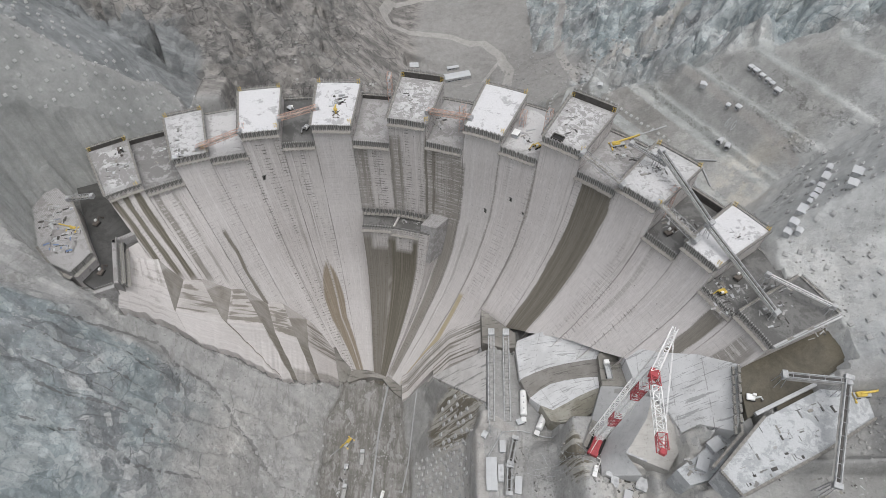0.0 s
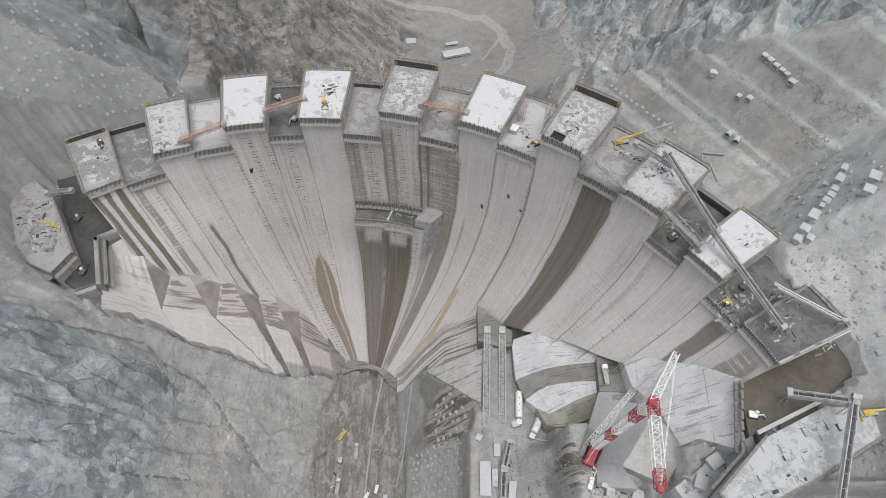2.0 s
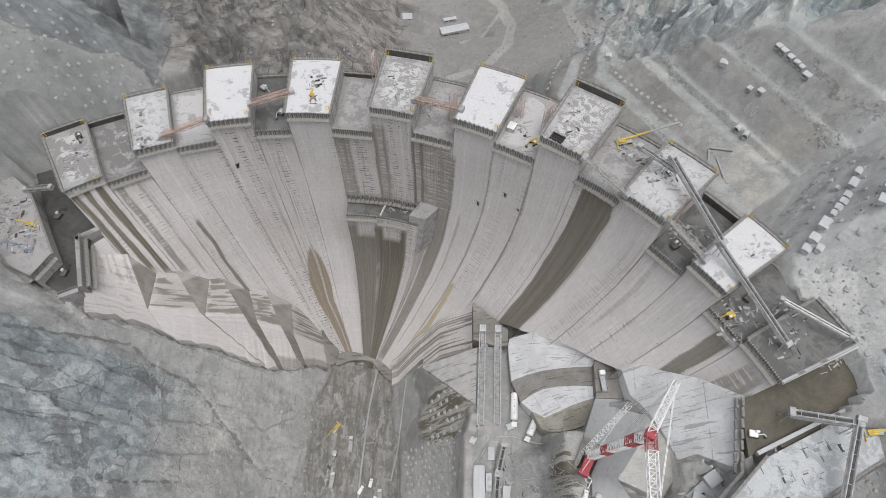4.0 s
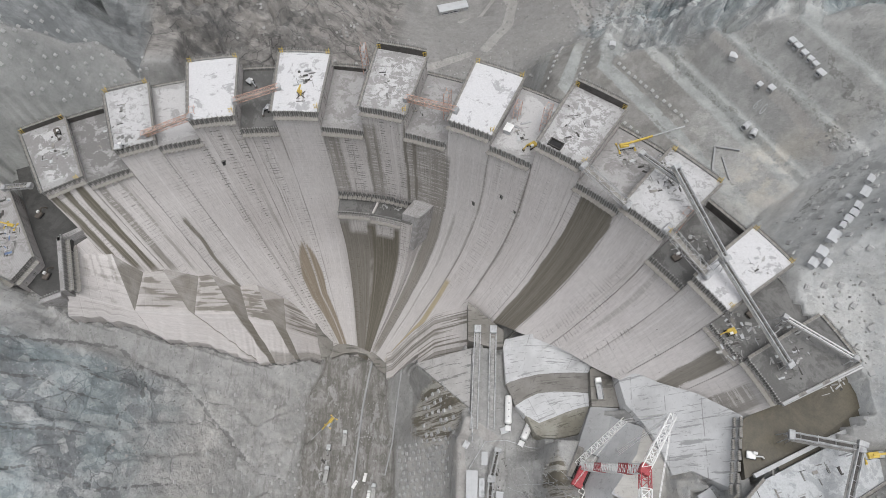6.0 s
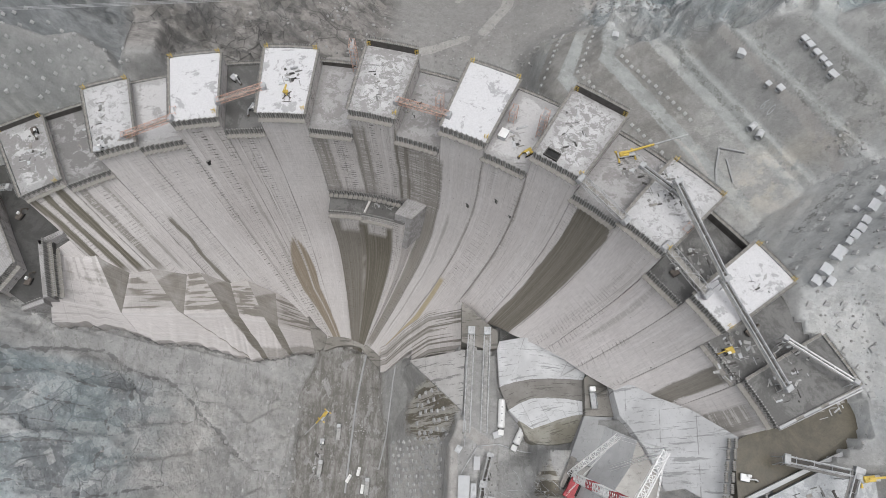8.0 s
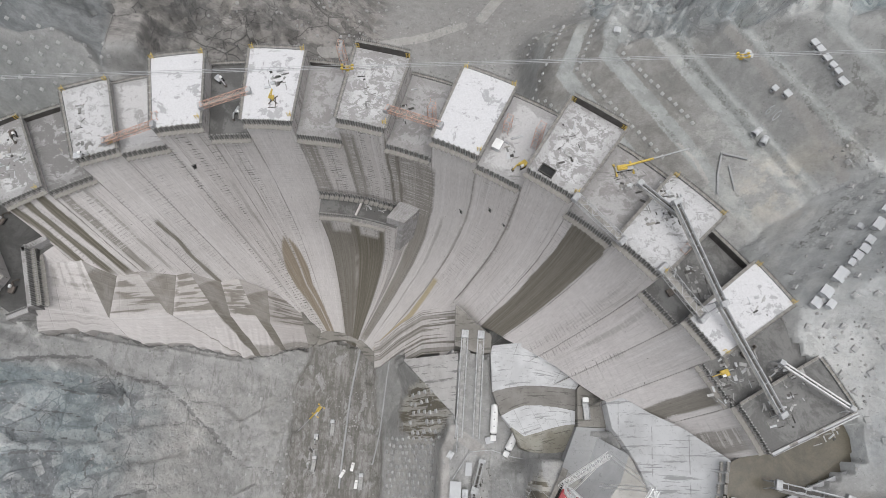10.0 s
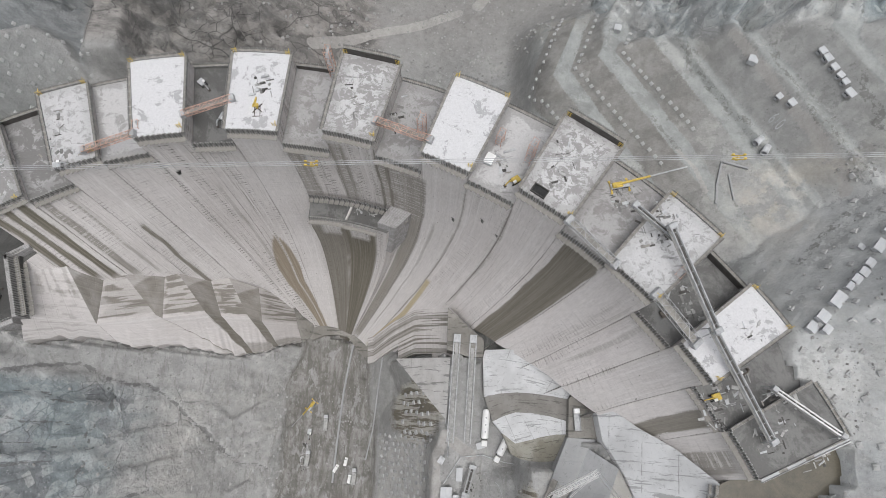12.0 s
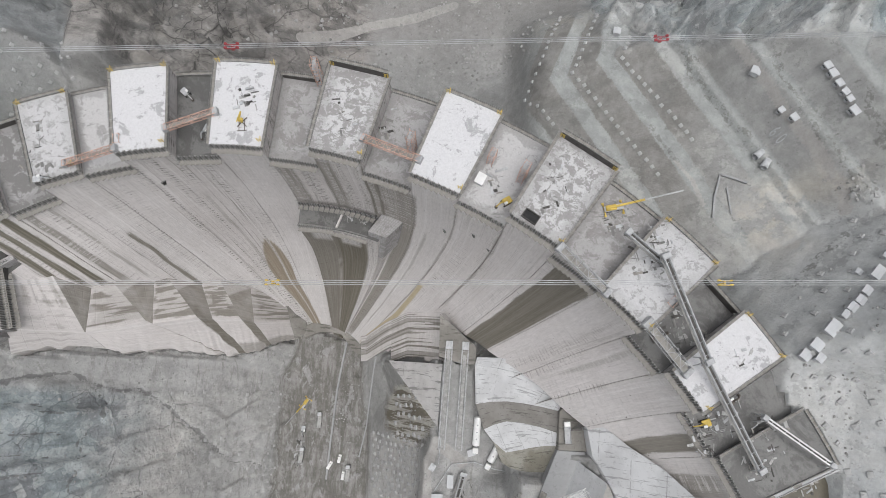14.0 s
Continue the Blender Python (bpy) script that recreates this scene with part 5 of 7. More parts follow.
for k in range(len(STEPS)):
    step_footing(k)
for a0, a1, reach in ((22.0, 25.0, 14), (25.0, 28.0, 22), (28.0, 31.5, 24)):
    footing(a0, a1, reach)

# small openings in the face, their dark inside a black panel: place, half width and half height
for x, y, z, hw, hh in ((-92.3, 206.0, 133.5, 1.0, 1.2), (27.5, 192.8, 137.0, 0.8, 0.9), (16.3, 197.4, 123.2, 0.7, 1.0), (33.8, 188.7, 131.5, 0.4, 0.5)):
    th = min(np.arange(-36, 64, 0.1), key=lambda t: (face_pt(t, z) - Vector((x, y, z))).length)
    m = edge_pose(face_pt(th, z, 0.25), face_out(th, z))
    m.translation.z = z
    bm = bmesh.new()
    for lo, hi in (((-hw - 0.25, 0, -hh - 0.25), (-hw, 0.5, hh + 0.25)), ((hw, 0, -hh - 0.25), (hw + 0.25, 0.5, hh + 0.25)), ((-hw, 0, hh), (hw, 0.5, hh + 0.25)), ((-hw, 0, -hh - 0.25), (hw, 0.5, -hh))):
        box(bm, lo, hi, m)
    niche = part("opening_frame", bm, M_FORM, dam)
    bm = bmesh.new()
    box(bm, (-hw, 0.12, -hh), (hw, 0.5, hh), m)
    part("opening", bm, M_BLACK, niche, "black panel for the dark inside of a face opening")

# ---- outlet block: a chamber on the face with a flat wet floor and a pier ----
outlet = new("outlet_block")
tagged(outlet, "concrete outlet block with wet floor on dam face", "outlet")


def wedge(bm, a0, a1, r0, r1, z0, z1, mat=0, low=0.0, steps=6):
    """A curved prism about the dam's centre; low: how far the inner radius falls back at its foot."""
    prism(bm, a0, a1, lambda t, z: polar(t, r0 - low * (z1 - z) / max(z1 - z0, 1), z), lambda t, z: polar(t, r1, z), z0, z1, mat, steps)


def prism(bm, a0, a1, front, back, z0, z1, mat=0, steps=6):
    """A curved prism between two surfaces given by angle and level."""
    uvl, col = bm.loops.layers.uv.verify(), bm.loops.layers.float_color.get("stain_shade") or bm.loops.layers.float_color.new("stain_shade")
    ths, zs = np.linspace(a0, a1, steps), np.linspace(z0, z1, 24)
    tg, zg = np.meshgrid(ths, zs)
    tone = np.stack(stains(tg, zg), -1)
    sheet(bm, uvl, col, [[front(t, z) for t in ths] for z in zs], lambda j, i: (ths[i] * 3.3 + 300, zs[j] + 30), 0, tone)
    sheet(bm, uvl, col, [[back(t, z) for t in ths[::-1]] for z in zs], lambda j, i: (i, j), 0)
    for t, o in ((a0, 1), (a1, -1)):
        sheet(bm, uvl, col, [[back(t, z), front(t, z)][::o] for z in zs], lambda j, i: (i * 8, zs[j]), 0)
    sheet(bm, uvl, col, [[f(t, z1) for t in ths] for f in (front, back)], lambda j, i: (ths[i] * 3, j * 8), mat)
    bmesh.ops.remove_doubles(bm, verts=bm.verts, dist=0.01)


def out_by(a, b=None, z=None):
    """A surface a metres out of the face, the same at all levels or tapering to nothing at the foot."""
    return lambda t, lev: face_pt(t, lev, a if z is None else a * min(1.0, max(lev, 0) / z) + 0.3)


bm = bmesh.new()
prism(bm, 3.0, 16.2, out_by(10.0, z=95), out_by(-0.5), 2, 104.5, 1, 24)
part("chamber_body", bm, [M_FACE, M_WET], outlet)
bm = bmesh.new()
prism(bm, 14.2, 17.2, out_by(9.0), out_by(-1), 84, 109.5, 0, 5)
part("pier", bm, [M_GREY], outlet, "bare concrete pier")
bm = bmesh.new()
prism(bm, 8.9, 9.2, out_by(9.4), out_by(-1), 104.4, 105.7, 0, 2)
part("dividing_wall", bm, [M_FACE], outlet)
bm = bmesh.new()
prism(bm, 3.0, 14.2, out_by(10.0), out_by(9.6), 104.4, 105.3, 0, 14)
part("kerb", bm, [M_FORM], outlet)
for k in range(18):
    t = 3.3 + 10.7 * k / 17
    p = face_pt(t, 104.5, 10.2)
    set_child("form_panel", FORM, outlet, edge_pose((p.x, p.y, 0), face_out(t, 104.5), 105.6 if k < 9 else 103.6))
for k in range(20):
    t = 3.2 + 13.8 * k / 19
    p = face_pt(t, 107, 1.6)
    set_child("form_panel", FORM, outlet, edge_pose((p.x, p.y, 0), face_out(t, 107), 108.8 + random.uniform(-0.4, 0.4)))


# ---- small builders ----
def beam(bm, a, b, w, h=None, mat=0):
    """A straight bar from a to b."""
    a, b = Vector(a), Vector(b)
    d = b - a
    m = d.to_track_quat('Y', 'Z').to_matrix().to_4x4()
    m.translation = a
    h = h or w
    box(bm, (-w / 2, 0, -h / 2), (w / 2, d.length, h / 2), m, mat)


def lattice(bm, a, b, w, bar=0.14, bay=None, h=None, taper=1.0, mats=(0,), stripe=0):
    """A square truss of chords, posts and diagonals from a to b."""
    a, b = Vector(a), Vector(b)
    d = b - a
    q = d.to_track_quat('Y', 'Z').to_matrix()
    x, z = q @ Vector((1, 0, 0)), q @ Vector((0, 0, 1))
    h = h or w
    n = max(2, round(d.length / (bay or w)))
    ring = []
    for k in range(n + 1):
        f = k / n
        s = 1 + (taper - 1) * f
        p = a + d * f
        ring.append([p + x * (sx * w / 2 * s) + z * (sz * h / 2 * s) for sx, sz in ((-1, -1), (1, -1), (1, 1), (-1, 1))])
    for k in range(n):
        mat = mats[(k // stripe) % len(mats)] if stripe else 0
        for c in range(4):
            beam(bm, ring[k][c], ring[k + 1][c], bar, mat=mat)
            beam(bm, ring[k][c], ring[k][(c + 1) % 4], bar * 0.7, mat=mat)
            o = c if k % 2 else (c + 1) % 4
            beam(bm, ring[k][o], ring[k + 1][c if o != c else (c + 1) % 4], bar * 0.7, mat=mat)
    return ring


def tube(bm, a, b, r, n=12, mat=0, r2=None):
    a, b = Vector(a), Vector(b)
    q = (b - a).to_track_quat('Z', 'Y').to_matrix().to_4x4()
    q.translation = (a + b) / 2
    out = bmesh.ops.create_cone(bm, cap_ends=True, segments=n, radius1=r, radius2=r if r2 is None else r2, depth=(b - a).length, matrix=q)
    for f in {f for v in out["verts"] for f in v.link_faces}:
        f.material_index = mat


def soft_box(bm, lo, hi, r=0.1, m=None, mat=0):
    """A box with cut edges."""
    vs = box(bm, lo, hi, m, mat)
    es = list({e for v in vs for e in v.link_edges})
    bmesh.ops.bevel(bm, geom=es, offset=r, segments=1, affect='EDGES')


def thing(name, m, label, category, group="", kind=""):
    ob = new(name)
    ob.matrix_basis = m
    return tagged(ob, label, category, group, kind)


def on_ground(x, y, turn=0.0, sink=0.1):
    return pose(x, y, gz(x, y) - sink, 0, 0, turn)


# ---- bridges, conveyors and cables ----
def truss_bridge(a, b, w, label, mat, deck=True, h=None, name="truss_bridge", bay=None):
    """A bridge: an open truss with a plank deck; or a conveyor: two girders with a belt between, hoops and idlers."""
    a, b = Vector(a), Vector(b)
    ob = thing(name, Matrix.Translation(a), label, "bridge" if deck else "conveyor")
    d = b - a
    side = Vector((d.y, -d.x, 0)).normalized() * (w / 2)
    if deck:
        bm = bmesh.new()
        lattice(bm, (0, 0, 0), d, w, 0.16, bay or w, h or w * 0.8)
        part("truss", bm, mat, ob)
        bm = bmesh.new()
        beam(bm, (0, 0, -0.2), d + Vector((0, 0, -0.2)), w * 0.7, 0.12)
        part("deck", bm, M_WOOD, ob, "plank deck")
    else:
        for sgn in (-1, 1):
            bm = bmesh.new()
            o = side * (sgn * 0.72)
            for z in (-0.7, 0.25):
                beam(bm, o + Vector((0, 0, z)), o + d + Vector((0, 0, z)), 0.34, 0.22)
            n = max(3, round(d.length / 1.6))
            for k in range(n):
                beam(bm, o + d * (k / n) + Vector((0, 0, -0.7 if k % 2 else 0.25)), o + d * ((k + 1) / n) + Vector((0, 0, 0.25 if k % 2 else -0.7)), 0.14)
            part("girder", bm, mat, ob)
        bm = bmesh.new()
        beam(bm, Vector((0, 0, -0.1)), d + Vector((0, 0, -0.1)), w * 0.34, 0.14)
        part("belt", bm, M_DARKFORM, ob, "black rubber belt")
        bm = bmesh.new()
        beam(bm, side * 1.25 + Vector((0, 0, -0.5)), side * 1.25 + d + Vector((0, 0, -0.5)), w * 0.3, 0.1)
        part("walkway", bm, M_FORM, ob, "narrow grey walkway")
        for k in range(max(2, round(d.length / 4.5))):
            bm = bmesh.new()
            c = d * ((k + 0.5) / max(2, round(d.length / 4.5)))
            beam(bm, c - side + Vector((0, 0, 0.3)), c + side + Vector((0, 0, 0.3)), 0.16)
            part("cross_tie", bm, mat, ob)
    for p in (Vector((0, 0, 0)), d):
        bm = bmesh.new()
        soft_box(bm, (-w * 0.6, -0.9, -1.2), (w * 0.6, 0.9, 0.8), 0.1, Matrix.Translation(p) @ d.to_track_quat('Y', 'Z').to_matrix().to_4x4())
        part("end_frame", bm, M_STEEL, ob)
    return ob


truss_bridge((-81.9, 218.6, 162.0), (-64.6, 225.1, 163.6), 2.2, "faded orange truss bridge between two dam blocks", M_ORANGE)
truss_bridge((-119.2, 205.9, 154.8), (-98.6, 210.5, 161.2), 2.2, "faded orange truss bridge between two dam blocks", M_ORANGE)
truss_bridge((-11.8, 215.7, 170.3), (7.7, 208.1, 173.2), 2.2, "faded orange truss bridge between two dam blocks", M_ORANGE)
truss_bridge((-183.5, 190.5, 135.0), (-171.5, 191.0, 136.6), 2.0, "grey truss walkway over the dark pit", M_STEEL)
truss_bridge((80.3, 159.5, 174.8), (94.4, 145.6, 168.5), 3.2, "grey steel truss bridge over a lower block", M_STEEL)
truss_bridge((52.5, 180.0, 180.2), (68.0, 168.0, 174.8), 2.6, "grey steel truss bridge over a lower block", M_STEEL)
truss_bridge((73.2, 186.0, 180), (85.5, 176.5, 178.5), 1.8, "grey truss conveyor above the dam blocks", M_STEEL, False, name="truss_conveyor")
truss_bridge((83.0, 178.5, 183.5), (98.6, 149.0, 174.5), 2.2, "long grey truss conveyor above the dam blocks", M_STEEL, False, name="truss_conveyor")
truss_bridge((98.2, 149.6, 173.0), (119.0, 117.5, 162.0), 2.2, "long grey truss conveyor above the dam blocks", M_STEEL, False, name="truss_conveyor")
truss_bridge((120.0, 133.4, 163.5), (140.6, 120.4, 162.2), 1.4, "pale steel pipe truss over the wet block", M_WHITEP, False, name="truss_conveyor")
truss_bridge((119.1, 96.8, 154.0), (138.0, 92.9, 158.0), 2.6, "grey truss conveyor beside the muddy pool", M_STEEL, False, name="truss_conveyor")
truss_bridge((138.2, 94.0, 158.5), (125.0, 59.3, 152.0), 2.4, "grey truss conveyor above the concrete slab", M_STEEL, False, name="truss_conveyor")

# trestles under the conveyors
for x, y, z0, z1 in ((83, 178.5, 173.4, 182.6), (98.4, 149.3, 165.9, 172.8), (118.6, 118.2, 157.4, 161.2), (120.4, 133.2, 157.4, 162.7), (140.2, 120.6, 157.0, 161.6), (119.4, 96.8, 146.0, 153.2), (138, 93.2, 147, 157), (125.4, 60.4, 138, 151)):
    tr = thing("trestle", Matrix.Translation((x, y, z0)), "grey steel trestle carrying a conveyor end", "trestle", "conveyor trestles")
    for sx, sy in ((-1, -1), (1, -1), (1, 1), (-1, 1)):
        bm = bmesh.new()
        beam(bm, (sx * 1.3, sy * 1.3, 0), (sx * 0.7, sy * 0.7, z1 - z0), 0.22)
        part("leg", bm, M_STEEL, tr)
    bm = bmesh.new()
    box(bm, (-1.1, -1.1, (z1 - z0) * 0.9), (1.1, 1.1, (z1 - z0) * 0.9 + 0.2))
    part("platform", bm, M_STEEL, tr)

# twin track beside the footing
for x0, x1 in ((21.5, 20.5), (29.0, 28.2)):
    cv = thing("track_frame", pose(x0, 155, 75.2), "long steel track frame with a dark chain belt", "track frame", "twin track frames")
    d = Vector((x1 - x0, -46, -2.0))
    for k, s in (("side_beam", -1.4), ("side_beam", 1.4)):
        bm = bmesh.new()
        beam(bm, (s, 0, 0), Vector((s, 0, 0)) + d, 0.55, 1.1)
        part(k, bm, M_STEEL, cv)
    bm = bmesh.new()
    beam(bm, (0, 0, -0.3), d + Vector((0, 0, -0.3)), 1.5, 0.3)
    part("belt", bm, M_SOLDIER, cv, "dark chain belt")
    for k in range(30):
        bm = bmesh.new()
        c = d * ((k + 0.5) / 30)
        beam(bm, c + Vector((-1.3, 0, -0.1)), c + Vector((1.3, 0, -0.1)), 0.25, 0.4)
        part("cross_bar", bm, M_SOLDIER, cv)
    bm = bmesh.new()
    soft_box(bm, (-1.6, -1.5, -1.0), (1.6, 2.2, 1.6), 0.15)
    part("head_box", bm, M_WALLS, cv)
    bm = bmesh.new()
    for f in (0.02, 0.25, 0.5, 0.75, 0.98):
        c = d * f
        for s in (-1.3, 1.3):
            beam(bm, c + Vector((s, 0, -0.3)), c + Vector((s, 0, -4.5)), 0.3)
    part("stilts", bm, M_STEEL, cv)

# ropes across the gorge with their carriages
for (p, q, col, label) in (((-1.4, 148.4, 288.1), (51.1, 151.1, 290.4), M_YELLOW, "yellow"), ((-7.9, 175.5, 294.0), (43.4, 180.2, 293.0), M_RED, "red")):
    p, q = Vector(p), Vector(q)
    d = (q - p).normalized()
    rope = thing("cableway", Matrix.Translation(p), f"steel rope cableway over the gorge with {label} carriages", "cableway")
    for s in (-0.25, 0.0, 0.25):
        bm = bmesh.new()
        n = Vector((-d.y, d.x, 0)) * s
        far = 420
        beam(bm, n - d * far, n + d * (far + 70), 0.05)
        part("rope", bm, M_STEEL, rope)
    for c in (Vector((0, 0, 0)), q - p):
        mt = Matrix.Translation(c) @ Matrix.Rotation(math.atan2(d.y, d.x), 4, 'Z')
        bm = bmesh.new()
        for sy in (-0.25, 0.25):
            box(bm, (-0.85, sy - 0.06, -0.25), (0.85, sy + 0.06, -0.05), mt)
            for sx in (-0.7, 0.7):
                tube(bm, mt @ Vector((sx, sy - 0.08, 0.05)), mt @ Vector((sx, sy + 0.08, 0.05)), 0.2)
        box(bm, (-0.12, -0.25, -0.3), (0.12, 0.25, -0.1), mt)
        box(bm, (-0.2, -0.15, -0.8), (0.2, 0.15, -0.3), mt)
        part("carriage", bm, col, rope, f"{label} painted carriage")


# ---- cranes ----
def crawler_base(ob, col, s=1.0):
    for sy in (-1, 1):
        bm = bmesh.new()
        soft_box(bm, (-4 * s, sy * 2.6 * s - 0.6 * s, 0), (4 * s, sy * 2.6 * s + 0.6 * s, 1.3 * s), 0.35 * s)
        part("track", bm, M_BLACK, ob, "muddy black crawler track")
    bm = bmesh.new()
    soft_box(bm, (-4.5 * s, -1.9 * s, 1.3 * s), (3.5 * s, 1.9 * s, 3.3 * s), 0.2 * s)
    soft_box(bm, (-6.3 * s, -2.2 * s, 1.4 * s), (-4.2 * s, 2.2 * s, 3.6 * s), 0.2 * s)
    part("body", bm, col, ob)
    bm = bmesh.new()
    soft_box(bm, (2.0 * s, 0.8 * s, 1.6 * s), (4.6 * s, 2.3 * s, 3.9 * s), 0.2 * s)
    cab = part("cab", bm, M_WHITEP, ob, "white cab")
    bm = bmesh.new()
    box(bm, (4.62 * s, 0.95 * s, 2.5 * s), (4.68 * s, 2.15 * s, 3.6 * s))
    part("windscreen", bm, M_GLASS, cab, "dark glass windscreen")


red = thing("crawler_crane", pose(61.5, 88.5, 102.3, 0, 0, 62), "tall red and white lattice crawler crane", "crane")
crawler_base(red, M_RED, 0.95)
inv = red.matrix_basis.inverted()
foot, apex, tipa, tipb = (inv @ Vector(v) for v in ((62.5, 90.5, 105.5), (60.8, 80.4, 186.5), (69.1, 94.4, 189.0), (58.0, 56.3, 189.3)))
for nm, a, b, w, mats, st in (("boom", foot, apex, 2.6, (1, 1, 0), 5), ("strut", apex, tipa, 2.2, (1,), 1), ("jib", apex, tipb, 2.6, (0, 1, 1, 1, 0), 2)):
    bm = bmesh.new()
    lattice(bm, a, b, w, 0.24, w * 0.9, taper=0.8 if nm == "strut" else 1.0, mats=mats, stripe=st)
    part(nm, bm, [M_RED, M_WHITEP], red, "red and white lattice")
bm = bmesh.new()
lattice(bm, inv @ Vector((60, 92, 105)), inv @ Vector((72, 103.5, 132)), 2.0, 0.2, 2.0)
part("mast", bm, M_WHITEP, red, "white lattice mast")
bm = bmesh.new()
soft_box(bm, (-1.4, -1.4, -1.2), (1.4, 1.4, 1.2), 0.2, Matrix.Translation(apex))
part("boom_head", bm, M_RED, red, "red steel boom head")
bm = bmesh.new()
soft_box(bm, (-0.9, -0.9, -0.9), (0.9, 0.9, 0.5), 0.2, Matrix.Translation(tipb))
part("jib_head", bm, M_RED, red, "red steel jib head")
bm = bmesh.new()
base_p = inv @ Vector((72, 103.5, 132))
for a, b in ((tipa, tipb), (tipa, base_p), (base_p, inv @ Vector((58, 84, 105))), (tipa, inv @ Vector((69.5, 93.5, 128))), (tipa, inv @ Vector((71.0, 93.0, 124)))):
    for s in (-0.6, 0.6):
        beam(bm, a + Vector((s, 0, 0)), b + Vector((s, 0, 0)), 0.13)
part("stay_ropes", bm, M_WHITEP, red)


def wheel_crane(m, reach, rise, label, size=1.0):
    """A yellow mobile crane with a long telescopic boom along +x."""
    ob = thing("mobile_crane", m, label, "crane")
    s = size
    bm = bmesh.new()
    soft_box(bm, (-4 * s, -1.3 * s, 0.8 * s), (4.5 * s, 1.3 * s, 1.7 * s), 0.15 * s)
    part("carrier", bm, M_WALLS, ob, "grey carrier")
    for x in (-3, -1.6, 2, 3.4):
        for y in (-1.2, 1.2):
            bm = bmesh.new()
            tube(bm, (x * s, (y - 0.2) * s, 0.55 * s), (x * s, (y + 0.2) * s, 0.55 * s), 0.55 * s, 14)
            part("wheel", bm, M_BLACK, ob)
    for x in (-3.8, 4.2):
        bm = bmesh.new()
        box(bm, (x * s - 0.2, -2.8 * s, 0.5 * s), (x * s + 0.2, 2.8 * s, 0.85 * s))
        for y in (-2.7, 2.7):
            box(bm, (x * s - 0.35, y * s - 0.35, 0.02), (x * s + 0.35, y * s + 0.35, 0.5 * s))
        part("outrigger", bm, M_YELLOW, ob)
    bm = bmesh.new()
    soft_box(bm, (-3.4 * s, -1.2 * s, 1.7 * s), (1.2 * s, 1.2 * s, 3.0 * s), 0.2 * s)
    part("body", bm, M_YELLOW, ob, "yellow turret")
    bm = bmesh.new()
    beam(bm, (-1.5 * s, 0, 3.0 * s), (reach * 0.45, 0, 3.0 * s + rise * 0.45), 0.8 * s, 0.9 * s)
    part("boom", bm, M_YELLOW, ob)
    bm = bmesh.new()
    beam(bm, (reach * 0.45, 0, 3.0 * s + rise * 0.45), (reach, 0, 3.0 * s + rise), 0.55 * s, 0.6 * s)
    part("boom_tip", bm, M_STEEL, ob, "bare steel boom tip")
    return ob


wheel_crane(pose(71.3, 196.6, 168.5, 0, 0, 14), 21, 5, "yellow mobile crane with its boom out on a low block", 0.75)
wheel_crane(pose(-175.0, 173.0, 133.5, 0, 0, 170), 13, 2, "small yellow crane among tarpaulins on a block", 0.55)
wheel_crane(pose(-58.0, 122.5, 0.35, 0, 0, 238), 14, 9, "yellow crane with its boom out on the gorge floor", 0.75)
wheel_crane(pose(147.8, 92.4, 147.0, 0, 0, 8), 16, 3, "yellow mobile crane at the edge of the slab", 0.8)


def placing_boom(m):
    ob = thing("placing_boom", m, "yellow concrete placing boom on spread legs", "pump boom")
    for k in range(4):
        a = radians(45 + 90 * k)
        bm = bmesh.new()
        beam(bm, (0, 0, 0.5), (3.2 * math.cos(a), 3.2 * math.sin(a), 0.15), 0.35)
        part("leg", bm, M_RUST, ob)
    bm = bmesh.new()
    tube(bm, (0, 0, 0.2), (0, 0, 3.5), 0.5)
    soft_box(bm, (-1.0, -0.8, 2.4), (1.3, 0.8, 3.6), 0.15)
    part("mast", bm, M_YELLOW, ob)
    bm = bmesh.new()
    beam(bm, (0, 0, 3.7), (0.6, 3.4, 4.4), 0.5, 0.5)
    beam(bm, (0.6, 3.4, 4.6), (-0.9, -1.8, 5.0), 0.4, 0.4)
    part("arm", bm, M_YELLOW, ob)
    bm = bmesh.new()
    for s in (-1, 1):
        beam(bm, (s * 1.3, -4.2, 0.2), (s * 1.3, 1.5, 0.2), 0.25)
    beam(bm, (-2.2, -4.2, 0.2), (2.2, -4.2, 0.2), 0.25)
    part("base_frame", bm, M_RUST, ob)
    return ob


placing_boom(pose(-55.2, 222.0, 162.5, 0, 0, 6) @ Matrix.Scale(0.75, 4))


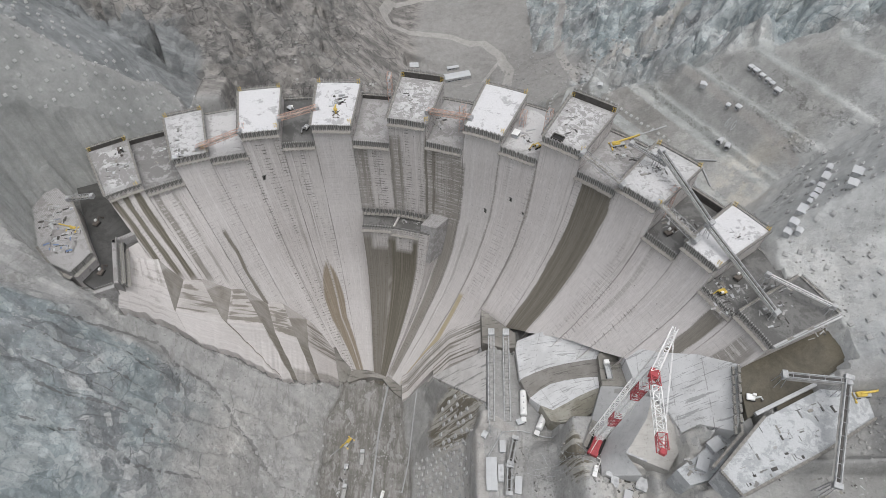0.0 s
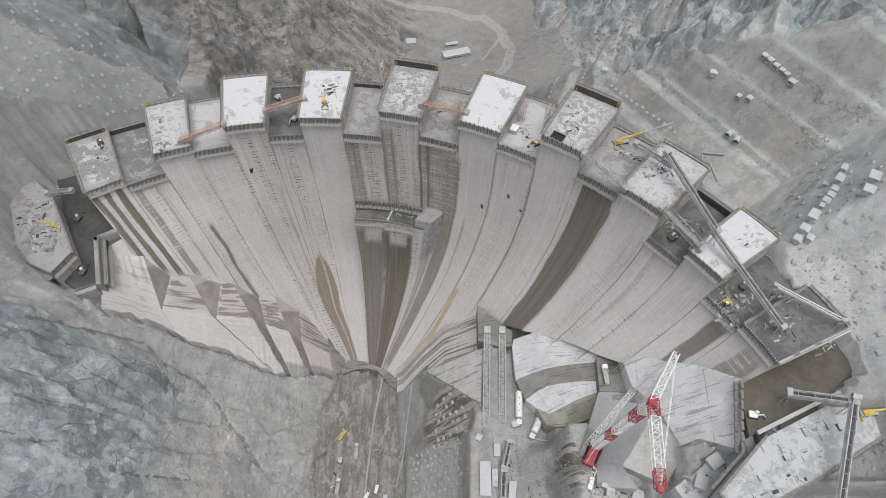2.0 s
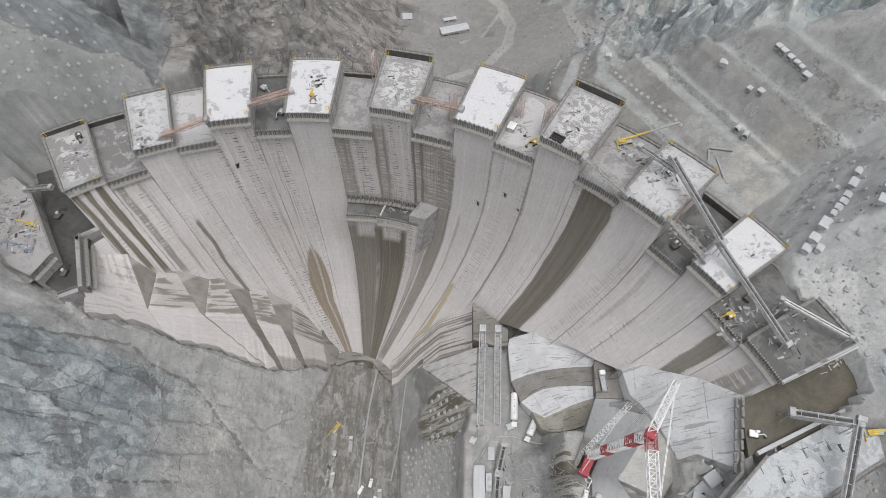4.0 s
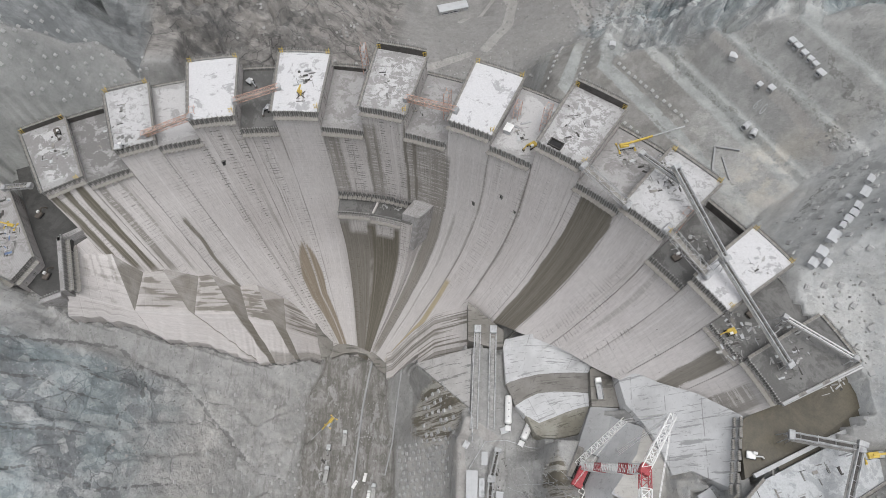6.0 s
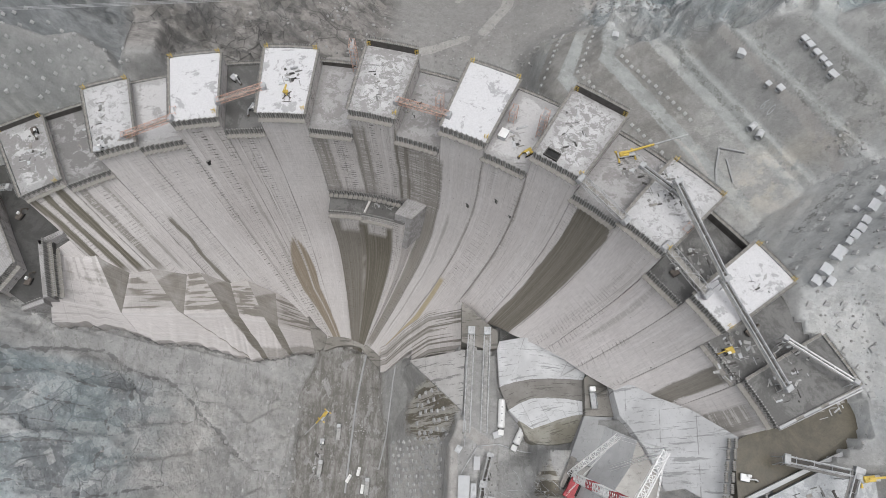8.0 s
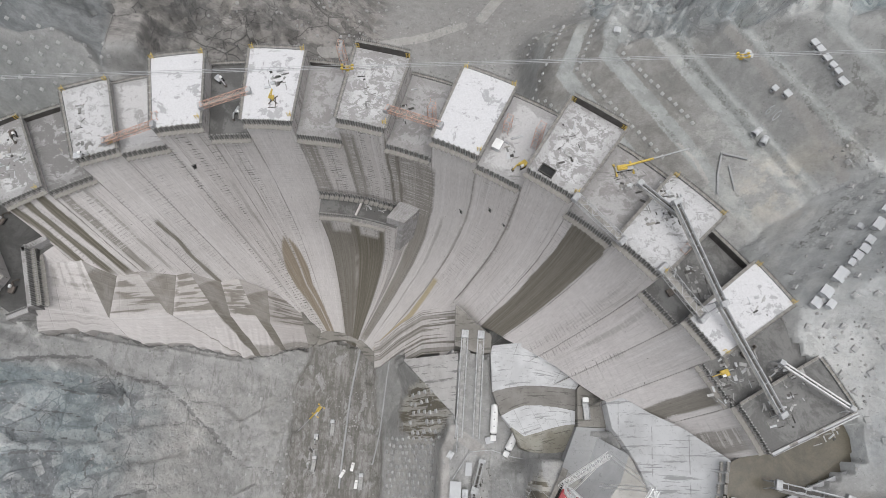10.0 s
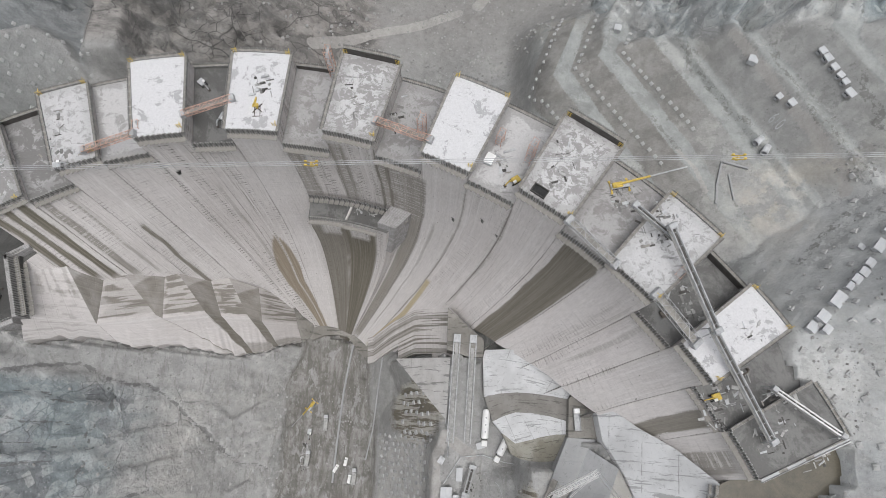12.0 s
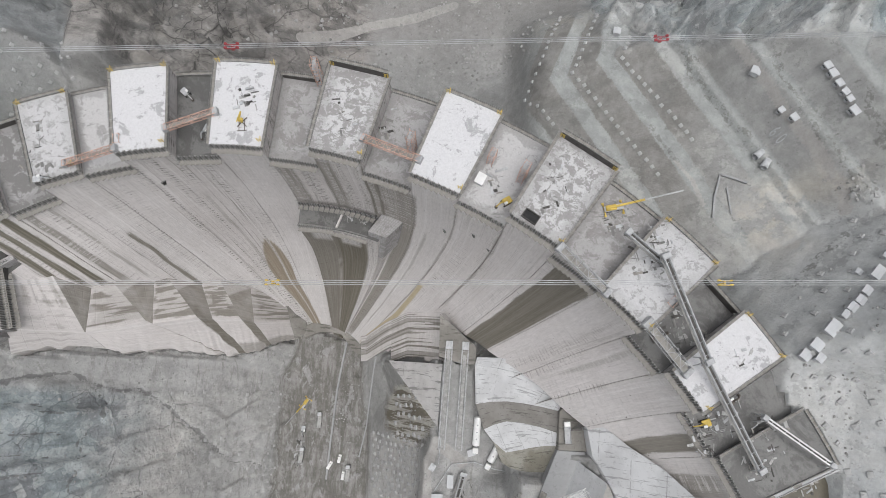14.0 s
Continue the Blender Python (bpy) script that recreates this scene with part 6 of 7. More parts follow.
def digger(m, label, col, arm=4.5, group="diggers on the site"):
    """A tracked digger, arm along +x."""
    ob = thing("excavator", m, label, "excavator", group)
    for y in (-1.15, 1.15):
        bm = bmesh.new()
        soft_box(bm, (-1.9, y - 0.3, 0), (1.9, y + 0.3, 0.85), 0.25)
        part("track", bm, M_BLACK, ob)
    bm = bmesh.new()
    soft_box(bm, (-2.2, -1.35, 0.9), (1.2, 1.35, 1.9), 0.2)
    part("body", bm, col, ob)
    bm = bmesh.new()
    soft_box(bm, (0.0, 0.35, 1.6), (1.5, 1.35, 3.0), 0.15)
    cab = part("cab", bm, M_WHITEP, ob, "pale cab")
    bm = bmesh.new()
    box(bm, (1.52, 0.45, 2.0), (1.56, 1.25, 2.9))
    part("windscreen", bm, M_GLASS, cab)
    bm = bmesh.new()
    beam(bm, (1.0, -0.2, 1.6), (arm * 0.6, -0.2, 3.6), 0.45, 0.6)
    part("boom", bm, col, ob)
    bm = bmesh.new()
    beam(bm, (arm * 0.6, -0.2, 3.6), (arm, -0.2, 1.2), 0.35, 0.45)
    part("stick", bm, col, ob)
    bm = bmesh.new()
    soft_box(bm, (arm - 0.5, -0.8, 0.3), (arm + 0.5, 0.4, 1.2), 0.15)
    part("bucket", bm, M_RUST, ob)
    return ob


for x, y, z, a, col, lab in (
    (-81.0, 236.5, 152.0, 320, M_WALLS, "grey excavator on a dark wet block"), (-71.2, 222.5, 152.0, 250, M_WALLS, "grey excavator on a dark wet block"),
    (-160.5, 211.5, 146.0, 300, M_RUST, "dark drill rig on a patchy block"), (-127.5, 200.0, 153.0, 10, M_WALLS, "grey machine on a pale block"),
    (36.8, 197.5, 166.0, 215, M_YELLOW, "yellow excavator on a pale low block"), (104.6, 130.3, 154.5, 200, M_YELLOW, "yellow excavator among rubble on a block"),
    (-158.6, 154.6, 125.0, 80, M_RUST, "dark excavator in the wet pit"), (-171.0, 183.0, 125.0, 70, M_RUST, "dark excavator in the wet pit"),
    (108.5, 91.0, 146.0, 350, M_WHITEP, "pale excavator beside the muddy pool"), (-57.5, 108.0, 0.3, 270, M_WALLS, "grey excavator on the gorge floor"),
    (113.0, 137.5, 154.5, 40, M_RUST, "dark excavator on a block"), (88.5, 156.5, 158.0, 30, M_RUST, "dark excavator on a wet low block"),
):
    digger(pose(x, y, z, 0, 0, a) @ Matrix.Scale(0.85, 4), lab, col)


# ---- vehicles ----
def wheels(ob, xs, half, r, parent=None):
    for x in xs:
        for y in (-half, half):
            bm = bmesh.new()
            tube(bm, (x, y - 0.14, r), (x, y + 0.14, r), r, 12)
            part("wheel", bm, M_BLACK, ob)


def tanker(m, label):
    ob = thing("tanker_truck", m, label, "tanker", "silo trailers")
    bm = bmesh.new()
    tube(bm, (-6.2, 0, 2.5), (5.6, 0, 2.5), 1.65, 20)
    tube(bm, (-6.8, 0, 2.5), (-6.2, 0, 2.5), 0.9, 20, r2=1.65)
    tube(bm, (5.6, 0, 2.5), (6.1, 0, 2.5), 1.65, 20, r2=0.9)
    part("tank", bm, M_WHITEP, ob, "white rounded tank")
    bm = bmesh.new()
    box(bm, (-6.5, -0.6, 0.9), (9.2, 0.6, 1.25))
    part("frame", bm, M_STEEL, ob)
    bm = bmesh.new()
    soft_box(bm, (6.8, -1.25, 1.1), (9.3, 1.25, 3.4), 0.2)
    cab = part("cab", bm, M_WHITEP, ob)
    bm = bmesh.new()
    box(bm, (9.32, -1.1, 2.2), (9.36, 1.1, 3.1))
    part("windscreen", bm, M_GLASS, cab)
    for x in (-3, 0, 3):
        bm = bmesh.new()
        tube(bm, (x, 0, 4.0), (x, 0, 4.3), 0.35, 12)
        part("hatch", bm, M_STEEL, ob)
    wheels(ob, (-5.4, -4.1, -2.8, 6.0, 8.4), 1.0, 0.5)
    return ob


tanker(on_ground(36.0, 117.5, 268), "white silo tanker parked on the gravel yard")
tanker(on_ground(45.0, 110.3, 244), "white silo tanker parked on the gravel yard")


def car(m, label, col, pickup=False):
    ob = thing("car", m, label, "car", "parked cars")
    bm = bmesh.new()
    soft_box(bm, (-2.3, -0.9, 0.35), (2.3, 0.9, 1.0), 0.15)
    part("body", bm, col, ob)
    bm = bmesh.new()
    soft_box(bm, (-0.5 if pickup else -1.8, -0.8, 1.0), (1.2, 0.8, 1.75), 0.2)
    roof = part("cabin", bm, col, ob)
    bm = bmesh.new()
    box(bm, (1.05, -0.7, 1.08), (1.24, 0.7, 1.6))
    part("windscreen", bm, M_GLASS, roof)
    wheels(ob, (-1.45, 1.45), 0.8, 0.36)
    return ob


def lorry(m, label, col, bed):
    ob = thing("lorry", m, label, "lorry", "site lorries")
    bm = bmesh.new()
    soft_box(bm, (2.4, -1.2, 0.8), (4.4, 1.2, 3.0), 0.2)
    cab = part("cab", bm, col, ob)
    bm = bmesh.new()
    box(bm, (4.42, -1.05, 1.9), (4.46, 1.05, 2.75))
    part("windscreen", bm, M_GLASS, cab)
    bm = bmesh.new()
    for lo, hi in (((-4.2, -1.25, 1.1), (2.2, 1.25, 1.3)), ((-4.2, -1.25, 1.3), (2.2, -1.13, 2.3)), ((-4.2, 1.13, 1.3), (2.2, 1.25, 2.3)), ((2.08, -1.13, 1.3), (2.2, 1.13, 2.4))):
        box(bm, lo, hi)
    part("load_bed", bm, bed, ob)
    wheels(ob, (-3.2, -1.9, 3.3), 1.0, 0.5)
    return ob


for x, y, a, pk in ((-35.8, 93.4, 80, False), (-41.0, 89.6, 62, False), (57.5, 74.5, 70, True), (-33.0, 84.5, 85, False)):
    car(on_ground(x, y, a, 0.0), "white car on the muddy ground", M_WHITEP, pk)
lorry(pose(70.6, 121.5, 103.0, 0, 0, 95), "white lorry parked on the dark platform", M_WHITEP, M_STEEL)
for x, y, a in ((-49, 113.5, 90), (-57.2, 94, 85), (-30.5, 86.0, 88), (62.5, 72.5, 62)):
    lorry(on_ground(x, y, a, 0.0), "grey site lorry on the muddy ground", M_WALLS, M_SOLDIER)


# ---- huts and containers ----
def hut(m, size, label, roof=None, gable=0.35, category="hut", group="site huts"):
    ob = thing("site_hut", m, label, category, group)
    lx, ly, lz = size
    bm = bmesh.new()
    soft_box(bm, (-lx / 2, -ly / 2, 0), (lx / 2, ly / 2, lz), 0.06)
    wall = part("wall", bm, M_WALLS, ob)
    bm = bmesh.new()
    e = 0.25
    top = [bm.verts.new(v) for v in ((-lx / 2 - e, -ly / 2 - e, lz + 0.02), (lx / 2 + e, -ly / 2 - e, lz + 0.02), (lx / 2 + e, ly / 2 + e, lz + 0.02), (-lx / 2 - e, ly / 2 + e, lz + 0.02), (-lx / 2 - e, 0, lz + gable), (lx / 2 + e, 0, lz + gable))]
    for f in ((0, 1, 5, 4), (2, 3, 4, 5), (0, 4, 3), (1, 2, 5), (3, 2, 1, 0)):
        bm.faces.new([top[i] for i in f])
    part("roof", bm, roof or M_ROOF, ob, "pale sheet roof")
    bm = bmesh.new()
    box(bm, (lx * 0.2, -ly / 2 - 0.04, 0.05), (lx * 0.2 + 0.9, -ly / 2 - 0.005, 2.0))
    part("door", bm, M_SOLDIER, ob, "grey door")
    for k in (-0.3, 0.0):
        bm = bmesh.new()
        box(bm, (lx * k - 0.12 * lx, -ly / 2 - 0.04, 1.1), (lx * k + 0.12 * lx, -ly / 2 - 0.005, 1.7))
        part("window", bm, M_GLASS, ob)
    return ob


rows_of_huts = (
    (160.3, 187.0, 50, 4.6, 2.4), (156.0, 180.6, 50, 6.4, 3.2), (153.2, 181.6, 50, 2.2, 2.0), (151.3, 174.4, 50, 3.8, 2.6), (148.9, 171.2, 50, 3.8, 2.8), (146.6, 168.9, 50, 4.0, 2.6), (144.4, 166.6, 50, 3.4, 1.8),
    (140.3, 161.8, 50, 7.2, 4.4), (135.6, 156.6, 50, 4.8, 3.6), (133.2, 153.4, 50, 4.4, 3.2), (136.6, 152.6, 50, 3.8, 2.4), (157.0, 168.4, 55, 6.4, 5.6), (152.4, 161.8, 55, 5.6, 5.4),
    (144.2, 251.3, 300, 3.4, 2.6), (145.9, 248.6, 296, 3.8, 2.8), (147.9, 245.2, 300, 3.4, 2.4), (149.7, 242.2, 310, 3.0, 2.2), (151.2, 239.8, 300, 2.8, 2.2), (153.2, 236.2, 306, 4.6, 3.0),
    (127.0, 256.0, 66, 4.0, 3.6), (136.4, 241.9, 310, 2.6, 2.4), (139.8, 238.4, 306, 3.6, 3.0), (82.8, 283.9, 80, 3.6, 3.0),
)
for x, y, a, lx, ly in rows_of_huts:
    hut(on_ground(x, y, a, 0.4), (lx * 0.66, ly * 0.85, 2.5), "white-roofed site hut on the gravel terrace")
hut(on_ground(2.5, 390.5, 17, 0.3), (20, 6.5, 3.5), "long pale-roofed shed on the valley floor", gable=0.8, category="shed")
hut(on_ground(-31.3, 399.8, 5, 0.3), (6.5, 5.5, 3.0), "small white-roofed shed on the valley floor", category="shed")
hut(on_ground(-1.0, 401.5, 15, 0.3), (9, 2.5, 2.4), "low grey container on the valley floor", category="container")
hut(on_ground(19.8, 83.5, 90, 0.3), (14, 4.4, 3.2), "long white-roofed shed beside the plant", category="shed")
for x, y, a, lx, ly in ((25.2, 96, 90, 5, 2.2), (24.0, 84, 90, 7, 2.0), (31.5, 79, 84, 7, 2.6), (66.5, 74.5, 76, 8, 2.6), (76.5, 71.5, 65, 4.4, 4.0), (70.0, 66.5, 70, 5, 2.6), (34, 108.5, 20, 3.0, 2.2), (17.0, 101.5, 60, 2.6, 2.0), (-125.4, 240.5, 80, 6.5, 2.6), (-125.2, 234.8, 80, 5.0, 3.0)):
    hut(on_ground(x, y, a, 0.3), (lx, ly, 2.6), "grey steel container with a pale top", M_ROOF if (lx + ly) % 2 > 1 else M_WALLS, 0.12, "container", "site containers")

for x, y, a, lx, ly in ((91.2, 71.4, 65, 4.5, 3.6), (97.5, 78.6, 32, 4.8, 4.0)):
    hut(pose(x, y, 131.0, 0, 0, a), (lx, ly, 2.6), "grey steel container with a pale top", M_ROOF, 0.12, "container", "site containers")

# trailer, ladder frame and kerb in the crane yard, a tank behind the dam, a cabin on a low block
trailer = thing("flat_trailer", pose(59.6, 92.6, 102.3, 0, 0, 66), "long pale timber-decked trailer beside the crane", "trailer")
bm = bmesh.new()
soft_box(bm, (-6.2, -1.25, 0.7), (6.2, 1.25, 1.15), 0.08)
part("deck", bm, M_WOOD, trailer, "pale timber deck")
wheels(trailer, (-4.6, -3.2, 3.2, 4.6), 1.0, 0.42)
ladder = thing("ladder_frame", pose(61.8, 82.6, 102.6, 0, 0, 60), "white steel ladder frame lying in the yard", "frame")
for sy in (-1.1, 1.1):
    bm = bmesh.new()
    beam(bm, (-4, sy, 0.3), (4, sy, 0.3), 0.35)
    part("rail", bm, M_WHITEP, ladder)
for k in range(5):
    bm = bmesh.new()
    beam(bm, (-3.6 + 1.8 * k, -1.0, 0.35), (-3.6 + 1.8 * k, 1.0, 0.35), 0.25)
    part("rung", bm, M_WHITEP, ladder)
kerb = thing("bench_kerb", Matrix(), "white concrete kerb on the earth bench", "kerb")
for a, b in (((69.3, 80.2, 117.3), (76.6, 77.1, 117.3)), ((69.3, 80.2, 117.3), (70.4, 82.0, 117.3))):
    bm = bmesh.new()
    beam(bm, a, b, 0.6, 0.6)
    part("kerb_length", bm, M_WALLS, kerb)
hut(pose(28.0, 204.5, 166.0, 0, 0, 64), (3.4, 2.6, 2.4), "small white cabin on a pale low block", M_WHITEP, 0.1, "cabin", "site huts")

# big pipe pieces beside the bench track
for x, y, a in ((133.8, 229.6, 40), (136.4, 226.0, 60)):
    ob = thing("steel_pipe", on_ground(x, y, a, 0.1), "wide grey steel pipe lying on the bench", "pipe", "pipe pieces")
    bm = bmesh.new()
    n = 20
    for k in range(n):
        p = [Vector((sx, r * math.cos(2 * math.pi * kk / n), 1.4 + r * math.sin(2 * math.pi * kk / n))) for kk in (k, k + 1) for r in (1.4, 1.28) for sx in (-1.9, 1.9)]
        v = [bm.verts.new(c) for c in p]
        for f in ((0, 1, 5, 4), (2, 6, 7, 3), (0, 4, 6, 2), (1, 3, 7, 5)):
            bm.faces.new([v[i] for i in f])
    bmesh.ops.remove_doubles(bm, verts=bm.verts, dist=0.001)
    part("shell", bm, M_WALLS, ob)

# painted level mark on the slope
txt = bpy.data.curves.new("level_mark", 'FONT')
txt.body, txt.size = "610", 3.6
drawn = bpy.data.objects.new("drawn", txt)
me = bpy.data.meshes.new_from_object(drawn)
bpy.data.objects.remove(drawn)
for v in me.vertices:
    p = Vector((135.3, 236.0)) + Vector((0.58, -0.81)) * v.co.x + Vector((0.7, 0.7)) * v.co.y
    v.co = (p.x, p.y, gz(p.x, p.y) + 1.1)
me.materials.clear()
me.materials.append(M_WALLS)
tagged(new("level_mark", me), "pale painted level number 610 on slope", "sign")


# ---- west block, slab and loose stuff ----
def edge_forms(ob, pts, top, name="form_panel", mesh=None, size=1.95):
    """Forms along an open line of points; the outside lies to the right of the way."""
    for a, b in zip(pts, pts[1:]):
        a, b = Vector(a[:2]), Vector(b[:2])
        n = max(1, round((b - a).length / size))
        for k in range(n):
            p = a.lerp(b, (k + 0.5) / n)
            set_child(name, mesh or FORM, ob, edge_pose((p.x, p.y, 0), ((b - a).y, -(b - a).x, 0), top + random.uniform(-0.08, 0.1)))


def prism_of(bm, pts, z0, z1, mat_top=0):
    """An upright block over an outline in plan."""
    uvl = bm.loops.layers.uv.verify()
    lo, hi = [bm.verts.new((x, y, z0)) for x, y in pts], [bm.verts.new((x, y, z1)) for x, y in pts]
    up = bm.faces.new(hi)
    bm.faces.new(lo[::-1])
    for k in range(len(pts)):
        bm.faces.new((hi[k - 1], lo[k - 1], lo[k], hi[k]))
    bmesh.ops.recalc_face_normals(bm, faces=bm.faces)
    up.material_index = mat_top
    for f in bm.faces:
        for lp in f.loops:
            lp[uvl].uv = (lp.vert.co.x + lp.vert.co.y, lp.vert.co.z)


west_block = thing("abutment_block", Matrix(), "clutter-covered concrete block at the gorge side", "concrete block")
bm = bmesh.new()
prism_of(bm, WEST_BLOCK, 112, 133.5, 1)
part("block_body", bm, [M_FACE, M_GREY], west_block)
edge_forms(west_block, ((-176.8, 153.0), (-166.3, 148.5), (-161.3, 159.2)), 134.0)
edge_forms(west_block, ((-161.3, 159.2), (-183.0, 191.0)), 133.9, "side_form", SIDE, 3.0)
edge_forms(west_block, ((-187.0, 162.7), (-176.8, 153.0)), 133.9, "side_form", SIDE, 3.0)

bm = bmesh.new()
prism_of(bm, PIT, 119, 125.0)
tagged(link("pit_floor", bm, M_PIT), "dark wet concrete floor of the pit", "floor", kind="structure")

# formed wall along the pit's edge
strip = thing("form_wall", Matrix(), "concrete wall with grey form frames along the pit", "wall")
for a, b in (((-159.1, 171.5), (-149.6, 147.2)), ((-149.6, 147.2), (-156.9, 143.6)), ((-150.5, 177.0), (-159.1, 171.5))):
    bm = bmesh.new()
    d = (Vector(b) - Vector(a)).normalized()
    side = Vector((-d.y, d.x)) * 2.2
    prism_of(bm, [tuple(Vector(a)), tuple(Vector(b)), tuple(Vector(b) + side), tuple(Vector(a) + side)], 116, 127.6)
    part("wall_body", bm, M_GREY, strip)
for off, top in ((2.3, 128.6), (3.6, 125.6)):
    a, b = Vector((-159.1, 171.5)), Vector((-149.6, 147.2))
    side = Vector((-(b - a).y, (b - a).x)).normalized() * off
    edge_forms(strip, (b + side, a + side), top)
edge_forms(strip, ((-149.6, 147.2), (-156.9, 143.6))[::-1], 128.2)
edge_forms(strip, ((-151.5, 174.5), (-156.5, 171.0)), 127.8)

slab = thing("concrete_slab", Matrix(), "pale concrete slab with form frames on east bank", "slab")
SLAB = ((91.2, 64.8), (96.1, 57.2), (127.5, 72.2), (160.0, 90.3), (156.2, 105.4), (111.2, 83.6))
bm = bmesh.new()
prism_of(bm, SLAB, 134, 147.0)
part("slab_body", bm, M_SLAB, slab)
edge_forms(slab, SLAB[:4], 147.6, "side_form", SIDE, 3.0)
edge_forms(slab, (SLAB[5], SLAB[0]), 147.6, "side_form", SIDE, 3.0)
edge_forms(slab, ((103.5, 79.0), (90.0, 66.5)), 144.8, "side_form", SIDE, 3.0)

# draped concrete on the east bank
def band(name, up, low, mat, label, category, thick=12.0):
    """A thick sheet between two of the bank's lines."""
    bm = bmesh.new()
    uvl, col = bm.loops.layers.uv.new("uv"), bm.loops.layers.float_color.new("stain_shade")
    nx, ny = 40, 8
    pts = [[line_at(up, i / nx).lerp(line_at(low, i / nx), j / ny) for i in range(nx + 1)] for j in range(ny + 1)]
    sheet(bm, uvl, col, pts, lambda j, i: (i * 0.95, j * 1.6), 0)
    rim = pts[0] + [r[nx] for r in pts[1:]] + pts[ny][-2::-1] + [pts[j][0] for j in range(ny - 1, -1, -1)]
    sheet(bm, uvl, col, [[p - Vector((0, 0, t)) for p in rim] for t in (thick, 0.0)], lambda j, i: (i, j * 4), 0)
    bmesh.ops.remove_doubles(bm, verts=bm.verts, dist=0.01)
    bmesh.ops.recalc_face_normals(bm, faces=bm.faces)
    return tagged(link(name, bm, mat), label, category)


def plate(name, pts, mat, label, category, thick=8.0):
    """A thick plate over an outline of points with their levels."""
    bm = bmesh.new()
    uvl = bm.loops.layers.uv.new("uv")
    hi, lo = [bm.verts.new(p) for p in pts], [bm.verts.new((p[0], p[1], p[2] - thick)) for p in pts]
    faces = [bm.faces.new(hi), bm.faces.new(lo[::-1])]
    for k in range(len(pts)):
        bm.faces.new((hi[k - 1], lo[k - 1], lo[k], hi[k]))
    bmesh.ops.recalc_face_normals(bm, faces=bm.faces)
    for f in bm.faces:
        for lp in f.loops:
            lp[uvl].uv = (lp.vert.co.x, lp.vert.co.y)
    return tagged(link(name, bm, mat), label, category)


band("concrete_apron", "strip_head", "strip_top", M_APRON, "pale concrete slope at the foot of the dam face", "apron")
band("concrete_apron", "strip_top", "strip_low", M_APRON, "pale curved concrete apron below the dam face", "apron")
band("dirt_ramp", "strip_low", "dirt_low", M_DIRT, "brown packed dirt ramp between pale aprons", "ramp", 10.0)
band("concrete_apron", "dirt_low", "lower_low", M_APRON, "pale curved concrete apron above the yard", "apron")
band("boarded_bench", "lower_low", "mud_low", M_BOARDS, "muddy boarded bench above the yard", "bench")
plate("truck_platform", [(x, y, 103.0) for x, y in PLATFORM], M_DUSK, "dark concrete platform with a parked lorry", "platform", 14.0)
plate("sloping_slab", [(x, y, slope_level(x, y)) for x, y in SLOPE], M_APRON, "pale tilted concrete slab with dark joints", "slab", 14.0)
plate("steel_ramp", ((67.0, 114.4, 102.8), (78.6, 114.3, 102.8), (75.4, 108.5, 103.0), (69.2, 94.7, 103.2), (60.5, 98.0, 103.0)), M_RAMP, "smooth grey ramp below the dark platform", "ramp")
band("grey_slope", BENCH, BANK, M_BANK, "smooth grey concrete bank above the crane yard", "slope", 8.0)
plate("earth_bench", ((84.0, 104.5, 115.0), (79.8, 94.5, 117.0), (69.1, 80.0, 117.0), (76.6, 76.9, 117.0), (84.0, 73.5, 118.0), (90.0, 82.0, 120.0), (88.2, 94.0, 119.5)), M_EARTH, "beige earth bench beside the crane yard", "bench", 8.0)
plate("toe_slab", ((-71.6, 178.2, 17.5), (-69.0, 167.0, 12.6), (-67.4, 157.1, 2.0), (-62.0, 162.0, 2.6), (-60.5, 178.0, 6.0)), M_DUSK, "damp dark concrete filling at the dam's toe", "slab", 12.0)
plate("sloping_slab", WEDGE, M_STREAK, "pale concrete wedge beside the twin tracks", "slab", 7.0)
tagged(plate("water_pool", [(x, y, 146.0) for x, y in POOL], M_MUD, "shallow brown muddy pool between concrete walls", "pool", 5.0), "shallow brown muddy pool between concrete walls", "pool", kind="structure")
plate("yard_terrace", [(x, y, 131.0) for x, y in TERRACE], M_SLAB, "grey concrete terrace with small huts", "terrace", 14.0)
plate("corner_slab", ((16.5, 169.5, 75.5), (34.0, 155.0, 75.5), (33.8, 147.5, 74.6), (28.0, 147.0, 74.4), (17.0, 150.0, 74.4)), M_DUSK, "damp dark concrete slab at the track heads", "slab", 16.0)
# form frames west of the muddy pool
frame_w = thing("form_strip", Matrix(), "grey form frames beside the muddy pool", "formwork")
for k in range(7):
    p = Vector((106.6, 101.5)).lerp(Vector((103.6, 80.5)), k / 6)
    for off, low in ((0.0, 0.0), (1.5, 1.6)):
        set_child("form_panel", SIDE, frame_w, edge_pose((p.x - off, p.y, 0), (-1, 0.15, 0), 148.6 - 0.7 * k - low))


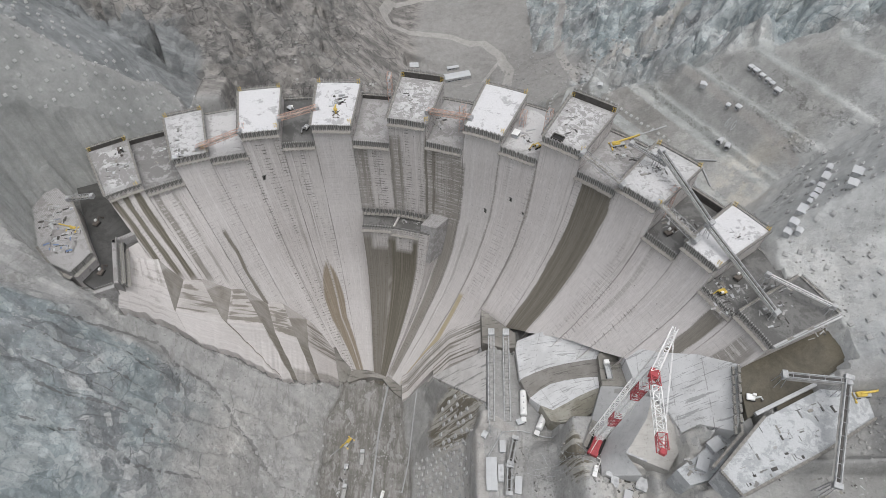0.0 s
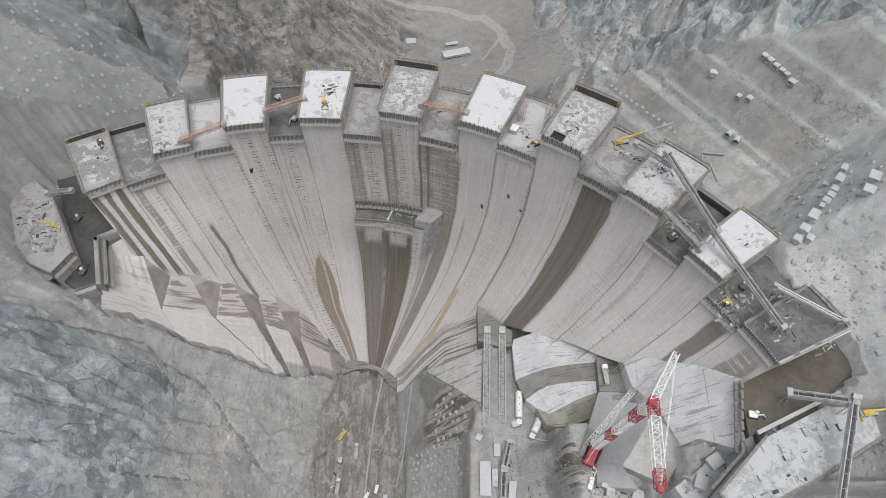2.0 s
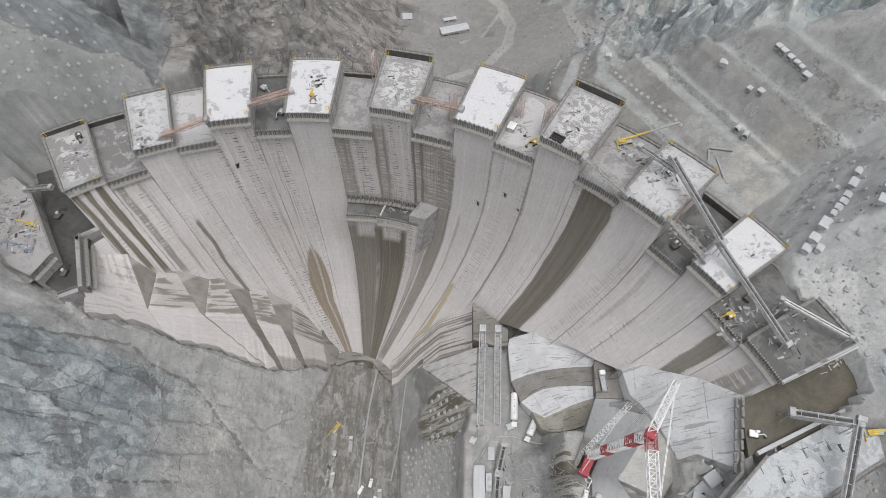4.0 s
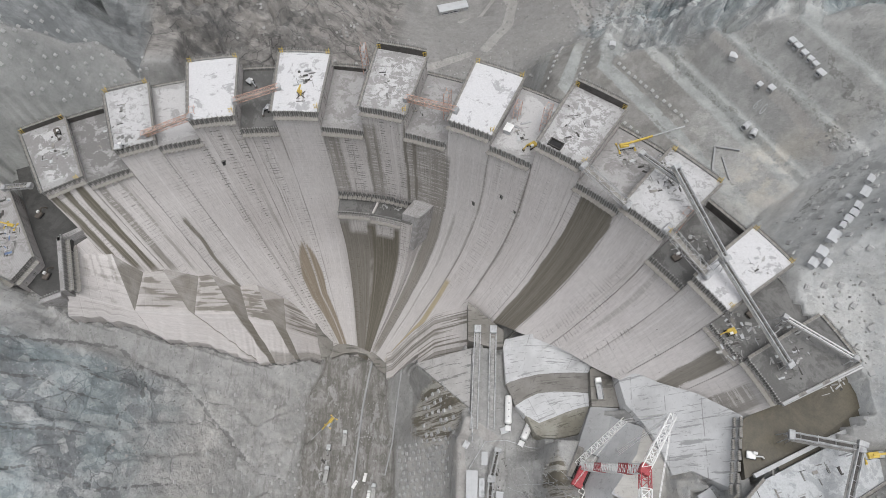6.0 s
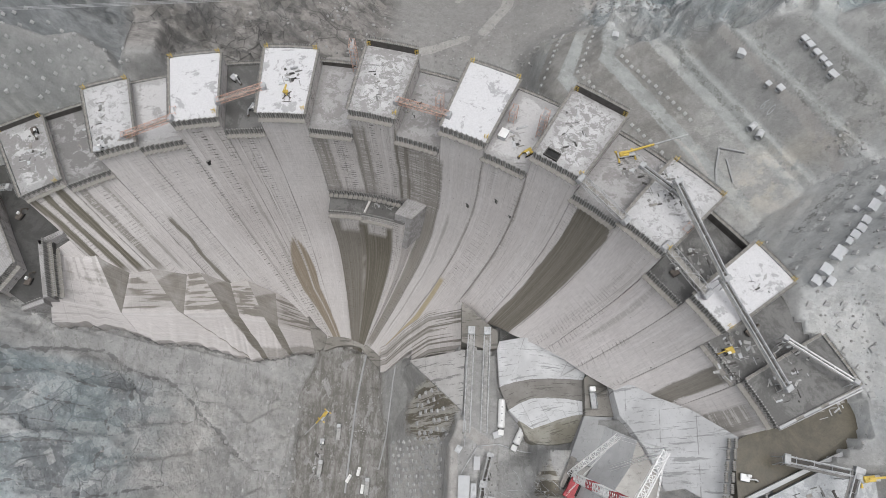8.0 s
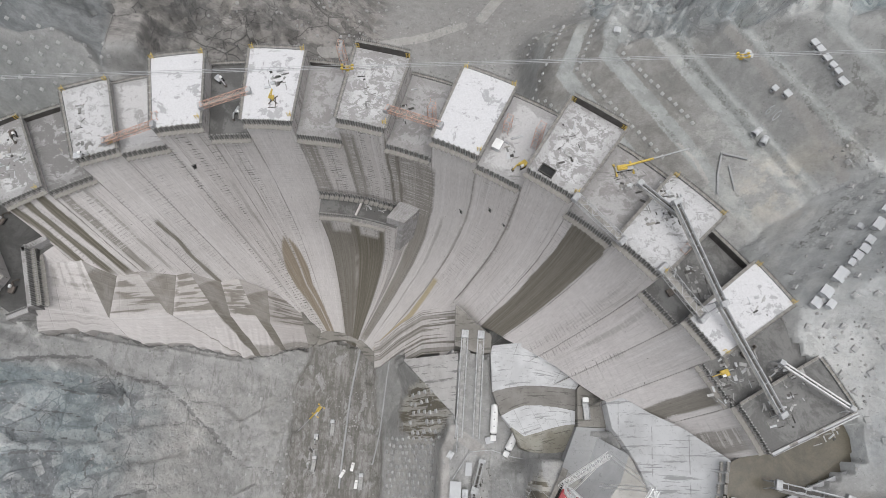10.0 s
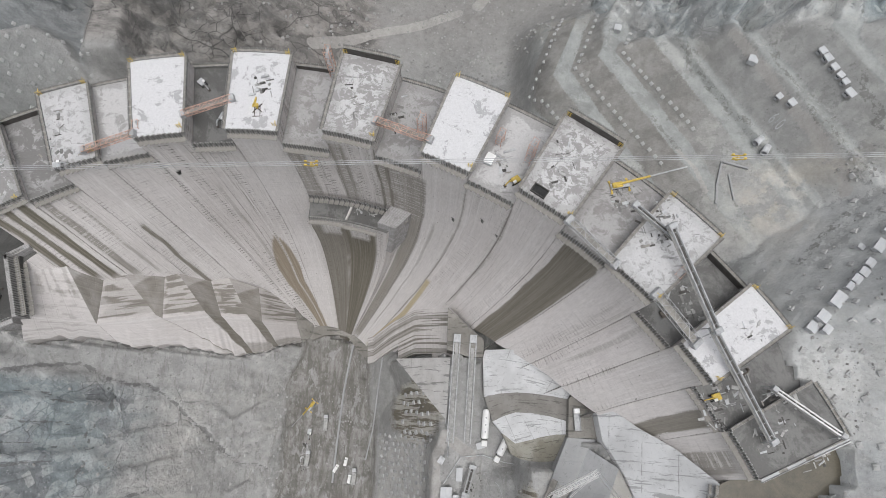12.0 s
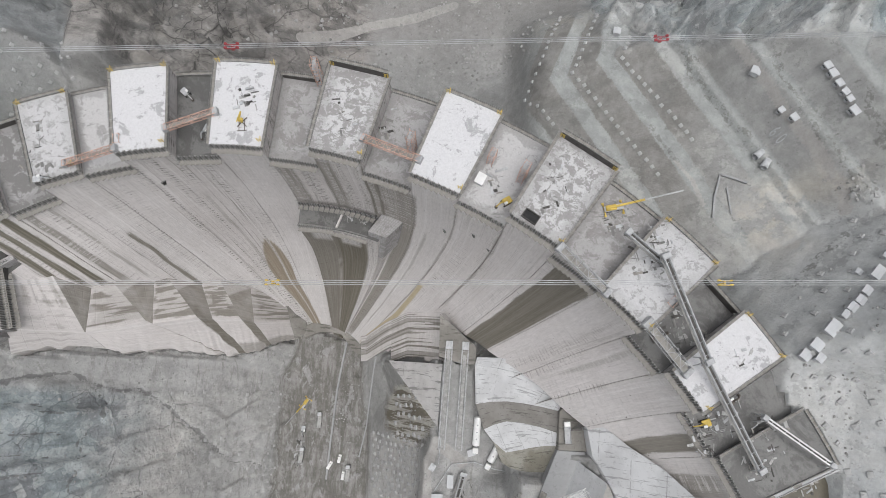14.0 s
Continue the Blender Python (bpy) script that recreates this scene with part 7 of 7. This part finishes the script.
def pile(name, cx, cy, z, rx, ry, n, mats, label, category, size=(0.5, 2.5), seed=1, flat=False):
    """Loose boards, bars and crates: each its own mesh under one heap."""
    rs = random.Random(seed)
    ob = thing(name, Matrix.Translation((cx, cy, z)), label, category)
    for k in range(n):
        bm = bmesh.new()
        a = rs.choice((0.3, 1.87, rs.uniform(0, 3.1)))
        l, w, h = rs.uniform(*size), rs.choice((rs.uniform(0.12, 0.35), rs.uniform(0.3, 1.2))), rs.uniform(0.1, 0.3 if flat else 1.0)
        mt = Matrix.Translation((rs.uniform(-rx, rx), rs.uniform(-ry, ry), 0)) @ Matrix.Rotation(a, 4, 'Z')
        soft_box(bm, (-l / 2, -w / 2, 0), (l / 2, w / 2, h), 0.04, mt)
        part(rs.choice(("board", "crate", "beam")), bm, rs.choice(mats), ob)
    return ob


MIXED = (M_WOOD, M_SOLDIER, M_STEEL, M_FORM, M_DARKFORM, M_SOLDIER, M_FORM, M_FORM, M_WALLS, M_SOLDIER, M_DARKFORM)
for cx, cy, z, rx, ry, n, lab in (
    (-177, 166, 133.5, 7, 7, 60, "boards, tarpaulins and crates heaped on the block"), (-186, 180, 133.5, 6, 8, 40, "boards and crates on the block"),
    (-158, 203, 146, 5, 9, 26, "bars and crates on the patchy block"), (-125, 203, 153, 5, 3, 14, "crates and boards on the pale block"),
    (-54, 231, 162.5, 4, 4, 12, "blue and grey crates on the white block"), (74, 193, 168.5, 6, 5, 30, "rubble boards and bars on the low block"),
    (82, 180, 173.5, 6, 6, 20, "boards and frames on the pale block"), (93, 162, 158, 5, 5, 24, "bars and boards on the wet block"),
    (110, 133, 154.5, 7, 6, 38, "rubble, frames and bars on the block"), (104, 126, 154.5, 4, 5, 22, "frames and bars on the block"),
    (113, 150, 166, 3, 4, 6, "a few boards on the white block"), (120, 118, 157.5, 5, 4, 14, "frames and hoses on the wet block"),
    (-8, 219, 158, 3, 3, 8, "bars on the grey block"), (112, 74, 147, 10, 6, 12, "frames and bars on the slab"), (138, 92, 147, 9, 5, 10, "boards and plates on the slab"),
    (-59, 96, 0.4, 2, 9, 30, "crates and machine parts at the foot of the wall"), (70, 70, 105, 6, 4, 24, "crates and tanks in the yard"), (90, 71, 131, 4, 3, 10, "crates on the small terrace"), (60, 78, 102, 3, 5, 14, "boards and bars beside the crane"), (100, 79, 131, 3, 2, 10, "boards and frames at the slab edge"), (38, 92, 72.4, 6, 6, 26, "pipes and boards in the yard"), (52, 88, 92, 4, 5, 12, "boards on the muddy ground"),
    (30, 84, 74, 3, 8, 22, "plant parts and pipes beside the shed"), (44, 78, 79, 6, 6, 16, "boards on the gravel"), (135, 63, 138, 10, 5, 20, "stacked boards and frames at the slab edge"),
    (128, 262, 154, 3, 3, 8, "crates beside the hut"), (-141, 213, 142.5, 4, 8, 14, "boards and bars on the damp block"), (-132, 214, 153, 2, 9, 14, "boards along the edge of the pale block"),
    (85, 187, 173.5, 4, 4, 18, "frames and bars on the pale block"), (100, 156, 158, 5, 8, 24, "bars and boards on the wet block"), (124, 127, 157.5, 7, 6, 22, "bars and form frames on the wet block"),
    (134, 112, 157.5, 4, 3, 10, "boards on the wet block"), (104, 62, 147, 6, 4, 10, "form frames on the slab end"), (122, 82, 147, 9, 5, 8, "plates and bars on the slab"), (-6, 226, 158, 3, 7, 8, "boards on the grey block"),
    (33, 205, 166, 3, 6, 8, "boards on the pale low block"), (-20, 226, 168.5, 6, 9, 12, "scraps of board on the patchy block"), (52, 200, 179, 6, 9, 14, "scraps of board on the patchy block"), (-22, 204, 104.5, 5, 1.6, 9, "bent steel frames on the outlet floor"),
):
    pile("material_heap", cx, cy, z - 0.02, rx, ry, round(n * 1.6), MIXED + ((M_BLUE,) if cx < -165 or abs(cx + 54) < 1 else ()), lab, "heap", (0.4, 3.0), int(cx * 7 + cy), abs(cx + 54) > 1)

# stair towers between high and low blocks
for x, y, z0, z1, a in ((-31.4, 243.0, 153.5, 169.5, 5), (4.2, 216.6, 158.0, 173.5, 20), (31.3, 211.5, 166.0, 174.0, 24), (41.5, 205.5, 166.0, 180.5, 31), (-98.5, 214.0, 149.5, 162.0, -12), (88.5, 166.5, 158.0, 175.0, 44)):
    ob = thing("stair_tower", pose(x, y, z0, 0, 0, -a), "faded orange scaffold stair tower against a block", "stair tower", "stair towers")
    for sx, sy in ((-1, -1.6), (1, -1.6), (1, 1.6), (-1, 1.6)):
        bm = bmesh.new()
        beam(bm, (sx, sy, 0), (sx, sy, z1 - z0), 0.16)
        part("post", bm, M_ORANGE, ob)
    for k in range(int((z1 - z0) / 2)):
        bm = bmesh.new()
        for sx in (-1, 1):
            beam(bm, (sx, -1.6, 2 * k + 2), (sx, 1.6, 2 * k + 2), 0.1)
        for sy in (-1.6, 1.6):
            beam(bm, (-1, sy, 2 * k + 2), (1, sy, 2 * k + 2), 0.1)
        part("ledger", bm, M_ORANGE, ob)
        bm = bmesh.new()
        o = 1 if k % 2 else -1
        beam(bm, (0.5 * o, -1.3, 2 * k), (0.5 * o, 1.3, 2 * k + 2), 0.8, 0.12)
        part("stair_flight", bm, M_STEEL, ob)

# hole in a block's top: its dark shaft kerb, and a black plate for the shade inside
shaft = thing("shaft_kerb", pose(43.4, 189.3, 179.0, 0, 0, -32), "dark rectangular shaft frame on the patchy block", "shaft")
for lo, hi in (((-2.6, -1.6, 0), (2.6, -1.3, 0.9)), ((-2.6, 1.3, 0), (2.6, 1.6, 0.9)), ((-2.6, -1.3, 0), (-2.3, 1.3, 0.9)), ((2.3, -1.3, 0), (2.6, 1.3, 0.9))):
    bm = bmesh.new()
    box(bm, lo, hi)
    part("kerb", bm, M_DARKFORM, shaft)
bm = bmesh.new()
box(bm, (-2.3, -1.3, 0.02), (2.3, 1.3, 0.12))
part("cover", bm, M_BLACK, shaft)

# yellow corner posts of the high blocks
for k in (1, 3, 5, 7, 9, 11, 13, 15, 17):
    a0, a1, top, rim, back, mat = BLOCKS[k]
    for t, r in ((a0 + 0.2, R_UP - 0.6), (a1 - 0.2, R_UP - 0.6), (a1 - 0.2, 195.5 if top > 150 else 190.5)):
        ob = thing("corner_guard", edge_pose(polar(t, r), polar(t, 2) - polar(t, 1), top), "yellow steel corner guard rail on a block", "guard rail", "corner guards")
        for sx in (-0.5, 0.5):
            bm = bmesh.new()
            beam(bm, (sx, 0, 0), (sx, 0, 2.6), 0.12)
            part("post", bm, M_YELLOW, ob)
        for z in (0.9, 1.7, 2.5):
            bm = bmesh.new()
            beam(bm, (-0.9, 0, z), (0.9, 0, z), 0.1)
            beam(bm, (-0.5, 0, z), (-0.5, -1.2, z), 0.1)
            part("rail", bm, M_YELLOW, ob)


# ---- anchor heads on the slopes ----
def anchor_mesh():
    bm = bmesh.new()
    soft_box(bm, (-0.75, -0.75, -0.8), (0.75, 0.75, 0.55), 0.12)
    tube(bm, (0, 0, 0.5), (0, 0, 0.85), 0.22, 8)
    me = bpy.data.meshes.new("anchor_head")
    bm.normal_update(), bm.to_mesh(me), bm.free()
    me.materials.append(M_BLOCKC)
    return me


ANCHOR = anchor_mesh()


def slope_pose(x, y, turn=0.0, lift=0.0):
    e = 1.5
    h = gz(x, y)
    n = Vector((-(gz(x + e, y) - gz(x - e, y)) / (2 * e), -(gz(x, y + e) - gz(x, y - e)) / (2 * e), 1)).normalized()
    m = n.to_track_quat('Z', 'Y').to_matrix().to_4x4()
    m.translation = Vector((x, y, h)) + n * lift
    return m @ Matrix.Rotation(turn, 4, 'Z')


def anchor(x, y, s=1.0, group=""):
    ob = new("anchor_head", ANCHOR)
    m = slope_pose(x, y, random.uniform(-0.2, 0.2))
    ob.matrix_basis = m @ Matrix.Diagonal((s, s, s, 1))
    return tagged(ob, "square concrete anchor head on the cut slope", "anchor", group)


# rows along the lower benches: each turns a corner; then how many go each way
for cx, cy, south, north in ((85.1, 272.6, 13, 4), (66.8, 268.9, 16, 9), (48.8, 263.1, 6, 12)):
    for k in range(-north, south):
        x, y = (cx + 0.614 * 3.7 * k, cy - 0.789 * 3.7 * k) if k >= 0 else (cx - 0.338 * 3.7 * k, cy - 0.941 * 3.7 * k)
        if math.hypot(x - CX, y - CY) > 230:
            anchor(x + random.uniform(-0.3, 0.3), y + random.uniform(-0.3, 0.3), 1.0, "anchors along the benches")


def many(name, template, poses, mats, label, category):
    """Copies of a small mesh at many poses, joined into one object."""
    tv = np.array([v.co for v in template.vertices])
    tf = [tuple(p.vertices) for p in template.polygons]
    verts, faces = [], []
    for k, (m, s) in enumerate(poses):
        mm = np.array(m)
        verts.append((tv * s) @ mm[:3, :3].T + mm[:3, 3])
        faces += [tuple(i + k * len(tv) for i in f) for f in tf]
    me = bpy.data.meshes.new(name)
    me.from_pydata(np.concatenate(verts).tolist(), [], faces)
    for mt in mats:
        me.materials.append(mt)
    return tagged(new(name, me), label, category, kind="stuff")


def anchor_field(xr, yr, sx, sy, size, skip, label, keep=lambda x, y: True):
    """Rows of anchor heads too many to count, as one object."""
    poses, row = [], 0
    for y in np.arange(*yr, sy):
        row += 1
        for x in np.arange(*xr, sx):
            px, py = x + (sx / 2 if row % 2 else 0) + random.uniform(-0.5, 0.5) * sx * 0.35, y + random.uniform(-0.5, 0.5) * sy * 0.3
            if random.random() < skip or not keep(px, py):
                continue
            poses.append((slope_pose(px, py), size / 0.75))
    return many("anchor_heads", ANCHOR, poses, [M_BLOCKC], label, "anchors")


anchor_field((-206, -140), (186, 262), 4.1, 4.4, 0.72, 0.12, "rows of concrete anchor heads on the west slope", lambda x, y: math.hypot(x - CX, y - CY) > 228)
anchor_field((132, 195), (84, 214), 6.0, 7.0, 0.95, 0.2, "rows of concrete anchor heads on the east slope", lambda x, y: math.hypot(x - CX, y - CY) > 228 and gz(x, y) > 151)
anchor_field((-19, 12), (60, 112), 3.2, 3.5, 0.9, 0.06, "close rows of concrete anchor heads on the lower slope", lambda x, y: 6 < gz(x, y) < 62)
anchor_field((-4, 12), (112, 134), 3.1, 4.6, 1.0, 0.1, "rows of concrete anchor heads on the muddy slope", lambda x, y: 6 < gz(x, y) < 60)
anchor_field((-114, -74), (66, 128), 5.2, 7.5, 0.8, 0.3, "rows of concrete anchor heads on the west rock", lambda x, y: gz(x, y) > 8)
anchor_field((-76, -65), (80, 150), 3.4, 3.6, 0.6, 0.1, "columns of concrete anchor heads by the floor", lambda x, y: 1.5 < gz(x, y) < 16)


# ---- boulders and rubble ----
def stone_mesh(seed):
    rs, bm = random.Random(seed), bmesh.new()
    bmesh.ops.create_icosphere(bm, subdivisions=1, radius=1.0)
    for v in bm.verts:
        v.co *= rs.uniform(0.65, 1.2)
        v.co.z *= 0.75
    me = bpy.data.meshes.new("stone")
    bm.to_mesh(me), bm.free()
    return me


STONE = stone_mesh(4)
rs = random.Random(5)
poses = []
for cx, cy, sx, sy, n, r in ((60, 380, 30, 40, 220, 0.6), (20, 330, 40, 25, 220, 0.5), (-40, 120, 14, 30, 160, 0.35), (130, 240, 25, 30, 90, 0.25), (150, 150, 18, 30, 160, 0.45), (30, 300, 60, 14, 200, 0.6), (44, 82, 14, 18, 160, 0.4), (5, 105, 14, 25, 160, 0.4), (100, 340, 35, 30, 260, 0.9), (-110, 110, 26, 40, 160, 0.5), (160, 213, 5, 7, 60, 0.5), (-60, 320, 60, 40, 220, 0.8), (60, 72, 12, 12, 120, 0.4), (150, 80, 16, 14, 140, 0.5)):
    for k in range(n):
        x, y = cx + rs.gauss(0, 0.5) * sx, cy + rs.gauss(0, 0.5) * sy
        rr = r * rs.uniform(0.35, 1.6)
        poses.append((pose(x, y, gz(x, y) + rr * 0.15, rs.uniform(-30, 30), rs.uniform(-30, 30), rs.uniform(0, 360)), rr))
many("rubble", STONE, poses, [plain("rubble_stone", (0.36, 0.355, 0.345), 0.9, 0.0, 0.5, 0.45)], "loose grey stones scattered over the slopes", "rubble")


# ---- low walls, rails and hoses ----
def run_of(name, pts, size, mat, label, category, group="", lift=0.0, round_=False):
    """A wall, rail or hose along points on the ground or at their own levels."""
    ob = thing(name, Matrix(), label, category, group)
    pts = [Vector((p[0], p[1], p[2] if len(p) > 2 else gz(p[0], p[1]) + lift)) for p in pts]
    bm = bmesh.new()
    for a, b in zip(pts, pts[1:]):
        if round_:
            tube(bm, a, b, size, 6)
        else:
            beam(bm, a, b, size, size)
    part("run", bm, mat, ob)
    return ob


outer = [Vector(p) for p in ((-66.0, 164.0), (-57.2, 168.4), (-48.2, 169.8), (-40.3, 168.7), (-35.5, 164.4), (-30.5, 159.4), (-25.0, 155.0), (-17.5, 151.5))]
mid = Vector((-44.0, 140.0))
plate("foot_apron", [(*p, 3.0) for p in outer] + [(*(p + (mid - p).normalized() * 6.5), 2.2) for p in outer[::-1]], M_DUSK, "curved damp concrete apron at the dam's foot", "apron", 6.0)
run_of("low_wall", [(x, y, 0.7) for x, y in ((-36.8, 164.1), (-38.7, 149.9), (-40.7, 131.1), (-41.7, 103.2), (-42.2, 82))], 1.0, M_RAMP, "long low concrete wall on the gorge floor", "wall")
run_of("low_wall", [(120.3, 206.7), (121.2, 215.0), (122.3, 223.4), (126.5, 221.4), (130.8, 219.2)], 0.8, M_RAMP, "low concrete wall round an old ramp behind the dam", "wall", lift=0.5)
run_of("low_wall", [(127.3, 208.5), (124.8, 218.3)], 0.6, M_RAMP, "low concrete wall round an old ramp behind the dam", "wall", lift=0.4)
run_of("low_wall", [(-18.7, 150.9), (-20.4, 133.4), (-22.3, 111.5), (-25.0, 94.8)], 0.7, M_RAMP, "low concrete wall at the foot of the muddy slope", "wall", lift=0.5)
run_of("low_wall", ((107.9, 84.6, 147.2), (130.3, 95.2, 147.2), (156.2, 106.6, 147.2)), 1.3, M_BANK, "pale concrete wall beside the muddy pool", "wall")
run_of("low_wall", ((116.3, 105.6, 157.4), (145.0, 119.2, 157.4)), 1.2, M_BANK, "pale concrete wall between wet block and pool", "wall")
for pts in (((19.3, 142.8), (18.1, 117.7), (19.9, 113.2), (19.7, 102.9)), ((18.5, 91.7), (25.5, 103.2), (35.1, 104.5), (45.0, 101.9), (49.0, 101.5))):
    fine = []
    for a, b in zip(pts, pts[1:]):
        fine += [tuple(Vector(a).lerp(Vector(b), k / 6)) for k in range(6)]
    run_of("pipe_rail", fine + [pts[-1]], 0.22, M_WALLS, "pale pipe rail along the yard edge", "rail", "yard rails", 0.9, True)
rs = random.Random(12)
for k in range(16):
    x, y = rs.uniform(31, 52), rs.uniform(78, 102)
    a, pts = rs.uniform(-0.6, 0.9) - 0.9, []
    for j in range(9):
        pts.append((x, y))
        a += rs.uniform(-0.35, 0.35)
        x, y = x + 1.7 * math.cos(a), y + 1.7 * math.sin(a)
    run_of("hose", pts, rs.uniform(0.08, 0.14), M_SOLDIER if k % 3 else M_WALLS, "long hose lying in curves on the yard", "hose", "hoses in the yard", 0.15, True)
truss_bridge((31.0, 99.5, 77.5), (28.2, 88.0, 77.5), 2.6, "grey steel truss of the small plant", M_STEEL, False, name="plant_frame")
truss_bridge((28.0, 87.0, 77.0), (27.2, 75.0, 77.0), 2.6, "grey steel truss of the small plant", M_STEEL, False, name="plant_frame")
